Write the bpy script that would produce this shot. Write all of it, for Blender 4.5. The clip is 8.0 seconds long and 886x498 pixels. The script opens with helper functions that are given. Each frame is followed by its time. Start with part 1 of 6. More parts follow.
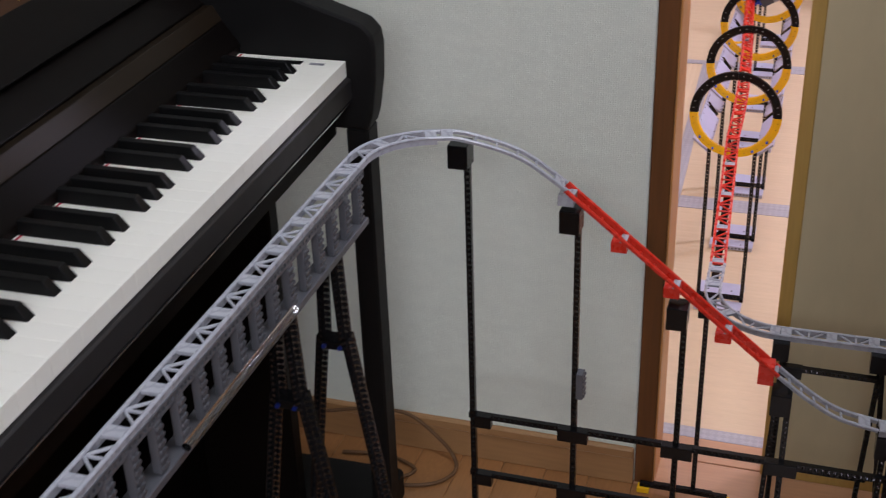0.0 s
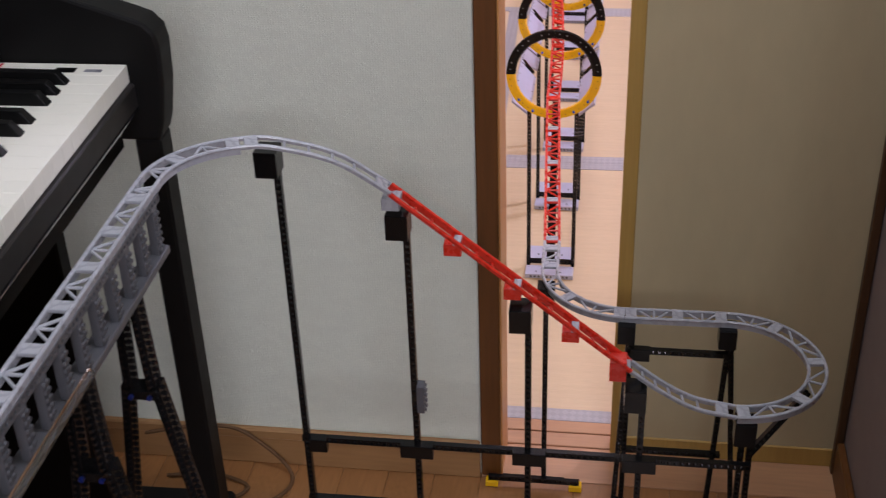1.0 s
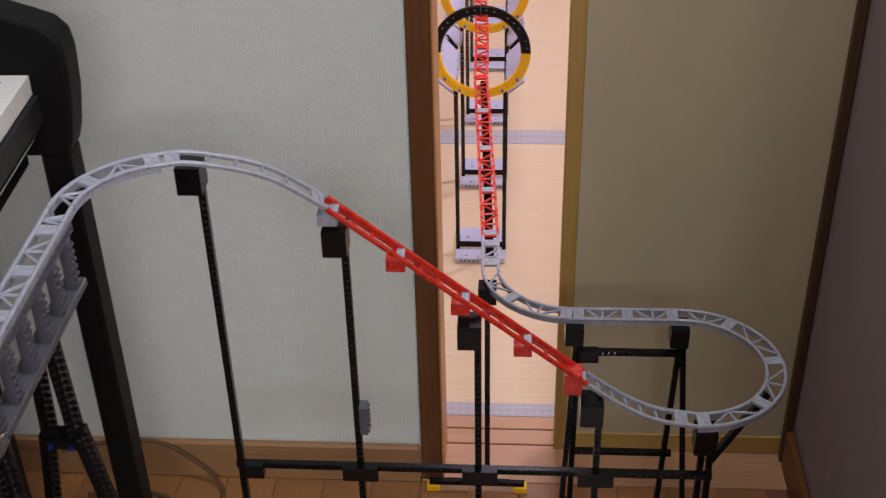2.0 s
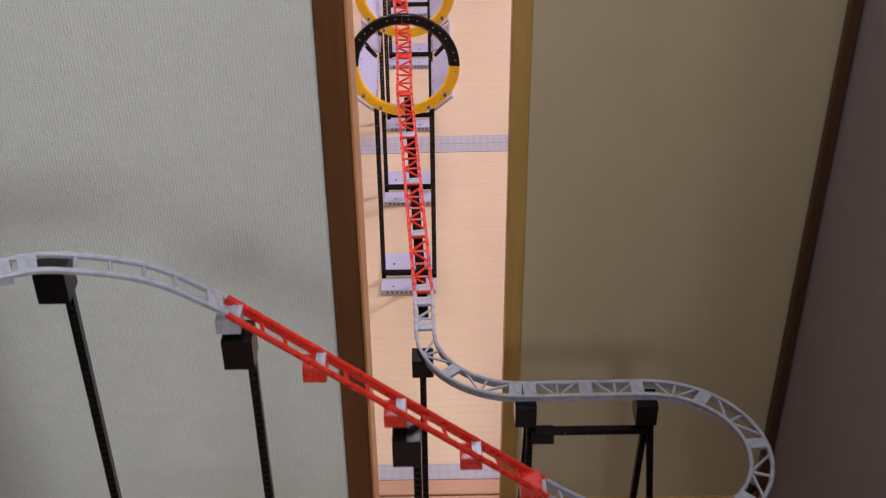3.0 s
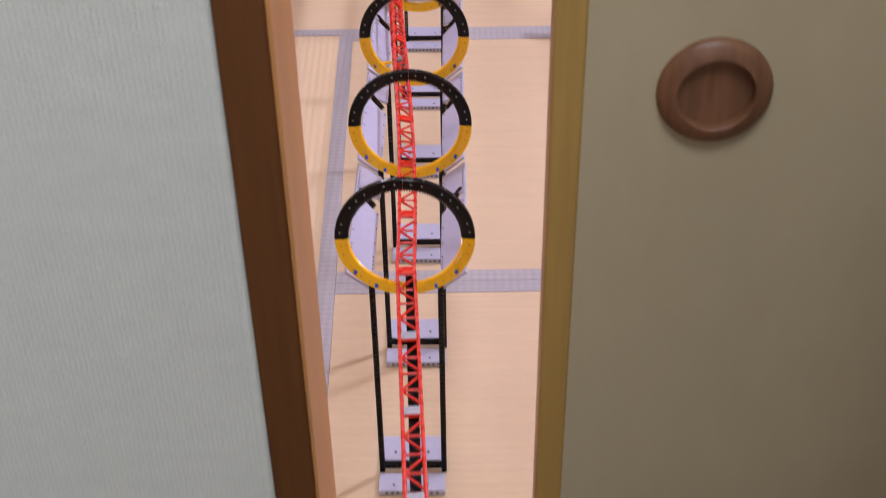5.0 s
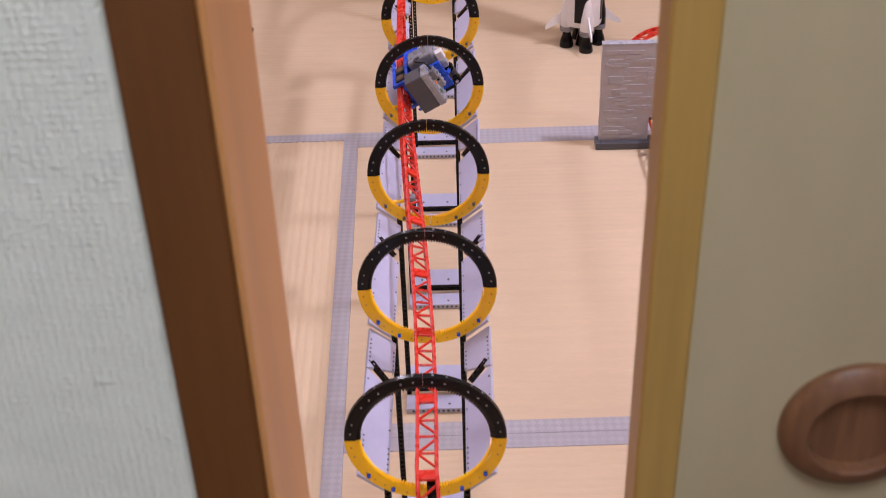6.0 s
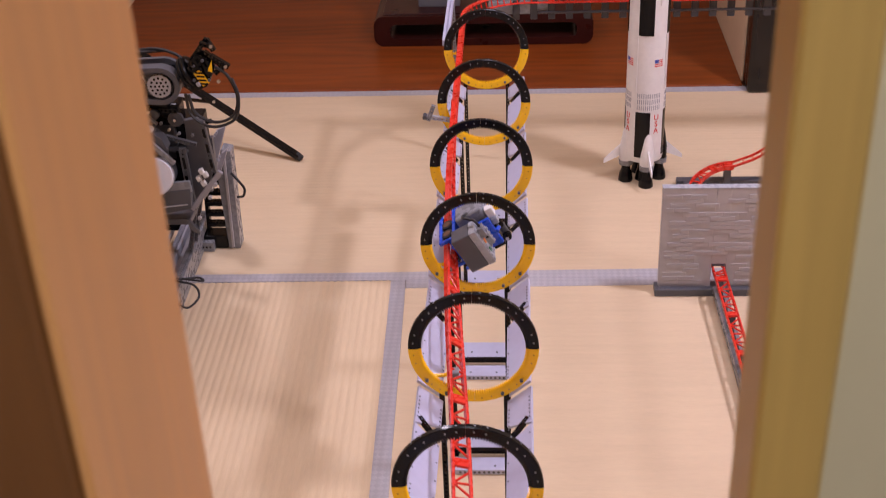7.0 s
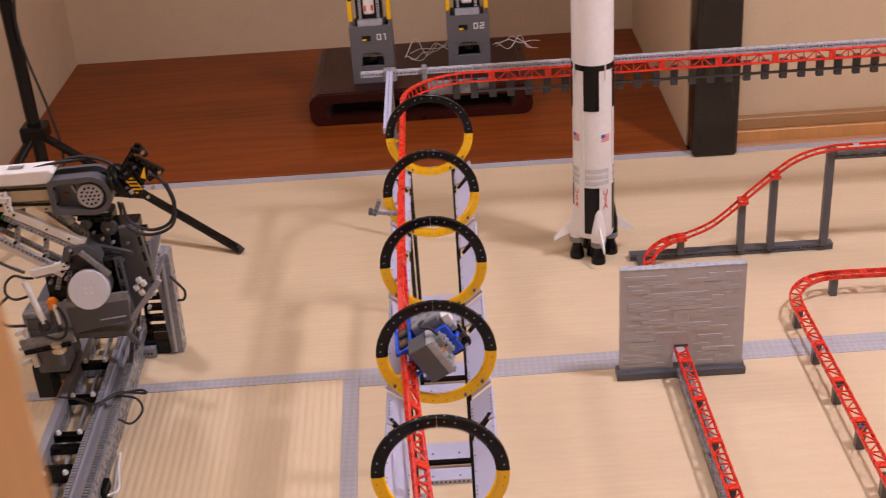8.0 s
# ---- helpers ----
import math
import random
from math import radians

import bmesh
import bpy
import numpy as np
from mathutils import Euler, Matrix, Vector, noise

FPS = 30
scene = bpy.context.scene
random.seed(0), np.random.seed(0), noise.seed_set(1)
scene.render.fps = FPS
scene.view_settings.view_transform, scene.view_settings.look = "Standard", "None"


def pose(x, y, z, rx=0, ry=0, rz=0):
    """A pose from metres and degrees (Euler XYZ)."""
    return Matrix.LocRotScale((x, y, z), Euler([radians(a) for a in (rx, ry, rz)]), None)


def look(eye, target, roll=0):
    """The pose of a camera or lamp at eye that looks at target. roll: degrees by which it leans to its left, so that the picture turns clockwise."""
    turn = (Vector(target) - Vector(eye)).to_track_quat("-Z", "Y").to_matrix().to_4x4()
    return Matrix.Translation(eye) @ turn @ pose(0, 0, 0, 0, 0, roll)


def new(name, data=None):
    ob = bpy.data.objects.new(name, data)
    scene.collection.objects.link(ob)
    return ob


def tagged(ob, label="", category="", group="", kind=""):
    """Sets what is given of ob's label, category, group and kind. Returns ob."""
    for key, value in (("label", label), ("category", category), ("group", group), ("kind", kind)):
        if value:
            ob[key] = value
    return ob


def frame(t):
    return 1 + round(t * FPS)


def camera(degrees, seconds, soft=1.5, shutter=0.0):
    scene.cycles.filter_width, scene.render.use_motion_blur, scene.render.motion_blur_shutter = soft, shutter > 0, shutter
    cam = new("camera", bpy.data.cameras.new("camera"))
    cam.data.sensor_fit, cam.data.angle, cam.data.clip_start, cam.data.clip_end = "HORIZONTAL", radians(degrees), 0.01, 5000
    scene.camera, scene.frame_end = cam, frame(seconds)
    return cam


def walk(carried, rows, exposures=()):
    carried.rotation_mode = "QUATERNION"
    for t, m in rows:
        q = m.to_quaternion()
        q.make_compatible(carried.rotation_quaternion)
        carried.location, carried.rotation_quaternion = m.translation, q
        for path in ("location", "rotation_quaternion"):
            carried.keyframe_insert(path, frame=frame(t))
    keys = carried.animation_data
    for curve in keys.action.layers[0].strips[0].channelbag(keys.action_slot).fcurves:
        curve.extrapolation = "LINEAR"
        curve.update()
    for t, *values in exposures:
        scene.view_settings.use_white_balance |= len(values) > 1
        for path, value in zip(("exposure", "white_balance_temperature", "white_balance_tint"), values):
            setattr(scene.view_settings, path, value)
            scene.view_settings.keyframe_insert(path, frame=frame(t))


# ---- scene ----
cam = camera(38.5, 8.0, soft=1.0, shutter=0.3)
cam.data.dof.use_dof = True
cam.data.dof.focus_distance, cam.data.dof.aperture_fstop = 2.4, 23.0
PATH = [
    (0, (0.171, -1.718, 1.392), (-0.383, -0.051, 0.435), -2.0),
    (0.5, (0.143, -1.635, 1.385), (-0.283, 0.066, 0.423), -2.5),
    (1, (0.122, -1.545, 1.387), (-0.143, 0.138, 0.338), -2.1),
    (1.2, (0.118, -1.519, 1.392), (-0.109, 0.161, 0.331), -1.8),
    (2.3, (0.051, -1.368, 1.39), (0.03, 0.282, 0.261), -1.1),
    (2.5, (0.045, -1.317, 1.38), (0.087, 0.334, 0.252), -0.9),
    (2.8, (0.0475, -1.221, 1.368), (0.088, 0.412, 0.211), -0.72),
    (3, (0.049, -1.155, 1.36), (0.058, 0.464, 0.185), -0.6),
    (3.5, (0.07, -1.023, 1.345), (0.049, 0.566, 0.13), 0.1),
    (4, (0.058, -0.919, 1.336), (0.039, 0.64, 0.082), -0.4),
    (4.2, (0.0524, -0.879, 1.339), (0.031, 0.692, 0.116), -0.75),
    (4.5, (0.044, -0.817, 1.345), (0.039, 0.773, 0.132), -1.2),
    (5, (0.073, -0.67, 1.348), (0.041, 0.947, 0.171), -1.0),
    (5.2, (0.075, -0.604, 1.355), (0.02, 1.027, 0.199), -0.2),
    (6.3, (0.043, -0.337, 1.372), (0.006, 1.323, 0.257), -2.5),
    (6.5, (0.047, -0.3, 1.378), (-0.01, 1.373, 0.284), -2.2),
    (6.8, (0.0575, -0.2568, 1.3918), (-0.049, 1.458, 0.3605), -2.05),
    (7, (0.0645, -0.228, 1.401), (-0.0625, 1.495, 0.3935), -2.45),
    (7.3, (0.0585, -0.195, 1.415), (-0.0665, 1.551, 0.4395), -3.2),
    (7.5, (0.0545, -0.172, 1.424), (-0.066, 1.587, 0.480), -3.75),
    (8, (0.0420, -0.104, 1.431), (0.011, 1.660, 0.4865), -4.05),
]
walk(cam, [(t, look(eye, target, roll)) for t, eye, target, roll in PATH], [(0, 0, 6480, 15), (1.0, 0, 6620, 17), (4.0, 0, 6600, 16), (5.0, 0, 6480, 15), (6.5, 0, 6530, 17), (7.0, 0, 6680, 17), (7.5, 0, 6760, 15), (8.0, 0, 7100, 12)])

# world and lights
world = bpy.data.worlds.new("night")
world.use_nodes = True
world.node_tree.nodes["Background"].inputs[0].default_value = (0.6, 0.7, 1.0, 1)
world.node_tree.nodes["Background"].inputs[1].default_value = 0.02
scene.world = world


def area_lamp(name, loc, target, sx, sy, watts, color):
    lamp = bpy.data.lights.new(name, "AREA")
    lamp.shape, lamp.size, lamp.size_y, lamp.energy, lamp.color = "RECTANGLE", sx, sy, watts, color
    ob = new(name, lamp)
    ob.matrix_world = look(loc, target)
    return ob


HALL_LAMP, BACK_LAMP, DOOR_LAMP, TATAMI_LAMP = (0.80, -3.8, 2.28), (0.30, -4.8, 2.28), (0.15, -0.62, 2.28), (0.25, 1.30, 2.28)
EAST_LAMP, STAND_LAMP, STAND_AIM = (1.35, 1.70, 2.28), (-0.93, 2.77, 1.88), (0.15, 1.45, 0.1)
area_lamp("hall_light", HALL_LAMP, (0.80, -3.8, 0), 1.4, 1.6, 104, (0.93, 1.0, 1.14))
area_lamp("back_light", BACK_LAMP, (0.30, -4.8, 0), 0.3, 0.3, 2, (0.93, 1.0, 1.14))
# Unseen overhead lamp, added to brighten the upper door and the keys
area_lamp("piano_light", DOOR_LAMP, (0.15, -0.62, 0), 0.44, 0.44, 11.5, (0.93, 1.0, 1.14))
area_lamp("tatami_light", TATAMI_LAMP, (0.25, 1.30, 0), 0.5, 0.5, 13, (1.0, 0.965, 1.26))
area_lamp("tatami_light_east", EAST_LAMP, (0.95, 1.75, 0), 0.24, 0.24, 52, (1.0, 0.965, 1.24))
area_lamp("stand_light", STAND_LAMP, STAND_AIM, 0.20, 0.20, 11.5, (1.0, 0.93, 1.12))

# ---- materials ----


def material(name, color, rough=0.5, metal=0.0, spread=0.06, grain=60.0, bump=0.15, dist=0.0006, stretch=(1, 1, 1), coat=0.0, dark=None, detail=4.0, spec=0.5):
    """A surface with a coarse and a fine variation of its colour, its gloss and its relief."""
    m = bpy.data.materials.new(name)
    m.use_nodes = True
    nt = m.node_tree
    b = nt.nodes["Principled BSDF"]
    tc = nt.nodes.new("ShaderNodeTexCoord")
    mp = nt.nodes.new("ShaderNodeMapping")
    mp.inputs["Scale"].default_value = stretch
    nt.links.new(tc.outputs["Object"], mp.inputs["Vector"])
    big, fine = nt.nodes.new("ShaderNodeTexNoise"), nt.nodes.new("ShaderNodeTexNoise")
    big.inputs["Scale"].default_value, big.inputs["Detail"].default_value = grain * 0.12, 3
    fine.inputs["Scale"].default_value, fine.inputs["Detail"].default_value = grain, detail
    for n in (big, fine):
        nt.links.new(mp.outputs[0], n.inputs["Vector"])
    mix = nt.nodes.new("ShaderNodeMath")
    mix.operation = "ADD"
    nt.links.new(big.outputs[0], mix.inputs[0])
    nt.links.new(fine.outputs[0], mix.inputs[1])
    info = nt.nodes.new("ShaderNodeObjectInfo")
    jit = nt.nodes.new("ShaderNodeMath")
    jit.operation = "MULTIPLY_ADD"
    jit.inputs[1].default_value = 0.25
    nt.links.new(info.outputs["Random"], jit.inputs[0])
    nt.links.new(mix.outputs[0], jit.inputs[2])
    ramp = nt.nodes.new("ShaderNodeMapRange")
    ramp.inputs["From Min"].default_value, ramp.inputs["From Max"].default_value = 0.6, 1.6
    nt.links.new(jit.outputs[0], ramp.inputs["Value"])
    cm = nt.nodes.new("ShaderNodeMix")
    cm.data_type = "RGBA"
    lo = dark or tuple(c * (1 - spread * 2) for c in color)
    hi = tuple(min(1, c * (1 + spread)) for c in color)
    cm.inputs[6].default_value, cm.inputs[7].default_value = (*lo, 1), (*hi, 1)
    nt.links.new(ramp.outputs[0], cm.inputs[0])
    nt.links.new(cm.outputs[2], b.inputs["Base Color"])
    rr = nt.nodes.new("ShaderNodeMapRange")
    rr.inputs["To Min"].default_value, rr.inputs["To Max"].default_value = max(0.03, rough - 0.08), min(1, rough + 0.08)
    nt.links.new(fine.outputs[0], rr.inputs["Value"])
    nt.links.new(rr.outputs[0], b.inputs["Roughness"])
    b.inputs["Metallic"].default_value = metal
    b.inputs["Coat Weight"].default_value = coat
    b.inputs["Specular IOR Level"].default_value = spec
    if bump:
        bp = nt.nodes.new("ShaderNodeBump")
        bp.inputs["Strength"].default_value, bp.inputs["Distance"].default_value = bump, dist
        nt.links.new(fine.outputs[0], bp.inputs["Height"])
        nt.links.new(bp.outputs[0], b.inputs["Normal"])
    return m


def plastic(name, color, rough=0.28, spec=0.5):
    return material(name, color, rough, spread=0.05, grain=90, bump=0.05, dist=0.0003, spec=spec)


RED = plastic("red_plastic", (0.68, 0.030, 0.014))
GREY = plastic("light_grey_plastic", (0.375, 0.39, 0.425))
PALE = plastic("pale_grey_plastic", (0.47, 0.48, 0.62), 0.4)
MID = plastic("mid_grey_plastic", (0.22, 0.225, 0.24))
DARK = plastic("dark_grey_plastic", (0.085, 0.088, 0.10), 0.35)
SLATE = plastic("blue_grey_plastic", (0.30, 0.30, 0.335), 0.4)
ASH = plastic("ash_grey_plastic", (0.36, 0.36, 0.375), 0.35)
STONE = plastic("stone_grey_plastic", (0.40, 0.385, 0.40), 0.4)
BLACK = plastic("black_plastic", (0.005, 0.005, 0.0054), 0.22, 0.26)
YELLOW = plastic("yellow_plastic", (0.98, 0.56, 0.012), 0.22)
NAVY = plastic("dark_blue_plastic", (0.006, 0.016, 0.12))
IRON = plastic("iron_grey_plastic", (0.088, 0.091, 0.100), 0.4)
TIEGREY = plastic("dark_tie_plastic", (0.045, 0.046, 0.052), 0.4)
GUN = plastic("gunmetal_plastic", (0.115, 0.117, 0.13), 0.4)
BLUE = plastic("blue_plastic", (0.012, 0.08, 0.62))
CAPGREY = plastic("pale_cap_plastic", (0.56, 0.56, 0.59), 0.35)
WHITE = plastic("white_plastic", (0.78, 0.77, 0.75), 0.35)
TAN = plastic("tan_plastic", (0.62, 0.52, 0.36), 0.4)
ORANGE = plastic("orange_plastic", (0.8, 0.2, 0.01))
GREEN = plastic("green_plastic", (0.02, 0.16, 0.06))
CHROME = material("steel", (0.6, 0.6, 0.62), 0.22, 1.0, bump=0)
CLEAR = bpy.data.materials.new("clear_plastic")
CLEAR.use_nodes = True
CLEAR.node_tree.nodes["Principled BSDF"].inputs["Transmission Weight"].default_value = 1.0
CLEAR.node_tree.nodes["Principled BSDF"].inputs["Roughness"].default_value = 0.05
CLEAR.node_tree.nodes["Principled BSDF"].inputs["Base Color"].default_value = (0.93, 0.94, 0.97, 1)
GLOSSBLACK = plastic("glossy_black_plastic", (0.006, 0.006, 0.0065), 0.10, 0.5)
RUBBER = material("rubber", (0.015, 0.015, 0.016), 0.7)
CABLE = material("cable_rubber", (0.014, 0.014, 0.016), 0.5)
CORD = material("grey_cord", (0.45, 0.42, 0.38), 0.5)
BROWNCORD = material("brown_cord", (0.14, 0.075, 0.036), 0.6, spec=0.2)
PAPER = material("wallpaper", (0.75, 0.80, 0.695), 0.9, spread=0.04, grain=420, bump=0.55, dist=0.0006, stretch=(0.55, 1, 1.0), detail=3.0)
def woven(m, step):
    """Adds the relief of a coarse weave with threads step apart to a plain material."""
    nt = m.node_tree
    tc = nt.nodes.new("ShaderNodeTexCoord")
    waves = []
    for axis, amp in (("X", 1.0), ("Z", 0.9)):
        w = nt.nodes.new("ShaderNodeTexWave")
        w.wave_type, w.bands_direction, w.wave_profile = "BANDS", axis, "SIN"
        w.inputs["Scale"].default_value = 2 * math.pi / (20 * step) * (1.0 if axis == "Z" else 0.85)
        w.inputs["Distortion"].default_value = 5.5
        w.inputs["Detail"].default_value, w.inputs["Detail Scale"].default_value = 2.0, 3.5
        nt.links.new(tc.outputs["Object"], w.inputs["Vector"])
        mul = nt.nodes.new("ShaderNodeMath")
        mul.operation, mul.inputs[1].default_value = "MULTIPLY", amp
        nt.links.new(w.outputs["Fac"], mul.inputs[0])
        waves.append(mul)
    both = nt.nodes.new("ShaderNodeMath")
    both.operation = "ADD"
    nt.links.new(waves[0].outputs[0], both.inputs[0])
    nt.links.new(waves[1].outputs[0], both.inputs[1])
    mask = nt.nodes.new("ShaderNodeTexNoise")
    mask.inputs["Scale"].default_value, mask.inputs["Detail"].default_value = 90, 3
    nt.links.new(tc.outputs["Object"], mask.inputs["Vector"])
    mr = nt.nodes.new("ShaderNodeMapRange")
    mr.inputs["From Min"].default_value, mr.inputs["From Max"].default_value = 0.35, 0.75
    mr.inputs["To Min"].default_value, mr.inputs["To Max"].default_value = 0.25, 1.5
    nt.links.new(mask.outputs[0], mr.inputs["Value"])
    out = nt.nodes.new("ShaderNodeMath")
    out.operation = "MULTIPLY"
    nt.links.new(both.outputs[0], out.inputs[0])
    nt.links.new(mr.outputs[0], out.inputs[1])
    lump = nt.nodes.new("ShaderNodeTexNoise")
    lump.inputs["Scale"].default_value, lump.inputs["Detail"].default_value = 75, 1
    nt.links.new(tc.outputs["Object"], lump.inputs["Vector"])
    peak = nt.nodes.new("ShaderNodeMapRange")
    peak.inputs["From Min"].default_value, peak.inputs["From Max"].default_value = 0.70, 0.80
    peak.inputs["To Max"].default_value = 2.2
    nt.links.new(lump.outputs[0], peak.inputs["Value"])
    total = nt.nodes.new("ShaderNodeMath")
    total.operation = "ADD"
    nt.links.new(out.outputs[0], total.inputs[0])
    nt.links.new(peak.outputs[0], total.inputs[1])
    bp = [n for n in nt.nodes if n.bl_idname == "ShaderNodeBump"][0]
    nt.links.new(total.outputs[0], bp.inputs["Height"])
    return m


woven(PAPER, 0.0031)
FUSUMA = material("fusuma_paper", (0.55, 0.475, 0.288), 0.75, spread=0.05, grain=45, bump=0.12, dist=0.0004, stretch=(1, 1, 0.35))
# Kept dark so the unseen hall walls return little bounce light
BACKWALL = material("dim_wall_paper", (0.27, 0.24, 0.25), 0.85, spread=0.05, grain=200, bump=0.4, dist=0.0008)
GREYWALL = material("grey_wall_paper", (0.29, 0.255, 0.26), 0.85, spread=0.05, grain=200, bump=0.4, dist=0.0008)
CREAM = material("cream_plaster", (0.60, 0.46, 0.30), 0.9, spread=0.04, grain=120, bump=0.25, dist=0.0006)
CEIL = material("ceiling_board", (0.72, 0.68, 0.6), 0.9, grain=30)
# Dark tone chosen to cut bounce from the unseen hall ceiling
CEILWOOD = material("hall_ceiling_wood", (0.22, 0.15, 0.09), 0.6, spread=0.15, grain=30, stretch=(5, 0.5, 5))
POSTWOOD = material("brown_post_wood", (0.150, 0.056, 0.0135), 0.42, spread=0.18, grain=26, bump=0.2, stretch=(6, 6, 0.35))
DARKPOST = material("dark_corner_wood", (0.075, 0.034, 0.013), 0.5, spread=0.18, grain=26, bump=0.2, stretch=(6, 6, 0.35))
# Lighter copy of the post wood for its lit inner side; also the skirting
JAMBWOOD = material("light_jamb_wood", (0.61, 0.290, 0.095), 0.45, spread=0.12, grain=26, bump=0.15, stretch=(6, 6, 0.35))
STILEWOOD = material("stile_wood", (0.50, 0.318, 0.085), 0.4, spread=0.12, grain=26, bump=0.15, stretch=(6, 6, 0.35))
FLOORWOOD = material("floor_boards", (0.33, 0.152, 0.054), 0.35, spread=0.14, grain=34, bump=0.12, stretch=(5, 0.5, 5), coat=0.2)
BASEWOOD = material("baseboard_wood", (0.37, 0.20, 0.083), 0.45, spread=0.1, grain=34, bump=0.12, stretch=(0.5, 5, 5))
SILLWOOD = material("sill_wood", (0.50, 0.27, 0.14), 0.45, spread=0.1, grain=34, bump=0.12, stretch=(0.5, 5, 5))
DECKWOOD = material("alcove_deck_wood", (0.205, 0.046, 0.0085), 0.33, spread=0.35, grain=14, bump=0.1, stretch=(0.5, 4, 1), coat=0.03, dark=(0.098, 0.021, 0.004), spec=0.14)
def growth_rings(m, scale, amount, stretch):
    """Adds the flowing dark lines of plain-sawn timber to the colour of a wood."""
    nt = m.node_tree
    ramp = next(n for n in nt.nodes if n.type == "MAP_RANGE" and n.inputs["From Max"].default_value > 1.5)
    old = ramp.inputs["Value"].links[0].from_socket
    ramp.inputs["From Min"].default_value, ramp.inputs["From Max"].default_value = 0.6 + amount * 0.4, 1.6 + amount * 0.6
    tc, mp, w = nt.nodes.new("ShaderNodeTexCoord"), nt.nodes.new("ShaderNodeMapping"), nt.nodes.new("ShaderNodeTexWave")
    mp.inputs["Scale"].default_value = stretch
    w.wave_type, w.bands_direction, w.wave_profile = "BANDS", "Y", "SIN"
    w.inputs["Scale"].default_value, w.inputs["Distortion"].default_value = scale, 13.0
    w.inputs["Detail"].default_value, w.inputs["Detail Scale"].default_value = 3.0, 0.8
    k = nt.nodes.new("ShaderNodeMath")
    k.operation, k.inputs[1].default_value = "MULTIPLY_ADD", amount
    nt.links.new(tc.outputs["Object"], mp.inputs["Vector"])
    nt.links.new(mp.outputs[0], w.inputs["Vector"])
    nt.links.new(w.outputs["Fac"], k.inputs[0])
    nt.links.new(old, k.inputs[2])
    nt.links.new(k.outputs[0], ramp.inputs["Value"])


growth_rings(DECKWOOD, 6.5, 0.24, (0.22, 1.0, 1.0))
LACQUER = material("dark_red_lacquer", (0.034, 0.0065, 0.005), 0.30, spread=0.2, grain=20, bump=0.03, coat=0.03, spec=0.22)
BLACKPOST = material("black_lacquer_wood", (0.010, 0.008, 0.007), 0.25, spread=0.2, grain=20, bump=0.05, stretch=(4, 4, 0.4))
TATAMI = material("tatami_rush", (0.66, 0.51, 0.325), 0.75, spread=0.045, grain=420, bump=0.35, dist=0.0006, stretch=(0.12, 1, 1), detail=2)
TATAMI_Y = material("tatami_rush_lengthwise", (0.66, 0.51, 0.325), 0.75, spread=0.045, grain=420, bump=0.35, dist=0.0006, stretch=(1, 0.12, 1), detail=2)
PIANO = material("dark_rosewood_veneer", (0.0036, 0.0024, 0.0019), 0.5, spec=0.08, spread=0.25, grain=30, bump=0.08, stretch=(5, 0.5, 5))
PIANOSIDE = material("charcoal_piano_side", (0.006, 0.0058, 0.0056), 0.55, spec=0.15, spread=0.15, grain=40, bump=0.1)
PIANOSLIP = material("charcoal_piano_front", (0.020, 0.0185, 0.0175), 0.5, spec=0.3, spread=0.15, grain=40, bump=0.1)
PIANODESK = material("brown_music_desk", (0.050, 0.020, 0.008), 0.45, spec=0.15, spread=0.25, grain=30, bump=0.08, stretch=(5, 0.5, 5))
PIANOSTRIP = material("brown_piano_strip", (0.016, 0.0105, 0.006), 0.42, spec=0.14, spread=0.2, grain=30, bump=0.08, stretch=(5, 0.5, 5))
KEYWHITE = material("ivory_key", (0.85, 0.846, 0.743), 0.3, spread=0.02, grain=20, bump=0.02)
KEYBLACK = material("ebony_key", (0.0045, 0.0045, 0.0046), 0.34, bump=0.05, spec=0.16)
FELT = material("red_felt", (0.5, 0.02, 0.05), 0.95, grain=300, bump=0.5)
GOLD = material("brass_letters", (0.5, 0.38, 0.12), 0.35, 0.9, bump=0)
INK_RED = plastic("red_print", (0.62, 0.03, 0.02), 0.5)
INK_BLUE = plastic("blue_print", (0.04, 0.08, 0.4), 0.5)
PULL = material("brown_door_pull", (0.24, 0.112, 0.052), 0.45, spread=0.25, grain=60, bump=0.1, stretch=(4, 4, 0.4))


def heri_cloth():
    """Grey-blue tatami edging with a woven lozenge pattern."""
    m = material("tatami_edging_cloth", (0.44, 0.42, 0.44), 0.8, spread=0.08, grain=300, bump=0.4)
    nt = m.node_tree
    tc = nt.nodes.new("ShaderNodeTexCoord")
    mp = nt.nodes.new("ShaderNodeMapping")
    mp.inputs["Rotation"].default_value = (0, 0, radians(45))
    mp.inputs["Scale"].default_value = (105, 105, 105)
    ck = nt.nodes.new("ShaderNodeTexChecker")
    ck.inputs["Scale"].default_value = 1
    nt.links.new(tc.outputs["Object"], mp.inputs["Vector"])
    nt.links.new(mp.outputs[0], ck.inputs["Vector"])
    cm = [n for n in nt.nodes if n.bl_idname == "ShaderNodeMix"][0]
    mul = nt.nodes.new("ShaderNodeMix")
    mul.data_type = "RGBA"
    mul.inputs[6].default_value = (0.385, 0.372, 0.39, 1)
    nt.links.new(ck.outputs["Fac"], mul.inputs[0])
    nt.links.new(cm.outputs[2], mul.inputs[7])
    nt.links.new(mul.outputs[2], nt.nodes["Principled BSDF"].inputs["Base Color"])
    return m


HERI = heri_cloth()
lamp_glow = bpy.data.materials.new("lamp_cover")
lamp_glow.use_nodes = True
lamp_glow.node_tree.nodes["Principled BSDF"].inputs["Emission Color"].default_value = (1, 0.93, 0.82, 1)
lamp_glow.node_tree.nodes["Principled BSDF"].inputs["Emission Strength"].default_value = 2.0

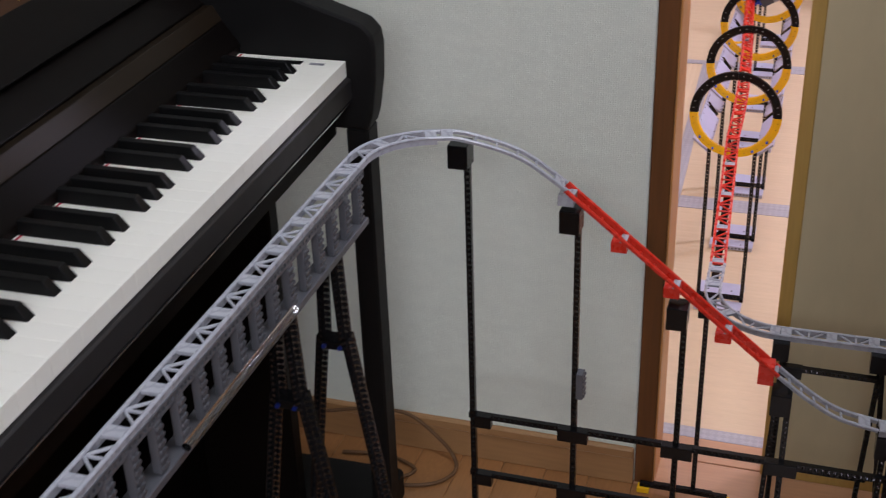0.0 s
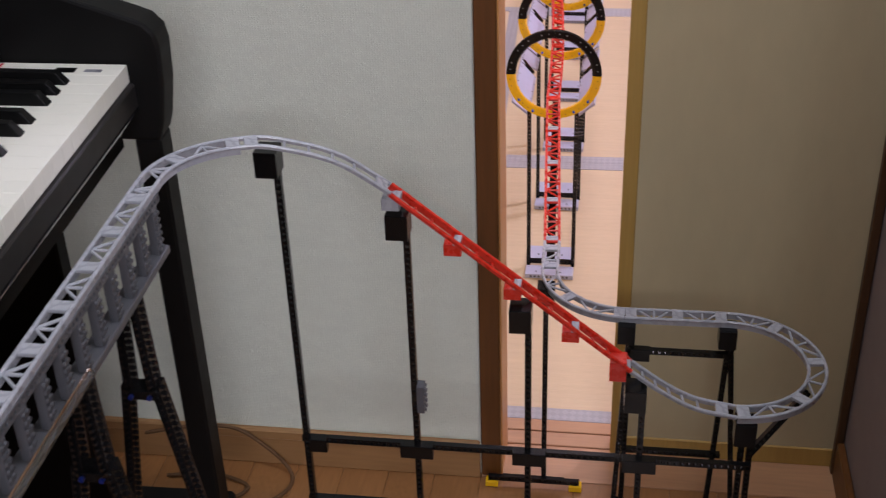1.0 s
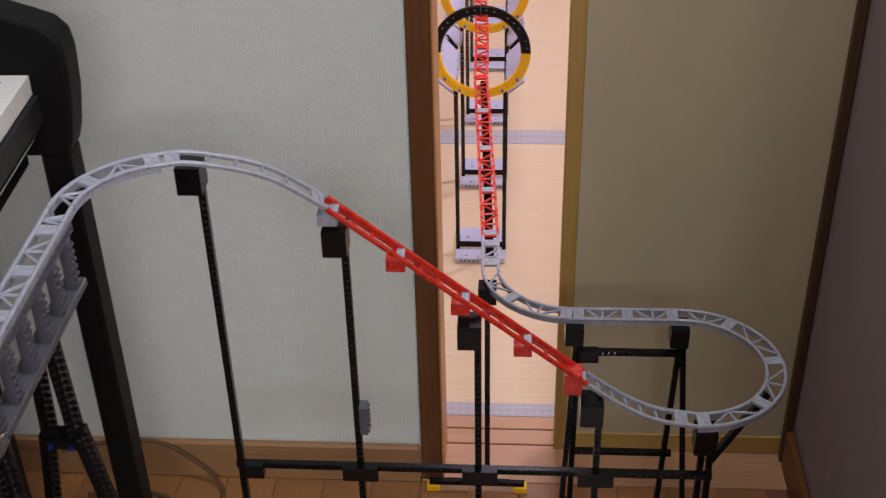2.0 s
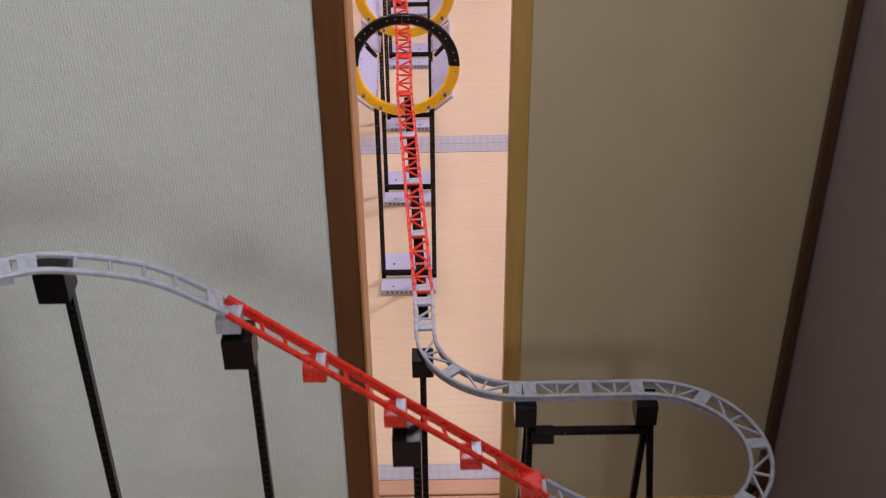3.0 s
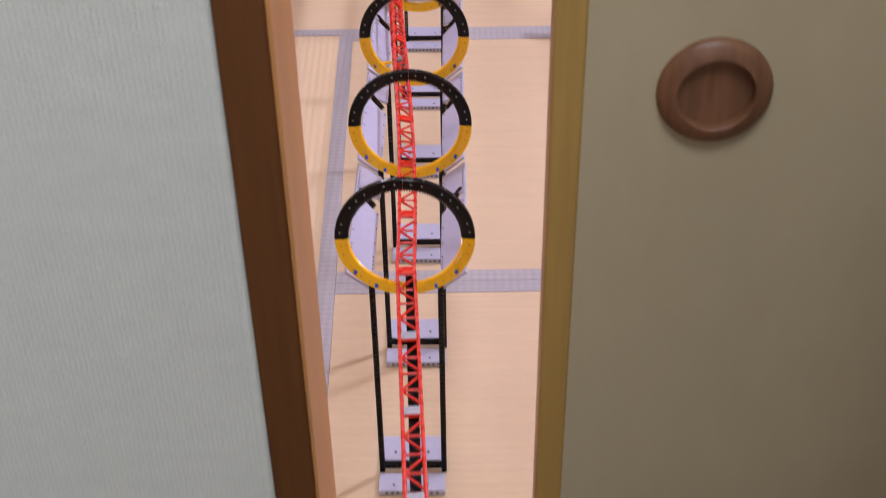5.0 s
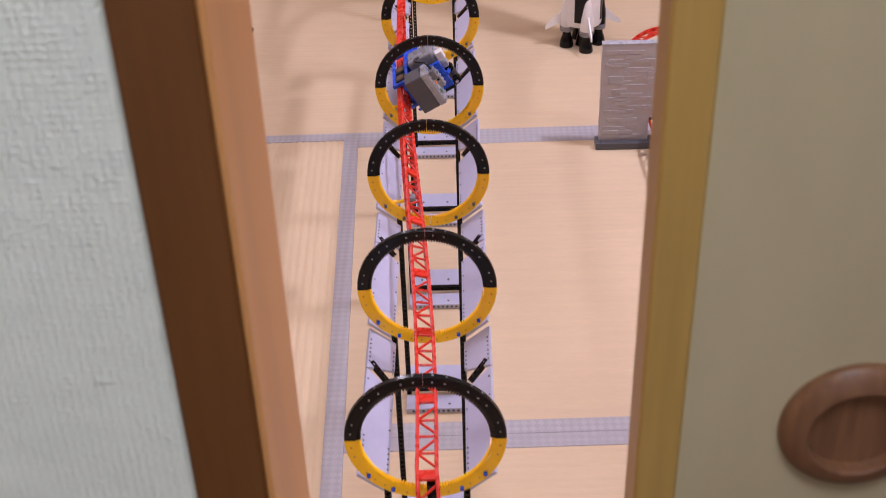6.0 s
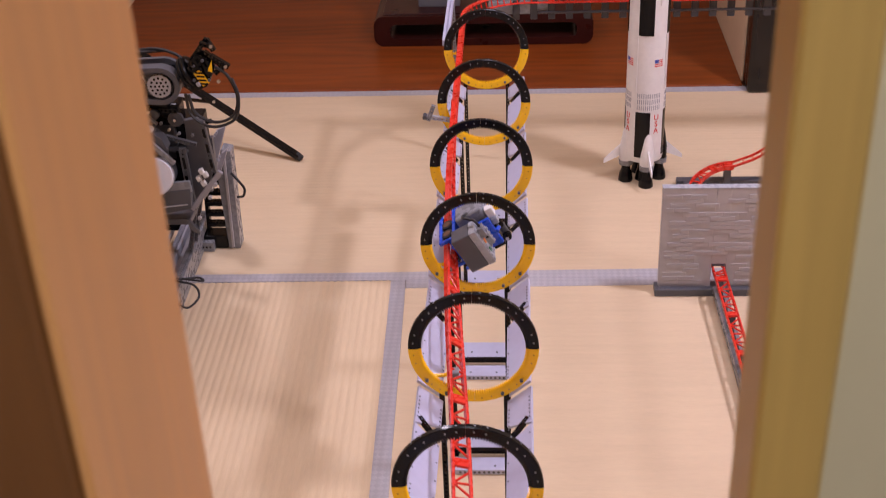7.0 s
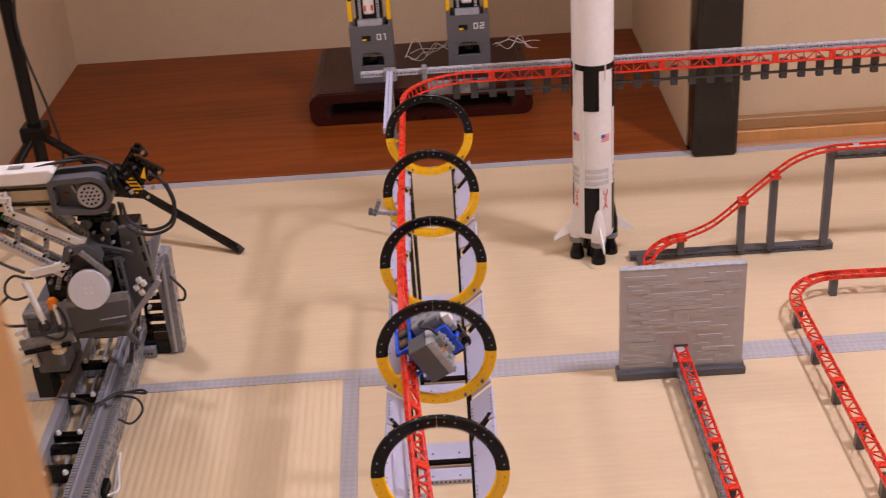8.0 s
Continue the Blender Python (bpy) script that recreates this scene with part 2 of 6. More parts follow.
# ---- mesh helpers ----


def thing(name, loc, label, category, group="", kind=""):
    ob = new(name)
    ob.empty_display_size = 0.02
    ob.location = loc
    return tagged(ob, label, category, group, kind)


def part(name, bm, mat, parent, label="", smooth=False):
    """One mesh object under a thing or a part; the vertices are in world places."""
    me = bpy.data.meshes.new(name)
    bm.normal_update()
    bm.to_mesh(me)
    bm.free()
    me.materials.append(mat)
    if smooth:
        me.shade_smooth()
        me.set_sharp_from_angle(angle=radians(38))
    ob = new(name, me)
    ob.parent = parent
    if parent and parent.parent is None:
        ob.matrix_parent_inverse = Matrix.Translation(-Vector(parent.location))
    return tagged(ob, label)


def shared(name, me, parent, m):
    """A part that shares its mesh with its likes, at the world pose m."""
    ob = new(name, me)
    ob.parent = parent
    if parent.parent is None:
        ob.matrix_parent_inverse = Matrix.Translation(-Vector(parent.location))
    ob.matrix_basis = m
    return ob


def solid(name, bm, mat, loc, label, category="", group="", kind="", smooth=False):
    """A thing of one mesh, with its origin at loc."""
    bmesh.ops.translate(bm, verts=bm.verts, vec=-Vector(loc))
    ob = part(name, bm, mat, None, "", smooth)
    ob.location = loc
    return tagged(ob, label, category, group, kind)


def mesh_of(bm, name, mat, smooth=False):
    me = bpy.data.meshes.new(name)
    bm.normal_update()
    bm.to_mesh(me)
    bm.free()
    me.materials.append(mat)
    if smooth:
        me.shade_smooth()
        me.set_sharp_from_angle(angle=radians(38))
    return me


def box(bm, c, s, bevel=0.0, m=None, seg=1):
    """A box of size s about c, its edges rounded by bevel, moved by m."""
    g = bmesh.ops.create_cube(bm, size=1.0)
    vs = g["verts"]
    for v in vs:
        v.co = Vector((v.co.x * s[0], v.co.y * s[1], v.co.z * s[2]))
    if bevel:
        es = list({e for v in vs for e in v.link_edges})
        r = bmesh.ops.bevel(bm, geom=es, offset=bevel, segments=seg, affect="EDGES", profile=0.5)
        vs = list({v for f in r["faces"] for v in f.verts} | {v for v in vs if v.is_valid})
        seen, todo = set(vs), list(vs)
        while todo:
            for e in todo.pop().link_edges:
                for w in e.verts:
                    if w not in seen:
                        seen.add(w)
                        todo.append(w)
        vs = list(seen)
    t = Matrix.Translation(c)
    if m:
        t = m @ t
    for v in vs:
        v.co = t @ v.co
    return bm


def bx(c, s, bevel=0.0, m=None, seg=1):
    return box(bmesh.new(), c, s, bevel, m, seg)


def span(a, b, bevel=0.0):
    """A box between two corners."""
    a, b = Vector(a), Vector(b)
    return bx((a + b) / 2, b - a, bevel)


def axis_matrix(p, d):
    """A pose at p whose z points along d."""
    return Matrix.Translation(p) @ Vector(d).to_track_quat("Z", "Y").to_matrix().to_4x4()


def cyl(bm, p0, p1, r, n=10, r2=None, caps=True):
    p0, p1 = Vector(p0), Vector(p1)
    m = axis_matrix(p0, p1 - p0)
    L = (p1 - p0).length
    r2 = r if r2 is None else r2
    a = [bm.verts.new(m @ Vector((r * math.cos(2 * math.pi * i / n), r * math.sin(2 * math.pi * i / n), 0))) for i in range(n)]
    b = [bm.verts.new(m @ Vector((r2 * math.cos(2 * math.pi * i / n), r2 * math.sin(2 * math.pi * i / n), L))) for i in range(n)]
    for i in range(n):
        bm.faces.new((a[i], a[(i + 1) % n], b[(i + 1) % n], b[i]))
    if caps:
        bm.faces.new(a[::-1])
        bm.faces.new(b)
    return bm


def cy(p0, p1, r, n=12, r2=None):
    return cyl(bmesh.new(), p0, p1, r, n, r2)


def lathe(bm, profile, m, n=32):
    """Turns (radius, height) pairs about m's z."""
    rings = []
    for r, h in profile:
        rings.append([bm.verts.new(m @ Vector((r * math.cos(2 * math.pi * i / n), r * math.sin(2 * math.pi * i / n), h))) for i in range(n)])
    for a, b in zip(rings, rings[1:]):
        for i in range(n):
            bm.faces.new((a[i], a[(i + 1) % n], b[(i + 1) % n], b[i]))
    bm.faces.new(rings[0][::-1])
    bm.faces.new(rings[-1])
    return bm


def tube(bm, pts, r, n=7):
    pts = [Vector(p) for p in pts]
    t = (pts[1] - pts[0]).normalized()
    nrm = t.orthogonal().normalized()
    rings = []
    for i, p in enumerate(pts):
        d = (pts[min(i + 1, len(pts) - 1)] - pts[max(i - 1, 0)]).normalized()
        nrm = (nrm - d * nrm.dot(d)).normalized()
        bi = d.cross(nrm)
        rings.append([bm.verts.new(p + r * (math.cos(2 * math.pi * k / n) * nrm + math.sin(2 * math.pi * k / n) * bi)) for k in range(n)])
    for a, b in zip(rings, rings[1:]):
        for k in range(n):
            bm.faces.new((a[k], a[(k + 1) % n], b[(k + 1) % n], b[k]))
    bm.faces.new(rings[0][::-1])
    bm.faces.new(rings[-1])
    return bm


def smooth_line(pts, n=8):
    """A curve through the points."""
    P = [Vector(p) for p in pts]
    P = [2 * P[0] - P[1]] + P + [2 * P[-1] - P[-2]]
    out = []
    for i in range(1, len(P) - 2):
        for k in range(n):
            t = k / n
            out.append(0.5 * ((2 * P[i]) + (P[i + 1] - P[i - 1]) * t + (2 * P[i - 1] - 5 * P[i] + 4 * P[i + 1] - P[i + 2]) * t * t + (3 * P[i] - P[i - 1] - 3 * P[i + 1] + P[i + 2]) * t ** 3))
    out.append(P[-2])
    return out


STUD = 0.008


def beam(bm, p0, p1, hole=(0, 1, 0), w=0.0076, t=0.0076):
    """A studless beam from p0 to p1 with a row of round holes that run along hole."""
    p0, p1, h = Vector(p0), Vector(p1), Vector(hole).normalized()
    d = p1 - p0
    n = max(1, round(d.length / STUD))
    u = d.normalized()
    h = (h - u * h.dot(u)).normalized()
    s = u.cross(h)
    step = d.length / n
    sq = [(-0.5, -0.5), (0, -0.5), (0.5, -0.5), (0.5, 0), (0.5, 0.5), (0, 0.5), (-0.5, 0.5), (-0.5, 0)]
    for k in range(n):
        c = p0 + u * (k + 0.5) * step
        F, B, fo, bo = [], [], [], []
        for j, (a, b) in enumerate(sq):
            ang = math.radians(225 + 45 * j)
            o = c + u * a * step + s * b * w
            q = c + u * math.cos(ang) * 0.0025 + s * math.sin(ang) * 0.0025
            F.append(bm.verts.new(o + h * t / 2))
            B.append(bm.verts.new(o - h * t / 2))
            fo.append(bm.verts.new(q + h * t / 2))
            bo.append(bm.verts.new(q - h * t / 2))
        for j in range(8):
            i2 = (j + 1) % 8
            bm.faces.new((F[j], F[i2], fo[i2], fo[j]))
            bm.faces.new((B[i2], B[j], bo[j], bo[i2]))
            bm.faces.new((fo[j], fo[i2], bo[i2], bo[j]))
            if j in (0, 1, 4, 5) or (k == 0 and j in (6, 7)) or (k == n - 1 and j in (2, 3)):
                bm.faces.new((F[i2], F[j], B[j], B[i2]))
    bmesh.ops.remove_doubles(bm, verts=bm.verts, dist=1e-6)
    return bm


def bm_beam(p0, p1, hole=(0, 1, 0), w=0.0076, t=0.0076):
    return beam(bmesh.new(), p0, p1, hole, w, t)


def studs(bm, c, nx, ny, ux=(1, 0, 0), uy=(0, 1, 0), n=8):
    """Rows of studs about c."""
    c, ux, uy = Vector(c), Vector(ux).normalized(), Vector(uy).normalized()
    up = ux.cross(uy)
    for i in range(nx):
        for j in range(ny):
            p = c + ux * (i - (nx - 1) / 2) * STUD + uy * (j - (ny - 1) / 2) * STUD
            cyl(bm, p, p + up * 0.0018, 0.0024, n)
    return bm


def text_mesh(name, body, size, mat, parent, m, depth=0.0004, bold=0.0):
    """Raised letters at the pose m."""
    cu = bpy.data.curves.new(name, "FONT")
    cu.body, cu.size, cu.extrude, cu.align_x, cu.align_y, cu.offset = body, size, depth, "CENTER", "CENTER", bold
    tmp = new(name, cu)
    me = bpy.data.meshes.new_from_object(tmp.evaluated_get(bpy.context.evaluated_depsgraph_get()))
    bpy.data.objects.remove(tmp)
    bpy.data.curves.remove(cu)
    me.transform(m)
    me.materials.clear()
    me.materials.append(mat)
    ob = new(name, me)
    ob.parent = parent
    if parent.parent is None:
        ob.matrix_parent_inverse = Matrix.Translation(-Vector(parent.location))
    return ob

# ---- the two rooms ----
H = 2.32


def structure(name, bm, mat, label, category="wall", loc=(0, 0, 0)):
    return solid(name, bm, mat, loc, label, category, "", "structure")


wall = span((-2.4, 0.0, 0.0), (-0.071, 0.11, H))
edge = [e for e in wall.edges if all(abs(v.co.x + 0.071) < 1e-5 and abs(v.co.y) < 1e-5 for v in e.verts)]
bmesh.ops.bevel(wall, geom=edge, offset=0.006, segments=5, affect="EDGES", profile=0.5)
structure("wall_north", wall, PAPER, "off-white wall with coarse woven wallpaper and small lumps")
structure("wall_over_door", span((-0.071, 0.0, 1.80), (0.5, 0.11, H)), PAPER, "off-white papered wall above the sliding door")
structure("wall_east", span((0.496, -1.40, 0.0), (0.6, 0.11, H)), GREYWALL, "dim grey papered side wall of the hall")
# Unseen pier, return and far wall, added to shade the door's right side
structure("wall_east_pier", span((0.345, -1.40, 0.0), (0.4955, -0.76, H)), BACKWALL, "unseen wall pier added to shade the right of the door")
structure("wall_east_return", span((0.6, -1.50, 0.0), (1.7, -1.40, H)), BACKWALL, "unseen wall added where the hall widens, shading the door")
structure("wall_east_far", span((1.6, -5.0, 0.0), (1.7, -1.50, H)), BACKWALL, "unseen closing wall of the widened hall, dark to cut bounce")
# Closing walls and ceiling out of view, coloured dark to limit bounce light
structure("wall_west", span((-2.5, -5.0, 0.0), (-2.4, 0.11, H)), BACKWALL, "unseen closing wall west of the hall, dark to cut bounce")
structure("wall_south", span((-2.5, -5.1, 0.0), (1.7, -5.0, H)), BACKWALL, "unseen closing wall at the hall end, dark to cut bounce")
structure("ceiling_hall", span((-2.5, -5.1, H), (1.7, 0.11, H + 0.08)), CEILWOOD, "unseen hall ceiling, dark brown to cut bounce light", "ceiling")
structure("ceiling_tatami", span((-1.6, 0.11, H), (2.9, 4.3, H + 0.08)), CEIL, "pale board ceiling of the tatami room", "ceiling")
structure("floor_base", span((-2.5, -5.0, -0.12), (2.9, 4.3, -0.024)), SILLWOOD, "wooden subfloor under boards and mats", "floor")
# lintel, post, sill
structure("lintel", span((-0.071, -0.008, 1.76), (0.496, 0.112, 1.80)), POSTWOOD, "brown wooden lintel over the sliding door", "trim")
post = bmesh.new()
box(post, (-0.0555, 0.0405, 0.88), (0.031, 0.089, 1.76), 0.0022, None, 2)
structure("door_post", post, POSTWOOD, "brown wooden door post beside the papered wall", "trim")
# Inner side of the same post, coloured lighter for the light on it
structure("door_jamb", span((-0.0398, -0.0030, 0.0), (-0.0370, 0.084, 1.76), 0.0008), JAMBWOOD, "thin sheet on the inner post side, lighter as its lit face", "trim")
structure("corner_post", span((0.482, 0.052, 0.0), (0.495, 0.068, 1.76), 0.002), DARKPOST, "dark brown corner post between sliding door and side wall", "trim")
# sill with two sliding grooves
sill = thing("sill", (0.2, 0.07, -0.024), "reddish wooden door sill with two sliding grooves", "sill", "", "structure")
for y0, y1 in ((-0.006, 0.0775), (0.0805, 0.1135), (0.1165, 0.1455)):
    part("sill_board", span((-0.071, y0, -0.024), (0.496, y1, 0.001), 0.001), SILLWOOD, sill)
part("groove_bed", span((-0.071, 0.07, -0.024), (0.496, 0.12, -0.004)), POSTWOOD, sill, "dark groove of the sliding doors")
# baseboard in two steps
bb = thing("baseboard", (-1.2, -0.006, 0), "light brown wooden baseboard along the papered wall", "baseboard", "", "structure")
part("board", span((-2.4, -0.010, 0.0), (-0.0725, -0.0005, 0.052), 0.001), BASEWOOD, bb)
part("cap", span((-2.4, -0.013, 0.0525), (-0.0725, -0.0005, 0.072), 0.003), BASEWOOD, bb, "rounded cap strip of the baseboard")
structure("baseboard_east", span((0.484, -1.39, 0.0), (0.495, 0.05, 0.07), 0.002), POSTWOOD, "brown wooden baseboard along the grey wall", "baseboard")

# sliding door
door = thing("door_1", (0.3, 0.085, 0.0), "olive-beige paper sliding door in a thin wooden frame, partly open", "door", "", "structure")
part("panel", span((0.150, 0.074, 0.035), (0.498, 0.096, 1.745)), FUSUMA, door)
part("stile", span((0.132, 0.070, 0.0), (0.1535, 0.100, 1.76), 0.0015), STILEWOOD, door, "ochre wooden edge stile of the sliding door")
part("bottom_rail", span((0.1537, 0.071, 0.001), (0.498, 0.099, 0.036), 0.0015), STILEWOOD, door, "ochre wooden bottom rail")
part("top_rail", span((0.1537, 0.071, 1.735), (0.498, 0.099, 1.76), 0.0015), STILEWOOD, door)
pm = Matrix.Translation((0.240, 0.0735, 0.936)) @ Matrix.Rotation(radians(90), 4, "X")
pull = part("door_pull", lathe(bmesh.new(), [(0.0385, -0.0005), (0.0385, 0.0022), (0.0374, 0.0044), (0.0340, 0.0066), (0.0295, 0.0084), (0.0264, 0.0090), (0.0255, 0.0082), (0.0250, 0.0012)], pm, 48), PULL, door, "round dark brown wooden door pull with a sunk cup", True)
part("cup", lathe(bmesh.new(), [(0.0249, 0.0002), (0.0246, 0.0012), (0.0200, 0.0004), (0.001, 0.0003)], pm, 40), PULL, pull, "", True)

# hall floor boards
hall = thing("floor_hall", (0, -1, -0.024), "warm orange-brown wooden floor boards of the hall", "floor", "", "structure")
board = mesh_of(bx((0, 0, 0), (0.0745, 0.899, 0.022), 0.0012), "floor_board", FLOORWOOD)
for i in range(53):
    x = -2.36 + 0.075 * i
    end = -0.0062 if x < 0.46 else -1.5006
    y = -5.0 - (0.0, 0.3, 0.6)[i % 3]
    while y < end - 0.002:
        a, b = max(y, -4.9995), min(y + 0.8995, end)
        if b - a > 0.004:
            shared("floor_board", board, hall, Matrix.Translation((x, (a + b) / 2, -0.0118)) @ Matrix.Diagonal((1, (b - a) / 0.899, 1, 1)))
        y += 0.9


# tatami mats, ribs along their length
def seam(y):
    """The seam between the mats, which lies a little askew."""
    return -0.1455 - 0.035 * (y - 0.95)


def skew(bm, x0, x1, side):
    for v in bm.verts:
        y = v.co.y
        k = max(0, min(1, (y - 0.15) / 0.9)) if y < 2.1 else max(0, (3.05 - y) / 0.95)
        v.co.y += 0.018 * k * (v.co.x - 0.40)
        if side == "right":
            v.co.x += (v.co.x - x0) / (x1 - x0) * (seam(v.co.y) - x1)
        elif side == "left":
            v.co.x += (x1 - v.co.x) / (x1 - x0) * (seam(v.co.y) - x0)
    return bm


def tatami(x0, x1, y0, y1, lengthwise_x, side=""):
    t = thing("tatami_mat", ((x0 + x1) / 2, (y0 + y1) / 2, -0.024), "straw-coloured ribbed tatami mat with grey-blue cloth edging", "tatami", "mats of the tatami room", "structure")
    bm = bmesh.new()
    e = 0.0315
    a0, a1 = (y0 + e, y1 - e) if lengthwise_x else (x0 + e, x1 - e)
    b0, b1 = (x0 + 0.0001, x1 - 0.0001) if lengthwise_x else (y0 + 0.0001, y1 - 0.0001)
    n = round((a1 - a0) / 0.0152) * 6
    rows = []
    for i in range(n + 1):
        a = a0 + (a1 - a0) * i / n
        z = -0.0004 + (0.0003 if lengthwise_x else 0.0015) * (abs(math.sin(math.pi * i / 6)) - 1)
        ends = []
        for b in (b0, b1):
            ends.append(bm.verts.new((b, a, z) if lengthwise_x else (a, b, z)))
        rows.append(ends)
    for p, q in zip(rows, rows[1:]):
        bm.faces.new((p[0], p[1], q[1], q[0]) if lengthwise_x else (p[1], p[0], q[0], q[1]))
    part("rush_surface", skew(bm, x0, x1, side), TATAMI if lengthwise_x else TATAMI_Y, t, "", True)
    part("core", skew(span((x0 + 0.0003, y0 + 0.0003, -0.024), (x1 - 0.0003, y1 - 0.0003, -0.0022)), x0, x1, side), TATAMI, t)
    for a in (0, 1):
        if lengthwise_x:
            ya = y0 + 0.0003 if a == 0 else y1 - e - 0.0003
            part("edging", skew(span((x0 + 0.0003, ya, -0.003), (x1 - 0.0003, ya + e, 0.0006), 0.0004), x0, x1, side), HERI, t, "grey-blue woven cloth edging")
        else:
            xa = x0 + 0.0003 if a == 0 else x1 - e - 0.0003
            part("edging", skew(span((xa, y0 + 0.0003, -0.003), (xa + e, y1 - 0.0003, 0.0006), 0.0004), x0, x1, side), HERI, t, "grey-blue woven cloth edging")


tatami(-0.1735, 1.74, 0.146, 1.093, True, "left")
tatami(-0.1735, 1.74, 1.093, 2.050, True, "left")
tatami(-1.13, -0.1735, 0.146, 2.050, False, "right")
tatami(-1.13, 0.780, 2.050, 3.046, True)
tatami(0.780, 2.69, 2.050, 3.046, True)
structure("floor_side_boards", span((-1.5, 0.146, -0.024), (-1.1305, 3.008, -0.001)), SILLWOOD, "plain wooden strip beside the mats", "floor")
structure("floor_east_boards", span((1.7405, 0.146, -0.024), (2.8, 2.0495, -0.001)), SILLWOOD, "plain wooden strip beside the mats", "floor")

# alcove and walls of the tatami room
structure("alcove_deck", span((-1.245, 3.0465, -0.024), (0.668, 4.075, 0.004), 0.002), DECKWOOD, "glossy red-brown wooden deck of the display alcove", "floor")
structure("alcove_back_wall", span((-1.35, 4.0755, 0.0), (0.668, 4.15, H)), CREAM, "cream plaster back wall of the alcove")
structure("alcove_side_wall", span((0.6685, 3.085, 0.0), (0.74, 4.15, H)), CREAM, "cream plaster side wall of the alcove")
structure("wall_tatami_west", span((-1.35, 0.11, 0.0), (-1.2455, 4.075, H)), CREAM, "cream plaster wall of the tatami room")
structure("wall_tatami_south_west", span((-1.35, 0.1105, 0.0), (-0.071, 0.16, H)), CREAM, "cream plaster wall beside the sliding door")
structure("wall_tatami_south_east", span((0.62, 0.1105, 0.0), (2.9, 0.16, H)), CREAM, "cream plaster wall beside the sliding door")
structure("wall_tatami_east", span((2.8, 0.16, 0.0), (2.9, 4.3, H)), CREAM, "cream plaster wall of the tatami room")
structure("alcove_post", span((0.672, 2.996, 0.0), (0.790, 3.085, H), 0.006), BLACKPOST, "square black lacquered alcove post", "post")
nic = thing("wall_niche", (1.7, 3.12, 0), "cream wall with a light wooden skirting beside the black post", "wall", "", "structure")
part("plaster", span((0.7905, 3.11, 0.066), (2.8, 3.2, H)), CREAM, nic)
part("skirting", span((0.7905, 3.072, 0.0), (2.8, 3.13, 0.034), 0.002), JAMBWOOD, nic, "light brown wooden skirting")
part("skirting_cap", span((0.7905, 3.082, 0.0342), (2.8, 3.13, 0.066), 0.002), BASEWOOD, nic, "light brown wooden skirting strip")
part("floor_strip", span((0.7905, 3.0465, -0.02), (2.8, 3.072, 0.002), 0.001), SILLWOOD, nic)
# Fixtures out of view; the one before the door is an added fill
for nm, loc, hx, hy in (("hall_ceiling_lamp", HALL_LAMP, 0.70, 0.80), ("hall_ceiling_lamp", BACK_LAMP, 0.15, 0.15), ("piano_ceiling_lamp", DOOR_LAMP, 0.22, 0.22), ("tatami_ceiling_lamp", TATAMI_LAMP, 0.25, 0.25), ("tatami_ceiling_lamp", EAST_LAMP, 0.13, 0.13)):
    cl = thing(nm, (loc[0], loc[1], H), "unseen flat white ceiling lamp", "ceiling lamp")
    part("frame", span((loc[0] - hx - 0.02, loc[1] - hy - 0.02, loc[2] + 0.012), (loc[0] + hx + 0.02, loc[1] + hy + 0.02, H - 0.001), 0.006), WHITE, cl)
    part("diffuser", span((loc[0] - hx, loc[1] - hy, loc[2] + 0.006), (loc[0] + hx, loc[1] + hy, loc[2] + 0.0115), 0.002), lamp_glow, cl)

# ---- digital piano ----
KZ, KY, KX = 0.839, -0.319, -0.4165
piano = thing("digital_piano", (-0.62, -1.0, 0), "dark rosewood digital piano with its keyboard open, beside the papered wall", "piano")


def profile_solid(pts, y0, y1, bevel=0.0):
    """A plate in x and z, between y0 and y1."""
    bm = bmesh.new()
    a = [bm.verts.new((x, y0, z)) for x, z in pts]
    b = [bm.verts.new((x, y1, z)) for x, z in pts]
    n = len(pts)
    bm.faces.new(a)
    bm.faces.new(b[::-1])
    for i in range(n):
        bm.faces.new((a[i], b[i], b[(i + 1) % n], a[(i + 1) % n]))
    bmesh.ops.recalc_face_normals(bm, faces=bm.faces)
    if bevel:
        bmesh.ops.bevel(bm, geom=list(bm.edges), offset=bevel, segments=2, affect="EDGES", profile=0.5)
    return bm


Y0, Y1 = -1.56, -0.310
side = [(-0.80, 1.024), (-0.60, 0.959), (-0.47, 0.912), (-0.412, 0.893), (-0.393, 0.886), (-0.381, 0.873), (-0.378, 0.855), (-0.380, 0.81), (-0.387, 0.765), (-0.3935, 0.744), (-0.80, 0.744)]
part("end_panel", profile_solid(side, Y1, Y1 + 0.042, 0.004), PIANOSIDE, piano, "charcoal piano end panel with a rounded corner")
part("end_panel", profile_solid(side, Y0 - 0.045, Y0 - 0.003, 0.004), PIANOSIDE, piano)
part("leg_panel", span((-0.425, Y1 + 0.002, 0.06), (-0.394, Y1 + 0.040, 0.745), 0.003), PIANOSIDE, piano, "black front leg of the piano")
part("leg_panel", span((-0.425, Y0 - 0.04, 0.06), (-0.394, Y0 - 0.005, 0.745), 0.003), PIANOSIDE, piano)
part("side_board", span((-0.80, Y1 + 0.006, 0.06), (-0.55, Y1 + 0.036, 0.744), 0.003), PIANO, piano)
part("foot", span((-0.80, Y1 - 0.12, 0.0), (-0.375, Y1 + 0.048, 0.058), 0.006), PIANOSIDE, piano, "low black foot of the piano")
part("foot", span((-0.80, Y1 + 0.0485, 0.0), (-0.432, -0.137, 0.058), 0.006), PIANOSIDE, piano)
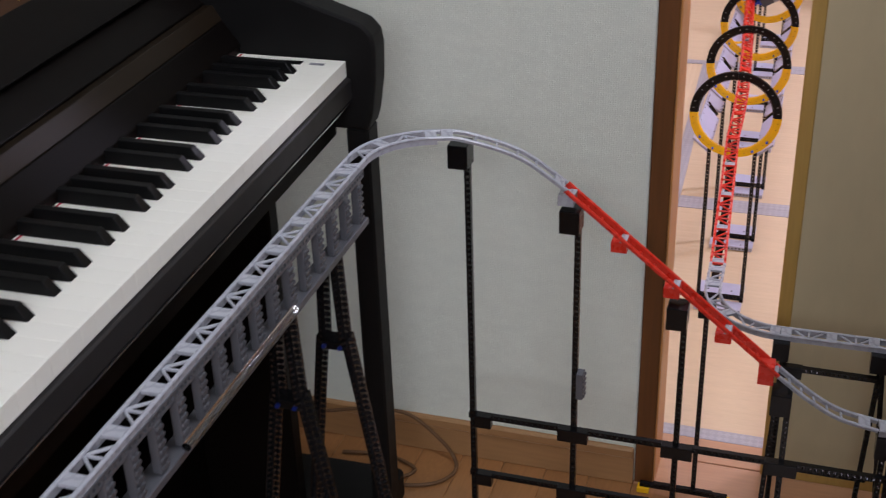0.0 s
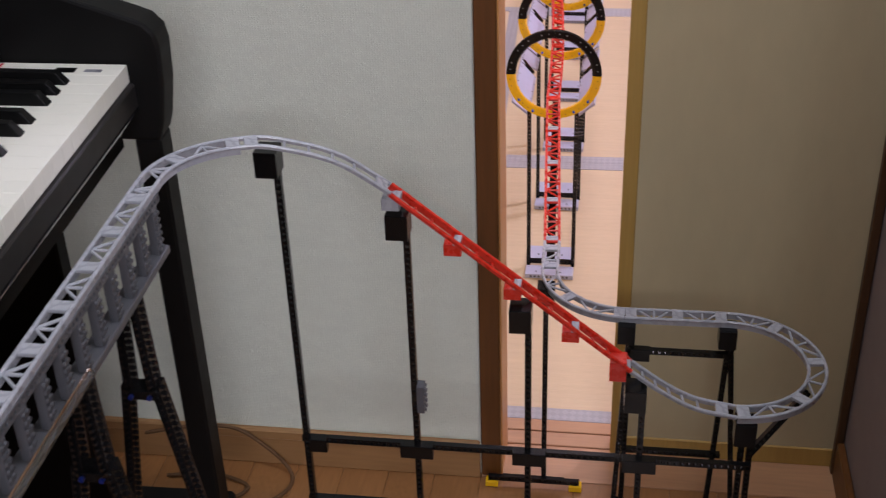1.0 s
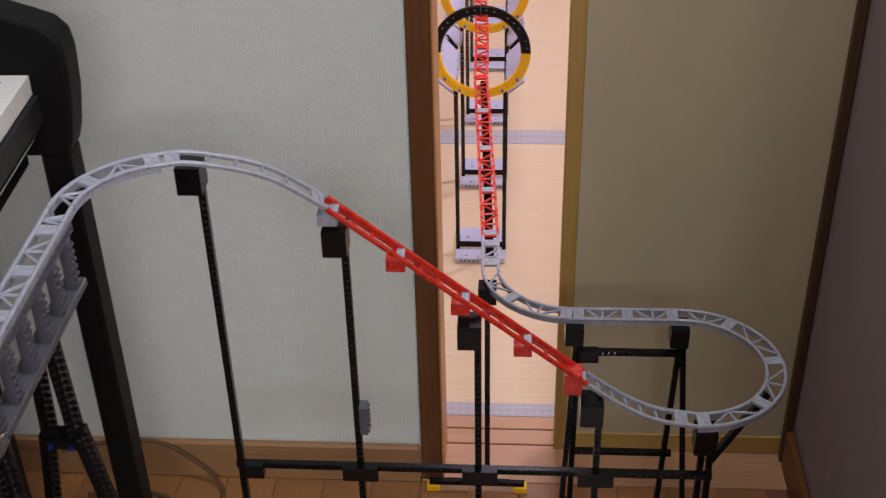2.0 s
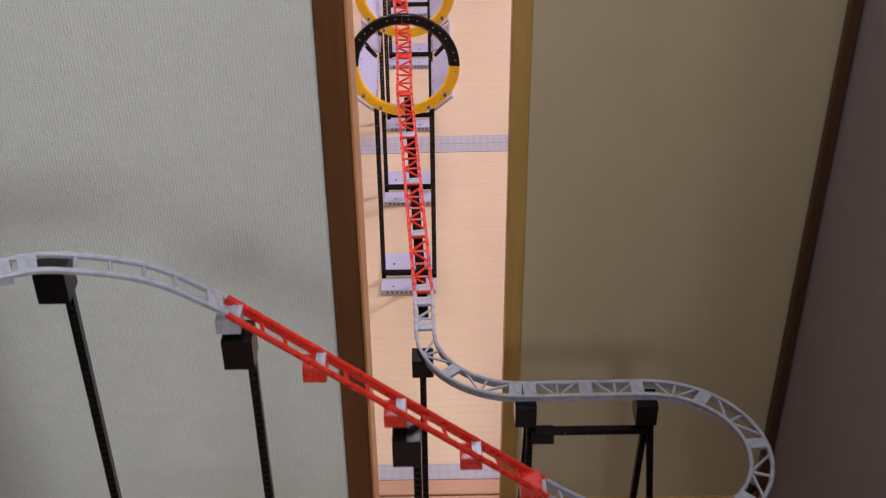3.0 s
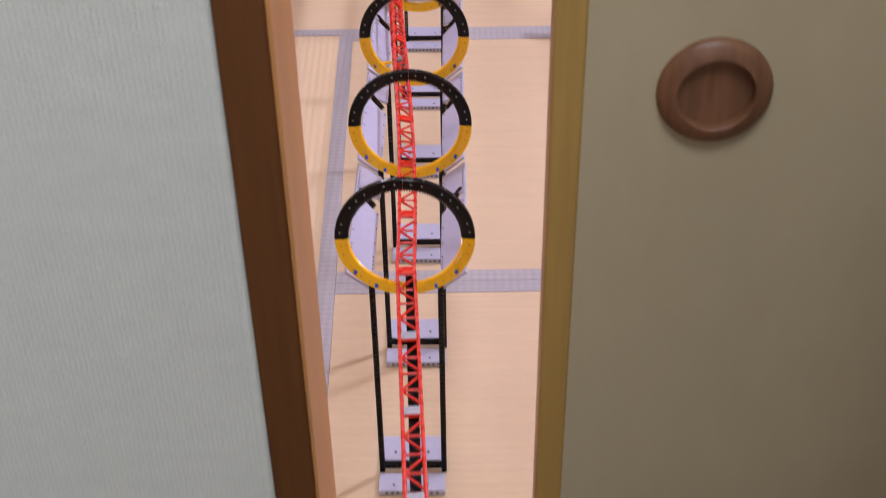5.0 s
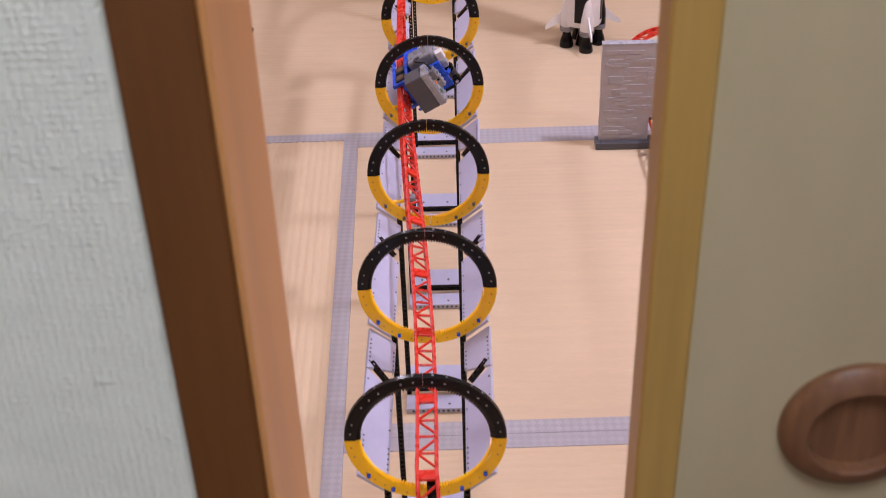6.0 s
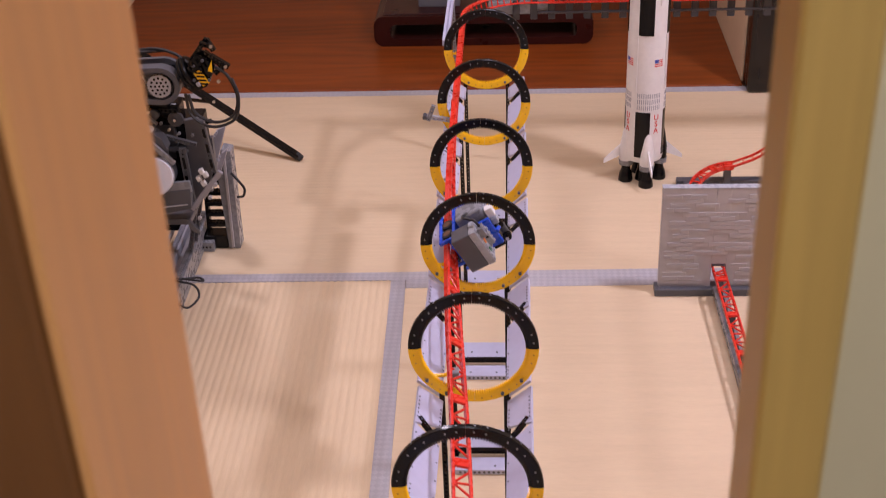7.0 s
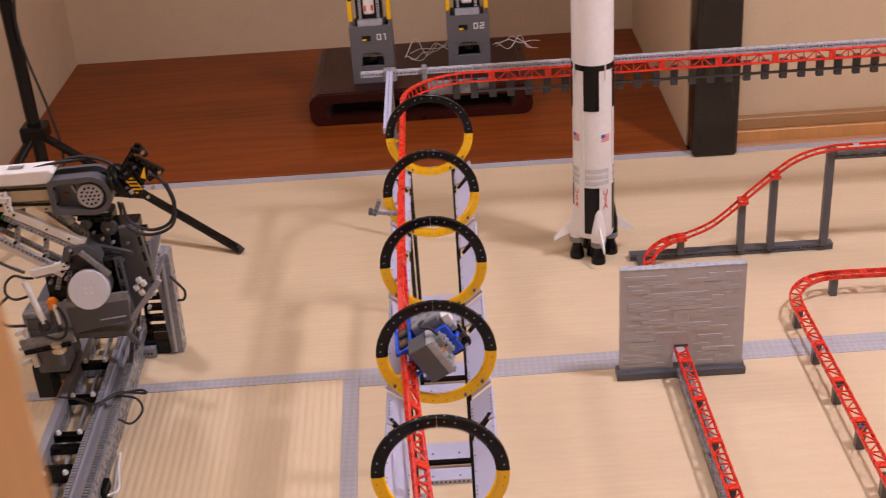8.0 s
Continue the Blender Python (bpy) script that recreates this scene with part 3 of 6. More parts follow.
part("foot", span((-0.80, Y0 - 0.048, 0.0), (-0.375, Y0 + 0.006, 0.058), 0.006), PIANOSIDE, piano)
part("key_bed", span((-0.78, Y0, 0.757), (-0.4525, Y1 - 0.0005, KZ - 0.026), 0.002), PIANO, piano)
part("key_slip", span((-0.4225, Y0, 0.787), (-0.4115, Y1 - 0.0005, KZ - 0.0225), 0.002), PIANOSLIP, piano, "charcoal slip rail in front of the keys")
# Highlight along the slip's lower edge, made as a thin chrome strip
part("slip_trim", span((-0.4222, Y0, 0.7848), (-0.4106, Y1 - 0.0005, 0.7868)), CHROME, piano, "chrome strip standing in for the highlight under the slip rail")
part("front_board", span((-0.452, Y0, 0.735), (-0.4365, Y1 - 0.0005, 0.785), 0.002), PIANO, piano, "dark front board under the keys")
part("fall_board", profile_solid([(-0.566, KZ - 0.025), (-0.5600, KZ + 0.012), (-0.581, KZ + 0.042), (-0.606, KZ + 0.042), (-0.606, KZ - 0.025)], Y0, Y1 - 0.0005, 0.002), PIANO, piano, "dark polished fall board behind the keys")
part("strip", profile_solid([(-0.582, KZ + 0.0425), (-0.594, KZ + 0.062), (-0.612, KZ + 0.060), (-0.608, KZ + 0.0425)], Y0, Y1 - 0.0005, 0.001), PIANOSTRIP, piano, "brown edge of the folded key cover")
part("music_shelf", profile_solid([(-0.604, KZ + 0.064), (-0.650, KZ + 0.092), (-0.79, KZ + 0.140), (-0.79, KZ + 0.04), (-0.614, KZ + 0.04)], Y0, Y1 - 0.0005, 0.002), PIANO, piano)
part("key_cover", profile_solid([(-0.636, KZ + 0.096), (-0.690, KZ + 0.138), (-0.695, KZ + 0.130), (-0.644, KZ + 0.088)], Y0 + 0.01, Y1 - 0.01, 0.001), PIANO, piano)
part("back_board", span((-0.80, Y0, 0.2), (-0.785, Y1 - 0.001, 1.0), 0.002), PIANO, piano)
part("base_board", span((-0.80, Y0, 0.06), (-0.70, Y1 - 0.001, 0.24), 0.002), PIANO, piano)
part("felt_strip", span((-0.5590, Y0 + 0.01, KZ - 0.012), (-0.5564, Y1 - 0.006, KZ + 0.0004)), FELT, piano, "red felt strip behind the keys")
part("keyboard_base", span((-0.556, Y0 + 0.002, KZ - 0.0255), (-0.42, Y1 - 0.004, KZ - 0.021)), PIANO, piano)
white = mesh_of(bx((0, 0, 0), (0.151, 0.0234, 0.021), 0.0004, None, 1), "white_key", KEYWHITE)
KW = 0.0237
for i in range(52):
    wide = 1.27 if i == 0 else 1.0
    shared("white_key", white, piano, Matrix.Translation((KX - 0.0755, KY - KW * (i + 0.5) + 0.0116 * (wide - 1), KZ - 0.0105)) @ Matrix.Diagonal((1, wide, 1, 1)))
bk = bmesh.new()
v = [bk.verts.new(c) for c in ((-0.0555, -0.0064, 0), (0.048, -0.0064, 0), (0.048, 0.0064, 0), (-0.0555, 0.0064, 0), (-0.0555, -0.0050, 0.0145), (0.037, -0.0050, 0.0138), (0.037, 0.0050, 0.0138), (-0.0555, 0.0050, 0.0145))]
for f in ((3, 2, 1, 0), (4, 5, 6, 7), (0, 1, 5, 4), (1, 2, 6, 5), (2, 3, 7, 6), (3, 0, 4, 7)):
    bk.faces.new([v[k] for k in f])
bmesh.ops.bevel(bk, geom=list(bk.edges), offset=0.001, segments=2, affect="EDGES", profile=0.5)
black = mesh_of(bk, "black_key", KEYBLACK)
for i in range(1, 52):
    # the top key is a C: going down C B A G F E D
    if i % 7 in (2, 3, 4, 6, 0) and i > 1:
        spread = {2: 0.0026, 4: -0.0026, 6: 0.0022, 0: -0.0022}.get(i % 7, 0.0)
        shared("black_key", black, piano, Matrix.Translation((KX - 0.151 + 0.056, KY - KW * i + spread, KZ - 0.0002)))
stick = part("key_sticker", span((KX - 0.075, KY - 0.018, KZ + 0.0001), (KX - 0.052, KY - 0.006, KZ + 0.0005)), KEYBLACK, piano, "small black sticker with a pale bar on the top key")
part("sticker_bar", span((KX - 0.050, KY - 0.017, KZ + 0.0001), (KX - 0.047, KY - 0.006, KZ + 0.0005)), KEYWHITE, stick)
part("sticker_print", span((KX - 0.041, KY - 0.016, KZ + 0.0001), (KX - 0.022, KY - 0.009, KZ + 0.0004)), MID, stick)
desk = part("music_desk", profile_solid([(-0.700, 0.953), (-0.790, 1.034), (-0.798, 1.030), (-0.708, 0.949)], Y0, Y1 - 0.0005, 0.001), PIANODESK, piano, "brown music desk leaning back")
part("brand_mark", bx((-0.722, -0.515, 0.9737), (0.014, 0.040, 0.0010), 0.0, Matrix.Translation((-0.722, 0, 0.9737)) @ Matrix.Rotation(radians(42), 4, "Y") @ Matrix.Translation((0.722, 0, -0.9737))), GOLD, desk, "gold mark on the music desk")
# the piano stands a little askew to the wall
pivot = Matrix.Translation((KX, -0.311, 0))
piano.matrix_basis = pivot @ Matrix.Rotation(radians(1.3), 4, "Z") @ pivot.inverted() @ Matrix.Translation((-0.62, -1.0, 0))

# ---- coaster track ----
GAUGE, RAIL = 0.0108, 0.0023


def frames_of(path):
    """Places, tangents, sides and ups along a path of (place, up), and the length run."""
    P = [Vector(p) for p, u in path]
    out, run = [], 0.0
    for i, (p, u) in enumerate(path):
        t = (P[min(i + 1, len(P) - 1)] - P[max(i - 1, 0)]).normalized()
        s = t.cross(Vector(u)).normalized()
        if i:
            run += (P[i] - P[i - 1]).length
        out.append((P[i], t, s, s.cross(t), run))
    return out


def at_run(fr, d):
    for a, b in zip(fr, fr[1:]):
        if b[4] >= d or b is fr[-1]:
            k = (d - a[4]) / max(1e-9, b[4] - a[4])
            return tuple(a[j].lerp(b[j], k) for j in range(4))


def pose_of(f, d=(0, 0, 0)):
    p, t, s, u = f
    return Matrix.Translation(p) @ Matrix((s, t, u)).transposed().to_4x4() @ Matrix.Translation(d)


TIE = {}


def tie_mesh(mat):
    if mat.name not in TIE:
        TIE[mat.name] = mesh_of(bx((0, 0, -0.0008), (0.0212, 0.0150, 0.0042), 0.0006), "tie", mat)
    return TIE[mat.name]


def brace_mesh(mat):
    if "brace" + mat.name not in TIE:
        TIE["brace" + mat.name] = mesh_of(cyl(bmesh.new(), (0, 0, 0), (0, 0, 1), 0.0017, 6, None, False), "brace", mat)
    return TIE["brace" + mat.name]


def track(label, path, rail_mat, tie_mat, tie_step=0.128, first=0.0, style="zigzag", group="coaster track", rung=0.016, deep=True, level=False, web=0.0085):
    """Two rails on deep webs with ties; rungs and braces between, or rungs alone on a ladder."""
    fr = frames_of(path)
    L = fr[-1][4]
    base = min((f[0] for f in fr), key=lambda p: p.z)
    ob = thing("coaster_track", base - Vector((0, 0, 0.004)), label, "coaster track", group)
    for sgn in (-1, 1):
        bm = tube(bmesh.new(), [f[0] + f[2] * GAUGE * sgn for f in fr], RAIL, 8)
        if deep:
            low = -0.0035 if style == "ladder" and sgn > 0 else -web
            vs = [[bm.verts.new(f[0] + f[2] * (GAUGE * sgn + o) + f[3] * h) for o, h in ((-0.0011, -0.0002), (0.0011, -0.0002), (0.0011, low), (-0.0011, low))] for f in fr]
            for a, b in zip(vs, vs[1:]):
                for k in range(4):
                    bm.faces.new((a[k], a[(k + 1) % 4], b[(k + 1) % 4], b[k]))
        part("rail", bm, rail_mat, ob, "", True)
    d, ties = first, []
    while d <= L + 1e-6:
        ties.append(d)
        f = at_run(fr, min(max(d, 0.008), L - 0.008))
        shared("tie", tie_mesh(tie_mat), ob, Matrix.Translation(f[0] + Vector((0.001, 0, -0.0035))) @ Matrix.Diagonal((0.6, 1.0, 1.0, 1)) @ Matrix.Rotation(radians(90), 4, "Z") if level else pose_of(f))
        d += tie_step
    def strut(name, p, q):
        shared(name, brace_mesh(rail_mat), ob, axis_matrix(p, q - p) @ Matrix.Diagonal((1, 1, (q - p).length, 1)))

    def at_rail(d, side, drop):
        f = at_run(fr, min(max(d, 0.001), L - 0.001))
        return f[0] + f[2] * (GAUGE * side) - f[3] * drop

    stops = [0.0] + [t for t in ties if 0.004 < t < L - 0.004] + [L]
    for i, (t0, t1) in enumerate(zip(stops, stops[1:])):
        a, b = t0 + (0.009 if i or (ties and ties[0] < 0.004) else 0.001), t1 - 0.009
        if style == "ladder":
            n = max(1, round((b - a) / rung))
            for k in range(1, n):
                strut("rung", at_rail(a + (b - a) * k / n, 1, 0.001), at_rail(a + (b - a) * k / n, -1, web - 0.001))
        elif b - a > 0.012:
            n = max(1, round((b - a) / (rung * 3.4)))
            c = (b - a) / n
            for k in range(n):
                m = a + c * (k + 0.5)
                for o in (-0.43, 0.0, 0.43):
                    strut("rung" if o == 0 else "brace", at_rail(m, -1, 0.0022), at_rail(m + o * c, 1, 0.0022))
                if k:
                    strut("rung", at_rail(a + c * k, -1, 0.0022), at_rail(a + c * k, 1, 0.0022))
    return ob, fr


UP = (0, 0, 1)


def line(a, b, n=24, up=UP):
    a, b = Vector(a), Vector(b)
    return [(a.lerp(b, i / n), up) for i in range(n + 1)]


def arc(c, r, a0, a1, z0, z1, n=24, up=UP):
    out = []
    for i in range(n + 1):
        k = i / n
        a = radians(a0 + (a1 - a0) * k)
        e = k * k * (3 - 2 * k)
        out.append((Vector((c[0] + r * math.cos(a), c[1] + r * math.sin(a), z0 + (z1 - z0) * e)), up))
    return out


# along the piano, round the corner and over the crest
SX, SZ = -0.352, 0.775
piano_track, _ = track("straight light grey toy coaster track beside the piano keys", line((SX, -1.46, SZ), (SX, -0.455, SZ), 40), GREY, GREY, 0.064, 0.006, "zigzag", rung=0.0145, deep=True)
corner = arc((-0.252, -0.455), 0.10, 180, 108, SZ, 0.772)
track("light grey toy coaster curve beside the piano end", corner, GREY, GREY, 0.075, 0.05, "zigzag", rung=0.015)
cr = [(-0.2830, -0.3599, 0.772), (-0.262, -0.353, 0.771), (-0.235, -0.347, 0.765), (-0.200, -0.339, 0.753), (-0.170, -0.333, 0.737), (-0.127, -0.325, 0.703)]
crest = [(p, UP) for p in smooth_line(cr, 10)]
track("light grey toy coaster crest with thin rungs", crest, GREY, GREY, 0.155, 0.012, "ladder", rung=0.0262, web=0.0035)
TOP, LOW = Vector((-0.127, -0.325, 0.703)), Vector((0.150, -0.313, 0.467))
drop, dropfr = track("steep straight red toy coaster drop with rungs", line(TOP, LOW, 30), RED, GREY, 0.0894, 0.006, "ladder", rung=0.0224, deep=True, level=True, web=0.0075)
dip = [(p, UP) for p in smooth_line([(0.150, -0.313, 0.467), (0.187, -0.311, 0.438), (0.229, -0.308, 0.413), (0.279, -0.306, 0.4015)], 10)]
track("light grey toy coaster dip running out of the red drop", dip, GREY, GREY, 0.5, 0.13, "ladder", rung=0.021, web=0.005)
loop = arc((0.280, -0.199), 0.107, -90, 90, 0.4015, 0.392, 40)
track("light grey toy coaster half circle before the sliding door", loop, GREY, GREY, 0.09, 0.0, "zigzag", rung=0.0155)
track("short straight light grey toy coaster track before the sliding door", line((0.280, -0.092, 0.392), (0.143, -0.092, 0.391), 12), GREY, GREY, 0.064, 0.002, "zigzag", rung=0.0155)
track("light grey toy coaster curve into the open doorway", arc((0.143, 0.018), 0.110, -90, -180, 0.391, 0.389), GREY, GREY, 0.09, 0.0, "zigzag", rung=0.0155)
track("short straight light grey toy coaster track in the doorway", line((0.033, 0.018, 0.389), (0.031, 0.092, 0.389), 6), GREY, GREY, 0.052, 0.004, "zigzag", rung=0.0155)


# through the hoops, rolling from lying flat to standing on its side
def ring_axis(y):
    return Vector((-0.0068 * (y - 0.62), y, 0.427))


def roll_at(y):
    k = min(1, max(0, (y - 0.62) / 1.43))
    return radians(90) * k * k * (3 - 2 * k)


hoop_path = []
for i in range(100):
    y = 0.092 + (2.43 - 0.092) * i / 99
    a = roll_at(y)
    r = 0.039 + 0.012 * min(1, max(0, (y - 0.6) / 1.2))
    p = ring_axis(y) + Vector((-math.sin(a) * r, 0, -math.cos(a) * r))
    k = max(0, 1 - (y - 0.092) / 0.52)
    p.x += (0.031 - 0.0036) * k
    hoop_path.append((p, (math.sin(a), 0, math.cos(a))))
hoop_track, hoopfr = track("long red toy coaster track rolling over inside the hoops", hoop_path, RED, RED, 0.128, 0.0, "zigzag", rung=0.0165)
END = hoop_path[-1][0]
for i, d in enumerate((0.0, 0.128, 0.256, 0.384)):
    cap = mesh_of(bx((0, 0, 0.0015), (0.0180, 0.0125, 0.0012), 0.0003), "tie_cover", GREY) if i == 0 else cap
    shared("tie_cover", cap, hoop_track, pose_of(at_run(hoopfr, max(d, 0.009))))
turn = [(Vector((END.x + 0.175 - 0.175 * math.cos(radians(a)), END.y + 0.175 * math.sin(radians(a)), END.z - 0.012 * a / 90)), (math.cos(radians(a)), -math.sin(radians(a)), 0)) for a in range(0, 91, 3)]
track("red toy coaster curve standing on its side", turn, RED, RED, 0.5, 0.6, "ladder", rung=0.0165)
E2 = turn[-1][0]
high_track, _ = track("long red toy coaster track standing on its side", line(E2, E2 + Vector((1.3, 0, 0)), 40, (0, -1, 0)), RED, RED, 0.128, 0.02, "zigzag", rung=0.0145)

# ---- supports of the drop and the half circle ----


FY = -0.323
fr1 = thing("support_frame", (0.02, FY, 0.0), "black toy brick scaffold under the red drop", "support frame")
for x, zt in ((-0.262, 0.750), (-0.118, 0.676), (0.022, 0.556), (0.160, 0.448)):
    b = part("post", bm_beam((x + 0.006, FY, 0.0), (x + 0.006, FY, zt - 0.012), (0, 1, 0), 0.0078, 0.0078), BLACK, fr1)
    part("head_block", bx((x - 0.003, FY, zt - 0.018), (0.026, 0.030, 0.032), 0.0008), BLACK, fr1, "black block under the track")
for z in (0.331, 0.229):
    part("cross_beam", bm_beam((-0.262, FY, z), (0.302, FY, z), (0, 1, 0), 0.0080, 0.0074), BLACK, fr1)
    for x in (-0.240, -0.112, 0.030, 0.166):
        part("joint_block", bx((x, FY - 0.006, z - 0.004), (0.042 if x > -0.2 else 0.024, 0.012, 0.020), 0.0008), BLACK, fr1)
part("side_brick", studs(bx((-0.104, FY - 0.002, 0.410), (0.0090, 0.016, 0.040), 0.0005), (-0.0990, FY - 0.002, 0.410), 5, 2, (0, 0, -1), (0, 1, 0)), DARK, fr1, "dark grey brick clipped to a post")
for x in (-0.256, -0.112, 0.028, 0.166):
    part("foot_beam", bm_beam((x, FY - 0.06, 0.004), (x, FY + 0.06, 0.004), (0, 0, 1)), BLACK, fr1)
for d in (0.006, 0.0954, 0.1848, 0.2742):
    f = at_run(dropfr, min(d, 0.353))
    part("wedge", bx((0, 0, 0), (0.0205, 0.022, 0.0150), 0.0008, Matrix.Translation(f[0] + Vector((-0.004, 0, -0.012)))), GREY if d < 0.01 else RED, drop, "grey slope brick under the crest" if d < 0.01 else "red slope brick under the drop")
f = at_run(dropfr, 0.352)
part("wedge", bx((0, 0, 0), (0.020, 0.024, 0.028), 0.0008, Matrix.Translation(f[0] + Vector((-0.006, 0, -0.010)))), RED, drop)

fr2 = thing("support_frame", (0.03, -0.02, 0.0), "tall black toy brick column with a beam foot on yellow pads", "support frame")
part("post", bm_beam((0.030, -0.022, 0.012), (0.030, -0.022, 0.364), (0, 1, 0)), BLACK, fr2)
part("head_block", bx((0.030, -0.022, 0.372), (0.025, 0.025, 0.026), 0.0008), BLACK, fr2)
part("foot_beam", bm_beam((-0.058, -0.022, 0.0145), (0.086, -0.022, 0.0145), (0, 1, 0)), BLACK, fr2)
part("foot_beam", bm_beam((-0.035, -0.030, 0.0235), (0.062, -0.030, 0.0235), (0, 1, 0)), BLACK, fr2)
for x in (-0.052, 0.080):
    part("pad", bx((x, -0.022, 0.0055), (0.020, 0.016, 0.0098), 0.0006), YELLOW, fr2, "yellow brick pad under the beam")

fr3 = thing("support_frame", (0.22, -0.1, 0.0), "black toy brick scaffold under the grey half circle", "support frame")
for x, s in ((0.150, 0.0), (0.286, 0.03)):
    part("head_block", bx((x - 0.004, -0.100, 0.369), (0.024, 0.030, 0.030), 0.0008), BLACK, fr3)
    part("post", bm_beam((x - 0.012, -0.092, 0.0), (x, -0.092, 0.356), (0, 1, 0)), BLACK, fr3)
    part("post", bm_beam((x + s, -0.106, 0.0), (x + 0.002, -0.106, 0.352), (0, 1, 0)), BLACK, fr3)
part("cross_beam", bm_beam((0.148, -0.106, 0.340), (0.290, -0.106, 0.340), (0, 1, 0)), BLACK, fr3)
part("joint_block", bx((0.166, -0.108, 0.336), (0.026, 0.012, 0.020), 0.0008), BLACK, fr3)
part("cross_beam", bm_beam((0.150, -0.092, 0.150), (0.290, -0.092, 0.150), (0, 1, 0)), BLACK, fr3)
part("head_block", bx((0.292, -0.306, 0.374), (0.026, 0.026, 0.034), 0.0008), BLACK, fr3)
part("post", bm_beam((0.290, -0.306, 0.0), (0.290, -0.306, 0.358), (0, 1, 0)), BLACK, fr3)
part("post", bm_beam((0.303, -0.306, 0.0), (0.300, -0.306, 0.358), (0, 1, 0)), BLACK, fr3)
part("brace", bm_beam((0.300, -0.300, 0.330), (0.372, -0.240, 0.388), (0, 1, 0)), BLACK, fr3, "slanting black brace")
for x in (0.146, 0.290):
    part("foot_beam", bm_beam((x, -0.340, 0.004), (x, -0.040, 0.004), (0, 0, 1)), BLACK, fr3)

# trestle beside the piano
tr = thing("trestle", (SX, -0.6, 0.0), "grey brick girder on black perforated trestle legs beside the piano", "trestle")
part("girder", span((SX - 0.006, -1.46, SZ - 0.078), (SX + 0.016, -0.468, SZ - 0.069), 0.001), IRON, tr, "grey lower girder under the track")
part("web_beam", bm_beam((SX + 0.010, -1.46, SZ - 0.012), (SX + 0.010, -0.468, SZ - 0.012), (1, 0, 0), 0.010, 0.006), IRON, tr)
wb = bmesh.new()
box(wb, (0.005, 0, 0), (0.009, 0.0118, 0.052), 0.0006)
for k in range(6):
    for j in (-0.003, 0.003):
        cyl(wb, (0.0095, j, -0.020 + k * 0.008), (0.0117, j, -0.020 + k * 0.008), 0.0023, 7)
webm = mesh_of(wb, "web_brick", IRON)
for i in range(25):
    shared("web_brick", webm, tr, Matrix.Translation((SX + 0.004, -1.445 + i * 0.040, SZ - 0.0425)))
part("clear_tube", cy((SX + 0.0215, -0.94, SZ - 0.060), (SX + 0.0215, -0.70, SZ - 0.060), 0.0045, 10), CLEAR, tr, "clear plastic tube along the girder", True)


def leg_pair(y, zt, zm, left, right):
    """An upright pair of beams that splits into two spread legs at a pinned joint."""
    for s in (-1, 1):
        for o in (-0.0052, 0.0052):
            for nm, p, q in (("upper_leg", (SX + s * 0.0130, zm), (SX + s * 0.0085, zt)), ("lower_leg", (SX + s * (0.015 + zm * (right if s > 0 else left)), 0.004), (SX + s * 0.0155, zm + 0.010))):
                a, b = Vector((p[0], y + o, p[1])), Vector((q[0], y + o, q[1]))
                leg = bm_beam(a, b, (0, 1, 0), 0.0095, 0.0085)
                ribs = bmesh.new()
                n = round((b - a).length / 0.008)
                for k in range(n if o < 0 else 0):
                    c = a.lerp(b, (k + 0.5) / n)
                    cyl(ribs, c + Vector((0, -0.004, 0)), c + Vector((0, -0.0085, 0.001)), 0.0030, 8, 0.0018)
                    cyl(ribs, c + Vector((0.004, 0.004, 0)), c + Vector((0.0082, 0.003, 0.001)), 0.0030, 8, 0.0018)
                part(nm, leg, BLACK, tr, "black perforated trestle leg")
                if o < 0:
                    part("ribbed_edge", ribs, GLOSSBLACK, tr, "glossy black ribbed edge of the leg", True)
    part("joint_block", bx((SX, y, zm), (0.040, 0.022, 0.012), 0.001), BLACK, tr)
    for s in (-1, 1):
        part("pin", cy((SX + s * 0.010, y - 0.0145, zm - 0.001), (SX + s * 0.010, y - 0.010, zm - 0.001), 0.0028, 8), NAVY, tr, "dark blue pin")


leg_pair(-0.690, 0.698, 0.590, 0.14, 0.16)
leg_pair(-0.558, 0.698, 0.584, 0.12, 0.15)
leg_pair(-1.22, 0.698, 0.590, 0.14, 0.16)

# ---- hoops ----
RC = [0.6205, 0.8965, 1.1745, 1.4525, 1.7195, 1.9865, 2.2600]


def hoop_quarter(a0, mat):
    """A quarter of a ring gear with teeth inside, holes in its rim."""
    bm, n = bmesh.new(), 70
    rows = []
    for i in range(n + 1):
        a = radians(a0 + 90 * i / n + (0.15 if i == 0 else -0.15 if i == n else 0))
        ri = 0.0702 if i % 2 else 0.0740
        c, s = math.cos(a), math.sin(a)
        rows.append([bm.verts.new((r * c, y, r * s)) for r, y in ((0.0868, -0.0039), (0.0880, -0.0028), (0.0880, 0.0028), (0.0868, 0.0039), (0.0762, 0.0039), (ri, 0.0030), (ri, -0.0030), (0.0762, -0.0039))])
    for a, b in zip(rows, rows[1:]):
        for k in range(8):
            bm.faces.new((a[k], b[k], b[(k + 1) % 8], a[(k + 1) % 8]))
    bm.faces.new(rows[0])
    bm.faces.new(rows[-1][::-1])
    bmesh.ops.recalc_face_normals(bm, faces=bm.faces)
    return mesh_of(bm, "hoop_quarter", mat)


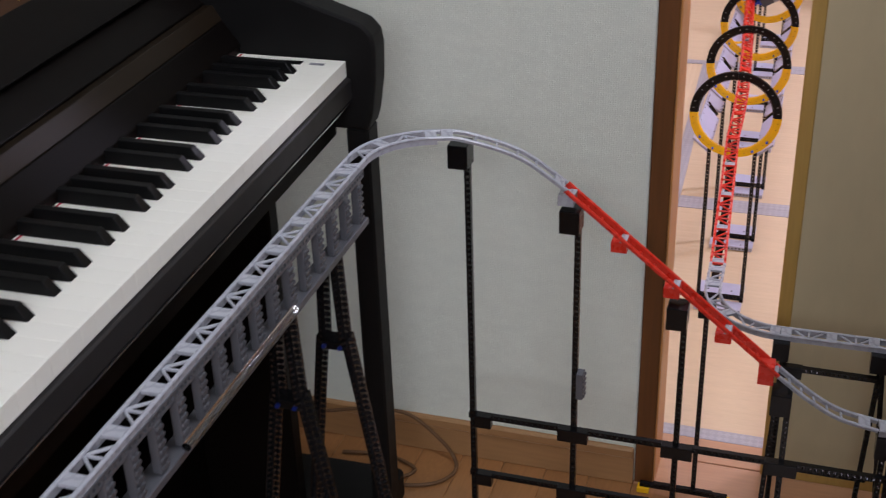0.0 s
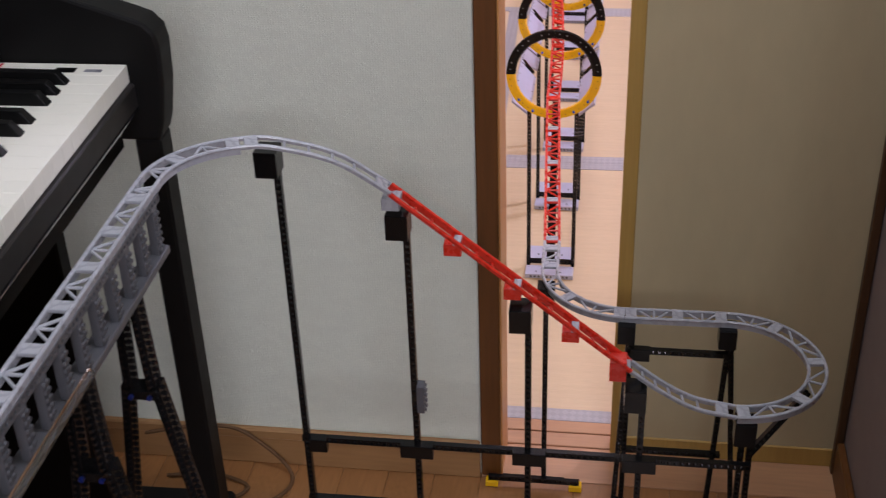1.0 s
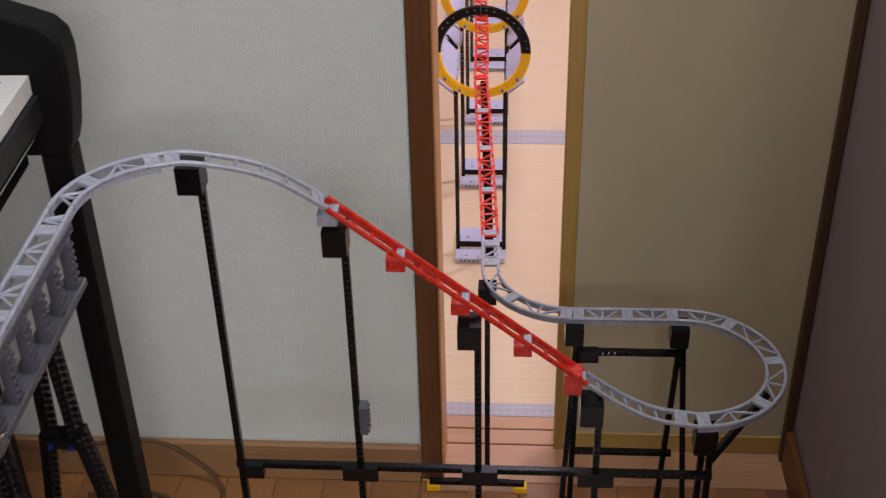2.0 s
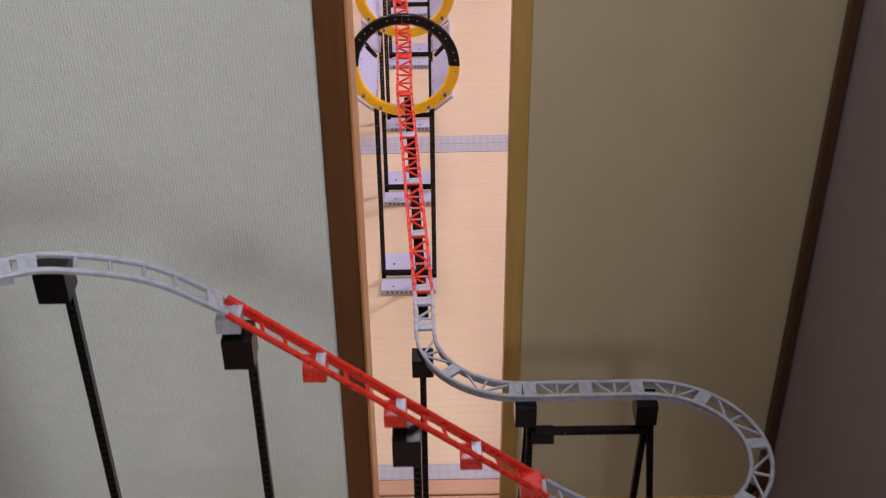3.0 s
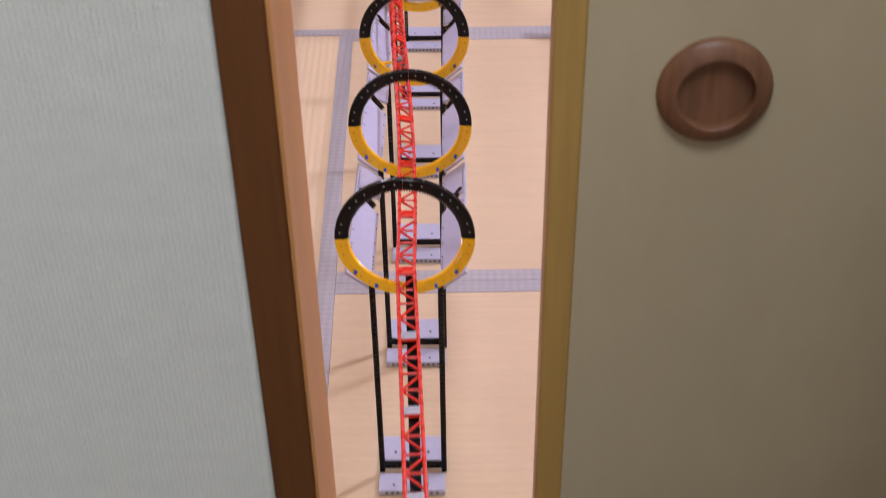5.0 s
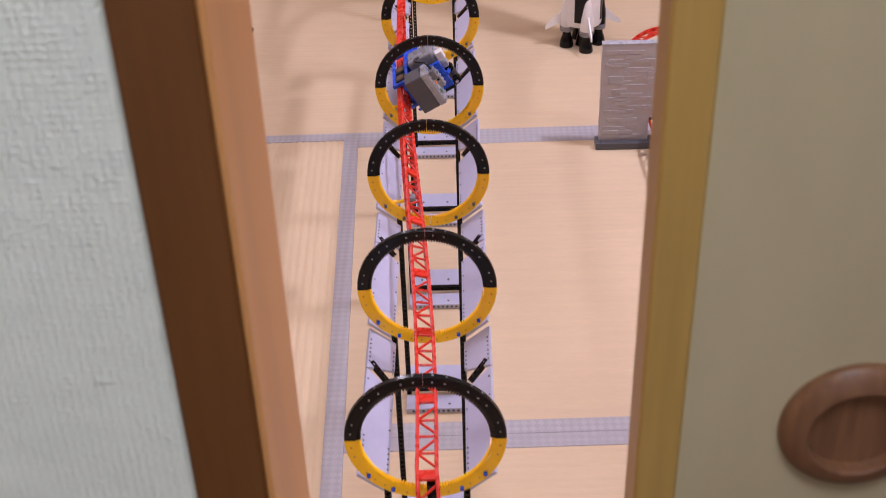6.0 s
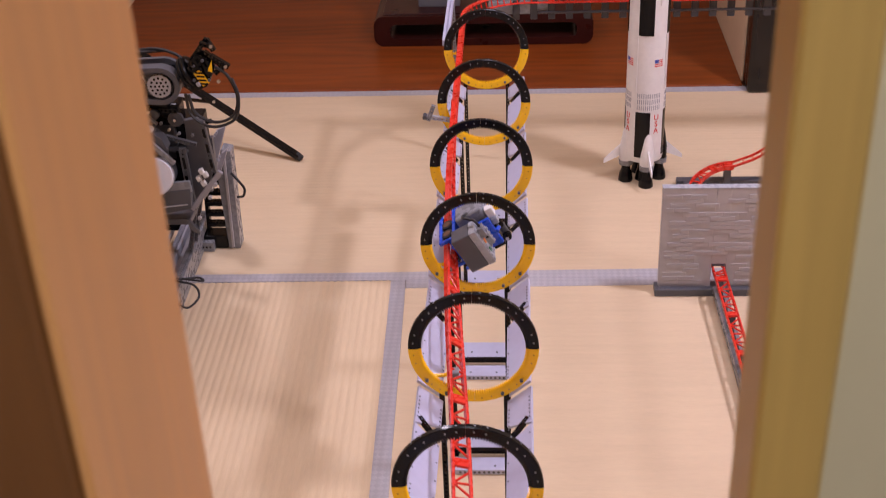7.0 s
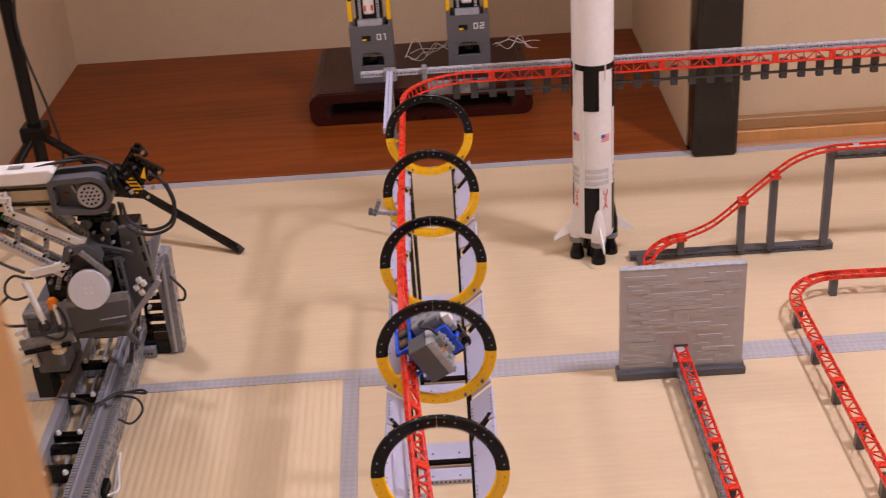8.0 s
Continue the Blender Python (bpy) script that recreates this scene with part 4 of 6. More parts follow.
QUARTER = [hoop_quarter(0, BLACK), hoop_quarter(90, BLACK), hoop_quarter(180, YELLOW), hoop_quarter(270, YELLOW)]
holes = bmesh.new()
for i in range(9):
    a = radians(7 + 9.5 * i)
    if i in (2, 6):
        continue
    c, s = math.cos(a), math.sin(a)
    cyl(holes, (0.0815 * c, -0.0041, 0.0815 * s), (0.0815 * c, 0.0041, 0.0815 * s), 0.0013, 8)
    cyl(holes, (0.0876 * c, 0.0, 0.0876 * s), (0.0883 * c, 0.0, 0.0883 * s), 0.0013, 8)
# Discs for holes: grey as light through the black rim, amber as shade
HOLE_GLINTS = mesh_of(holes.copy(), "perforation", MID)
HOLE_SHADES = mesh_of(holes, "perforation", plastic("amber_shade", (0.55, 0.26, 0.008)))
pn = bmesh.new()
for e in (-0.0180, 0.0180):
    for y in [-0.118 + 0.0085 * k for k in range(7)] + [-0.035, 0.0, 0.034] + [0.068 + 0.0085 * k for k in range(6)]:
        cyl(pn, (e, y, 0.0011), (e, y, 0.0018), 0.0013, 7)
PINS = mesh_of(pn, "pin_row", DARK)
colm = mesh_of(bm_beam((0, 0, 0), (0, 0, 0.345), (0, 1, 0)), "column", BLACK)
PLATE = bmesh.new()
box(PLATE, (0, 0, 0.005), (0.095, 0.034, 0.0096), 0.0005)
for x in (-0.042, 0.042):
    for y in (-0.012, 0.012):
        cyl(PLATE, (x, y, 0.0097), (x, y, 0.0103), 0.0022, 8)
PLATE = mesh_of(PLATE, "base_plate", PALE)
rim = bmesh.new()
for k in range(10):
    cyl(rim, (-0.036 + 0.008 * k, -0.0168, 0.005), (-0.036 + 0.008 * k, -0.0176, 0.005), 0.0024, 7)
for x in (-0.026, 0.022):
    cyl(rim, (x, -0.006, 0.0094), (x, -0.006, 0.0101), 0.0022, 7)
RIM = mesh_of(rim, "pin_row", DARK)
for i, y in enumerate(RC):
    c = ring_axis(y)
    ho = thing("hoop_stand", (c.x, y, 0.0), "black and yellow toothed toy hoop on two black perforated columns", "hoop stand", "hoops over the coaster track")
    for q in range(4):
        h = shared("hoop_quarter", QUARTER[q], ho, Matrix.Translation(c))
        o = new("perforation", HOLE_GLINTS if q < 2 else HOLE_SHADES)
        o.parent = h
        o.matrix_basis = Matrix.Rotation(-radians(90 * q), 4, "Y")
        tagged(o, kind="stuff")
    for s in (-1, 1):
        shared("column", colm, ho, Matrix.Translation((c.x + s * 0.0445 - 0.001, y + 0.008, 0.006)))
        for a in (38, 62):
            x, z = s * 0.0815 * math.cos(radians(a)), -0.0815 * math.sin(radians(a))
            part("pin", cy(c + Vector((x, -0.0075, z)), c + Vector((x, -0.003, z)), 0.0024, 8), BLUE if i < 2 else DARK, ho, "blue pin in the yellow rim" if i < 2 else "dark pin in the yellow rim")
    for m in (Matrix.Translation((c.x - 0.002, y - 0.018, 0)), Matrix.Translation((c.x - 0.002, y + 0.050, 0)) @ Matrix.Diagonal((1, 1.45, 1, 1))):
        shared("base_plate", PLATE, ho, m)
        tagged(shared("pin_row", RIM, ho, m), kind="stuff")
    part("foot_beam", bm_beam((c.x - 0.049, y + 0.015, 0.0105), (c.x + 0.045, y + 0.015, 0.0105), (0, 1, 0)), BLACK, ho)

# sloping side panels between the hoops
for i, (ya, yb) in enumerate(zip(RC, RC[1:])):
    for s in (-1, 1):
        c0 = ring_axis((ya + yb) / 2)
        ang = radians(50)
        pc = c0 + Vector((s * 0.0945 * math.cos(ang), 0, -0.0945 * math.sin(ang)))
        m = Matrix.Translation(pc) @ Matrix.Rotation(-s * radians(40), 4, "Y")
        sp = thing("side_panel", pc - Vector((0, 0, 0.02)), "pale grey sloping panel joining two hoops", "panel", "side panels of the hoops")
        L = yb - ya
        bm = bmesh.new()
        cut = L * 0.19
        half = [[(-0.021, -L / 2 + 0.006), (0.021, -L / 2 + 0.006), (0.021, cut), (-0.021, cut - 0.016)], [(-0.021, cut + 0.024), (0.021, cut + 0.002), (0.021, L / 2 - 0.006), (-0.021, L / 2 - 0.006)]]
        if s < 0:
            half = [[(-x, y) for x, y in h][::-1] for h in half]
        for h in half:
            pb = bmesh.new()
            a = [pb.verts.new(m @ Vector((x, y, 0.001))) for x, y in h]
            b = [pb.verts.new(m @ Vector((x, y, -0.003))) for x, y in h]
            pb.faces.new(a)
            pb.faces.new(b[::-1])
            for k in range(4):
                pb.faces.new((a[k], b[k], b[(k + 1) % 4], a[(k + 1) % 4]))
            bmesh.ops.recalc_face_normals(pb, faces=pb.faces)
            part("panel_board", pb, PALE, sp)
        tagged(shared("pin_row", PINS, sp, m), kind="stuff")
        part("link", bm_beam(m @ Vector((-0.013 * s, cut - 0.004, 0.0)), m @ Vector((0.015 * s, cut + 0.016, 0.0)), m.to_3x3() @ Vector((0, 0, 1)), 0.0066, 0.006), BLACK, sp, "black slanting link between the panel boards")
# spine under the flat red track
sp = thing("spine_beam", (0.02, 0.35, 0.36), "black beam under the red track", "beam")
part("spine", bm_beam((0.031, 0.06, 0.376), (0.006, 0.60, 0.378), (1, 0, 0), 0.008, 0.012), BLACK, sp)
# ---- the coaster car, rolled with the track inside a hoop ----
f = at_run(hoopfr, 1.415)
CM = pose_of(f, (0, 0, 0.0026))
car = thing("coaster_car", f[0], "motorised toy brick coaster car with grey battery box and blue chassis", "coaster car")


def cb(name, c, s, mat, bevel=0.0012, label="", parent=None, seg=2):
    return part(name, bx(c, s, bevel, CM, seg), mat, parent or car, label)


def cc(name, p0, p1, r, mat, label="", n=14, parent=None):
    return part(name, cy(CM @ Vector(p0), CM @ Vector(p1), r, n), mat, parent or car, label)


bat = cb("battery_box", (0, -0.047, 0.029), (0.064, 0.034, 0.030), DARK, 0.0016, "dark grey battery box body")
lid = cb("battery_lid", (0, -0.047, 0.0500), (0.0645, 0.0345, 0.0115), GREY, 0.001, "light grey studded top of the battery box", bat)
sd = bmesh.new()
for i in range(8):
    for j in (-0.0128, 0.0128):
        if j > 0 and i < 2:
            continue
        p = CM @ Vector((-0.028 + 0.008 * i, -0.047 + j, 0.0557))
        cyl(sd, p, CM @ Vector((-0.028 + 0.008 * i, -0.047 + j, 0.0575)), 0.0024, 9)
tagged(part("lid_studs", sd, GREY, bat), kind="stuff")
cc("power_button", (-0.001, -0.048, 0.0555), (-0.001, -0.048, 0.0568), 0.0045, ORANGE, "orange power button", 14, bat)
cb("mode_button", (0.0155, -0.049, 0.0562), (0.0068, 0.0058, 0.0012), GREEN, 0.0003, "green button", bat)
plug = cb("cable_plug", (-0.0175, -0.046, 0.0605), (0.017, 0.017, 0.010), MID, 0.001, "grey cable plug on the battery box")
cb("top_brick", (0.0, -0.036, 0.0605), (0.0318, 0.008, 0.0096), GREY, 0.0006, "grey brick with a round hole")
part("brick_studs", studs(bmesh.new(), CM @ Vector((0.0, -0.036, 0.0653)), 4, 1, f[2], f[1]), GREY, car)
cc("axle_hole", (0.0, -0.0402, 0.0600), (0.0, -0.0396, 0.0600), 0.0023, BLACK)
cb("mast_plate", (0.004, -0.0245, 0.037), (0.050, 0.0070, 0.074), BLUE, 0.001, "blue upright plate")
cb("motor", (0.0265, 0.006, 0.0465), (0.032, 0.044, 0.050), BLACK, 0.004, "rounded black motor", None, 3)
gm = cb("gearbox", (-0.0150, 0.004, 0.0465), (0.044, 0.038, 0.046), MID, 0.004, "grey motor housing with a paler lid", None, 3)
cb("gearbox_lid", (-0.0150, 0.004, 0.0712), (0.030, 0.028, 0.004), GREY, 0.002, "", gm)
cb("sensor_arm", (-0.0235, -0.012, 0.0790), (0.016, 0.014, 0.012), WHITE, 0.001, "pale grey connector blocks")
cb("sensor_arm", (-0.0050, -0.010, 0.0780), (0.010, 0.014, 0.010), GREY, 0.001)
for x in (0.0040, 0.0300):
    w = cc("pulley", (x, -0.016, 0.0795), (x, -0.0085, 0.0795), 0.0072, BLACK, "black pulley on a steel axle", 20)
    cc("axle", (x, -0.022, 0.0795), (x, -0.004, 0.0795), 0.0030, CHROME, "", 12, w)
cc("blue_pin", (0.0040, -0.030, 0.0755), (0.0040, -0.022, 0.0790), 0.0031, BLUE, "blue pin")
cb("pulley_link", (0.017, -0.0075, 0.0800), (0.036, 0.0060, 0.0120), DARK, 0.003, "dark grey link between the pulleys")
for s in (-1, 1):
    cb("chassis_side", (s * 0.0235, 0.010, -0.0085), (0.0052, 0.096, 0.0050), BLUE, 0.0008, "blue chassis side")
    for y in (-0.036, 0.056):
        cb("chassis_post", (s * 0.0235, y, 0.0020), (0.0052, 0.0060, 0.026), BLUE, 0.0008)
    for y in (-0.016, 0.010):
        wh = cc("wheel", (s * 0.0165, y, 0.002), (s * 0.0245, y, 0.002), 0.0105, RUBBER, "dark wheel with a copper ring", 20)
        cc("wheel_ring", (s * 0.0246, y, 0.002), (s * 0.0252, y, 0.002), 0.0062, POSTWOOD, "", 16, wh)
cb("deck", (0, 0.012, 0.0150), (0.052, 0.100, 0.0060), BLUE, 0.0008, "blue chassis deck")
hood = cb("hood", (0, 0.056, 0.0250), (0.038, 0.034, 0.018), BLUE, 0.0012, "blue hood with a square hole")
cb("hood_hole", (0, 0.056, 0.0344), (0.0070, 0.0070, 0.0008), BLACK, 0.0002, "", hood)
for i in range(4):
    cc("bumper_roller", (-0.0150 + 0.010 * i, 0.0735, 0.0285), (-0.0078 + 0.010 * i, 0.0735, 0.0285), 0.0042, BLACK, "black bumper roller", 12)
part("cable", tube(bmesh.new(), smooth_line([CM @ Vector(p) for p in ((-0.026, -0.046, 0.0615), (-0.0400, -0.044, 0.058), (-0.044, -0.034, 0.045), (-0.040, -0.018, 0.040), (-0.036, -0.010, 0.046))]), 0.0022), CABLE, car, "black cable loop", True)
for x in (-0.022, 0.022):
    cc("pin", (x, -0.061, 0.0110), (x, -0.058, 0.0125), 0.0030, BLUE)

# small arms that hold the rolled track to the hoops
for i, y in enumerate(RC[2:], 2):
    c = ring_axis(y)
    ft = at_run(hoopfr, min(y - 0.092 + 0.004, hoopfr[-1][4] - 0.01))
    hold = thing("track_bracket", ft[0] - Vector((0.02, 0, 0.02)), "small grey bracket holding the red track to a hoop", "bracket", "track brackets")
    a = radians(180 + 40 - 8 * (i - 2))
    rim = c + Vector((0.079 * math.cos(a), 0.006, 0.079 * math.sin(a)))
    part("arm", tube(bmesh.new(), [rim, ft[0].lerp(rim, 0.5) + Vector((0, 0.004, -0.006)), ft[0] - ft[3] * 0.004], 0.0028, 8), YELLOW if i in (2, 3, 6) else GREY, hold)
    part("clip", bx(ft[0] - ft[3] * 0.006, (0.010, 0.014, 0.012), 0.001), RED if i % 2 else MID, hold)
part("clamp", bm_beam(ring_axis(RC[5]) + Vector((-0.108, -0.012, -0.022)), ring_axis(RC[5]) + Vector((-0.050, -0.008, -0.034)), (0, 1, 0)), GREY, hold, "grey clamp arm reaching past the hoop")
part("clamp", bm_beam(ring_axis(RC[5]) + Vector((-0.106, -0.020, -0.026)), ring_axis(RC[5]) + Vector((-0.094, -0.020, 0.004)), (0, 1, 0)), MID, hold)
part("clamp_tip", cy(ring_axis(RC[5]) + Vector((-0.112, -0.024, -0.020)), ring_axis(RC[5]) + Vector((-0.112, -0.008, -0.020)), 0.0042, 10), DARK, hold)

# ---- girder and brackets of the high track ----
gy, gz = E2.y, E2.z
gird = thing("track_girder", (0.4, gy + 0.03, gz - 0.06), "light grey studded girder with dark hanging ties behind the red track", "girder")
part("top_beam", bm_beam((-0.165, gy + 0.030, gz + 0.012), (1.30, gy + 0.030, gz + 0.012), (0, 1, 0), 0.011, 0.014), GREY, gird, "light grey perforated top beam")
for i in range(30):
    x = 0.05 + i * 0.0415
    if x < 1.3:
        part("tie", bx((x, gy + 0.022, gz - 0.034), (0.0165, 0.012, 0.046), 0.0008), TIEGREY, gird, "dark grey hanging tie")
part("lower_rod", cy((0.10, gy + 0.016, gz - 0.040), (1.30, gy + 0.016, gz - 0.040), 0.0036, 8), TIEGREY, gird)
part("corner_joint", bx((-0.098, gy + 0.026, gz + 0.010), (0.030, 0.026, 0.026), 0.002), MID, gird, "grey corner joint")
part("corner_joint", bx((-0.020, gy + 0.026, gz + 0.008), (0.012, 0.030, 0.034), 0.002), MID, gird)
part("side_beam", bm_beam((-0.097, 2.285, 0.432), (-0.098, gy + 0.012, 0.432), (0, 0, 1), 0.014, 0.012), PALE, gird, "pale perforated beam from the last hoop")
part("lower_block", bx((0.06, gy + 0.028, gz - 0.030), (0.15, 0.016, 0.030), 0.001), MID, gird)
part("post", bm_beam((-0.098, gy + 0.030, 0.004), (-0.098, gy + 0.030, gz), (0, 1, 0)), MID, gird)
part("post", bm_beam((1.28, gy + 0.030, 0.0), (1.28, gy + 0.030, gz), (0, 1, 0)), MID, gird)

# ---- rocket ----
RX, RY = 0.3475, 2.499
rk = thing("toy_rocket", (RX, RY, 0.0), "tall white toy rocket with black panels, fins and dark engines", "toy rocket")
RM = Matrix.Translation((RX, RY, 0))
RR = 0.0455


def sector(a0, a1, z0, z1, r, t=0.0012, n=8):
    """A curved plate; angles from the side facing the doorway, turning right."""
    bm = bmesh.new()
    rows = []
    for i in range(n + 1):
        a = radians(a0 + (a1 - a0) * i / n)
        d = Vector((math.sin(a), -math.cos(a), 0))
        rows.append([bm.verts.new(Vector((RX, RY, z)) + d * q) for q, z in ((r, z0), (r + t, z0), (r + t, z1), (r, z1))])
    for p, q in zip(rows, rows[1:]):
        for k in range(4):
            bm.faces.new((p[k], q[k], q[(k + 1) % 4], p[(k + 1) % 4]))
    bm.faces.new(rows[0])
    bm.faces.new(rows[-1][::-1])
    bmesh.ops.recalc_face_normals(bm, faces=bm.faces)
    return bm


part("lower_stage", lathe(bmesh.new(), [(0.030, 0.058), (0.044, 0.062), (RR, 0.070), (RR, 0.071), (RR, 0.466)], RM, 48), WHITE, rk, "white lower stage", True)
part("black_band", lathe(bmesh.new(), [(RR + 0.0012, 0.4665), (RR + 0.0012, 0.4785)], RM, 48), BLACK, rk, "black band", True)
part("upper_stage", lathe(bmesh.new(), [(RR, 0.479), (RR, 0.644), (RR, 0.645), (0.0352, 0.689), (0.035, 0.69), (0.0325, 0.83), (0.021, 0.88), (0.018, 0.93)], RM, 48), WHITE, rk, "white upper stages", True)
part("escape_tower", lathe(bmesh.new(), [(0.016, 0.931), (0.004, 0.955), (0.003, 1.0), (0.001, 1.01)], RM, 16), WHITE, rk, "", True)
for k in range(4):
    a = -33 + 90 * k
    part("black_panel", sector(a, a + 43, 0.375, 0.4660, RR - 0.0002), BLACK, rk, "black panel")
    part("black_panel", sector(a, a + 43, 0.076, 0.1905, RR - 0.0002), BLACK, rk, "black panel")
    part("seam_strip", sector(a - 2.5, a - 0.5, 0.24, 0.374, RR - 0.0002, 0.0018, 2), WHITE, rk)
    b = a + 62
    part("hand_rail", sector(b - 3, b - 1, 0.445, 0.482, RR + 0.0012, 0.003, 2), WHITE, rk)
    for s in range(3):
        for j in range(12):
            part("rib", sector(a + 3 + j * 6, a + 5.6 + j * 6, 0.196 + s * 0.0145, 0.207 + s * 0.0145, RR - 0.0003, 0.0007, 2), GREY, rk, "grey slot of the ribbed band") if k in (0, 1, 3) else None
    for i, ch in enumerate("USA"):
        aa = radians(b)
        d = Vector((math.sin(aa), -math.cos(aa), 0))
        m = Matrix.Translation(Vector((RX, RY, 0.176 - 0.0165 * i)) + d * (RR + 0.0004)) @ Matrix.Rotation(aa, 4, "Z") @ Matrix.Rotation(radians(90), 4, "X")
        if k in (0, 3):
            text_mesh("letter", ch, 0.019, INK_RED, rk, m)
    fl = part("flag", sector(b - 13, b + 13, 0.300, 0.3185, RR - 0.0001, 0.0005, 6), WHITE, rk, "small flag with red stripes and a blue corner")
    part("flag_corner", sector(b - 13, b - 1, 0.310, 0.3185, RR + 0.0003, 0.0005, 4), INK_BLUE, fl)
    for s in range(4):
        part("flag_stripe", sector(b - 13 if s < 2 else b - 1, b + 13, 0.3015 + s * 0.0046, 0.3038 + s * 0.0046, RR + 0.0003, 0.0004, 6), INK_RED, fl)
    # engine fairing, fin and bell
    ea = radians(8 + 90 * k)
    d = Vector((math.sin(ea), -math.cos(ea), 0))
    side_d = Vector((-d.y, d.x, 0))
    base = Vector((RX, RY, 0)) + d * 0.040
    part("fairing", lathe(bmesh.new(), [(0.0165, 0.056), (0.0165, 0.083), (0.010, 0.125), (0.002, 0.150)], Matrix.Translation(base), 20), WHITE if k != 1 else BLACK, rk, "", True)
    part("skirt", lathe(bmesh.new(), [(0.0168, 0.043), (0.0178, 0.0555)], Matrix.Translation(base), 20), MID, rk, "grey engine skirt", True)
    part("engine_bell", lathe(bmesh.new(), [(0.0172, 0.0), (0.0170, 0.006), (0.0150, 0.018), (0.0105, 0.030), (0.0100, 0.0428)], Matrix.Translation(base), 20), BLACK, rk, "dark engine bell", True)
    fin = bmesh.new()
    o = base + d * 0.014
    pts = [(0.0, 0.096), (0.040, 0.058), (0.040, 0.048), (0.0, 0.066)]
    a1 = [fin.verts.new(o + d * u + Vector((0, 0, z)) + side_d * 0.0016) for u, z in pts]
    b1 = [fin.verts.new(o + d * u + Vector((0, 0, z)) - side_d * 0.0016) for u, z in pts]
    fin.faces.new(a1)
    fin.faces.new(b1[::-1])
    for q in range(4):
        fin.faces.new((a1[q], b1[q], b1[(q + 1) % 4], a1[(q + 1) % 4]))
    bmesh.ops.recalc_face_normals(fin, faces=fin.faces)
    part("fin", fin, WHITE, rk, "white fin")
part("engine_bell", lathe(bmesh.new(), [(0.0172, 0.0), (0.0150, 0.018), (0.0100, 0.040), (0.010, 0.0575)], RM, 20), BLACK, rk, "", True)

# ---- brick wall panel with the track passing through ----
pw = thing("brick_panel", (0.46, 1.990, 0.0), "grey toy brick wall panel with a tunnel on a dark base", "brick panel")
part("base", bx((0.456, 1.988, 0.008), (0.252, 0.034, 0.0156), 0.0008), DARK, pw, "dark grey base plate")
for x in (0.343, 0.568):
    part("base_studs", studs(bmesh.new(), (x, 1.978, 0.0158), 3, 1), DARK, pw)
for x0, x1, z0, z1 in ((0.337, 0.4415, 0.016, 0.2385), (0.4705, 0.577, 0.016, 0.2385), (0.4416, 0.4704, 0.069, 0.2385)):
    part("wall_board", span((x0, 1.985, z0), (x1, 2.0005, z1), 0.0004), STONE, pw)
part("top_cap", span((0.3365, 1.9845, 0.2386), (0.5775, 2.001, 0.2418), 0.0005), GREY, pw, "paler tiles along the top")
part("tunnel_lining", span((0.4425, 1.9840, 0.064), (0.4695, 1.9868, 0.0688)), DARK, pw)
bricks = {n: mesh_of(bx((0, 0, 0), (0.016 * n - 0.0006, 0.0016, 0.0090), 0.0004), "brick", STONE) for n in (1, 2, 3)}
rng = random.Random(4)
for row in range(21):
    x = 0.344 + rng.choice((0, 0.008))
    z = 0.026 + row * 0.0098
    while x < 0.565:
        n = rng.choice((1, 2, 2, 3))
        w = 0.016 * n
        if x + w > 0.571:
            break
        if rng.random() < 0.66 and not (z < 0.085 and x + w > 0.438 and x < 0.474):
            shared("brick", bricks[n], pw, Matrix.Translation((x + w / 2, 1.9847 + rng.choice((0.0, 0.0003, -0.0004)), z)))
        x += w

# ---- red tracks on the mats ----
z1 = 0.060
track("straight red toy coaster track running into the brick panel", line((0.472, 1.16, z1), (0.4555, 1.99, z1), 30), RED, RED, 0.128, 0.015, "zigzag", "tracks on the mats", 0.0145)
gl = thing("track_support", (0.465, 1.6, 0.0), "blue-grey studded beams and black posts under the red track", "track support", "supports on the mats")
for o in (-0.008, 0.008):
    part("beam", bm_beam((0.472 + o, 1.16, 0.020), (0.4560 + o, 1.965, 0.020), (1, 0, 0), 0.016, 0.0072), MID, gl)
part("stud_row", studs(bmesh.new(), (0.452, 1.70, 0.0282), 1, 64), MID, gl)
for i in range(6):
    y = 1.175 + i * 0.128
    part("post", bx((0.472 - (y - 1.16) * 0.0199, y, 0.043), (0.013, 0.014, 0.026), 0.0008), DARK, gl, "dark grey post")
part("foot", bx((0.464, 1.56, 0.0055), (0.024, 0.80, 0.0108), 0.0008), DARK, gl)

rp = line((0.732, 1.16, 0.052), (0.724, 2.135, 0.052), 20) + arc((0.834, 2.140), 0.110, 180, 90, 0.052, 0.052)[1:] + line((0.836, 2.250, 0.052), (1.30, 2.243, 0.052), 14)[1:]
track("red toy coaster track on low dark posts with a right-angle bend", rp, RED, RED, 0.128, 0.06, "zigzag", "tracks on the mats", 0.0150)
for x, y in ((0.7245, 2.130), (0.7255, 1.995), (0.727, 1.858), (0.728, 1.720), (0.729, 1.583), (0.730, 1.446), (0.732, 1.30), (0.832, 2.250), (0.960, 2.248), (1.09, 2.246)):
    pst = solid("track_post", studs(bx((x, y, 0.0235), (0.0158, 0.0158, 0.0466), 0.0007), (x, y, 0.0468), 2, 2), DARK, (x, y, 0), "short dark grey brick post under the red track", "track post", "posts under the bent track")

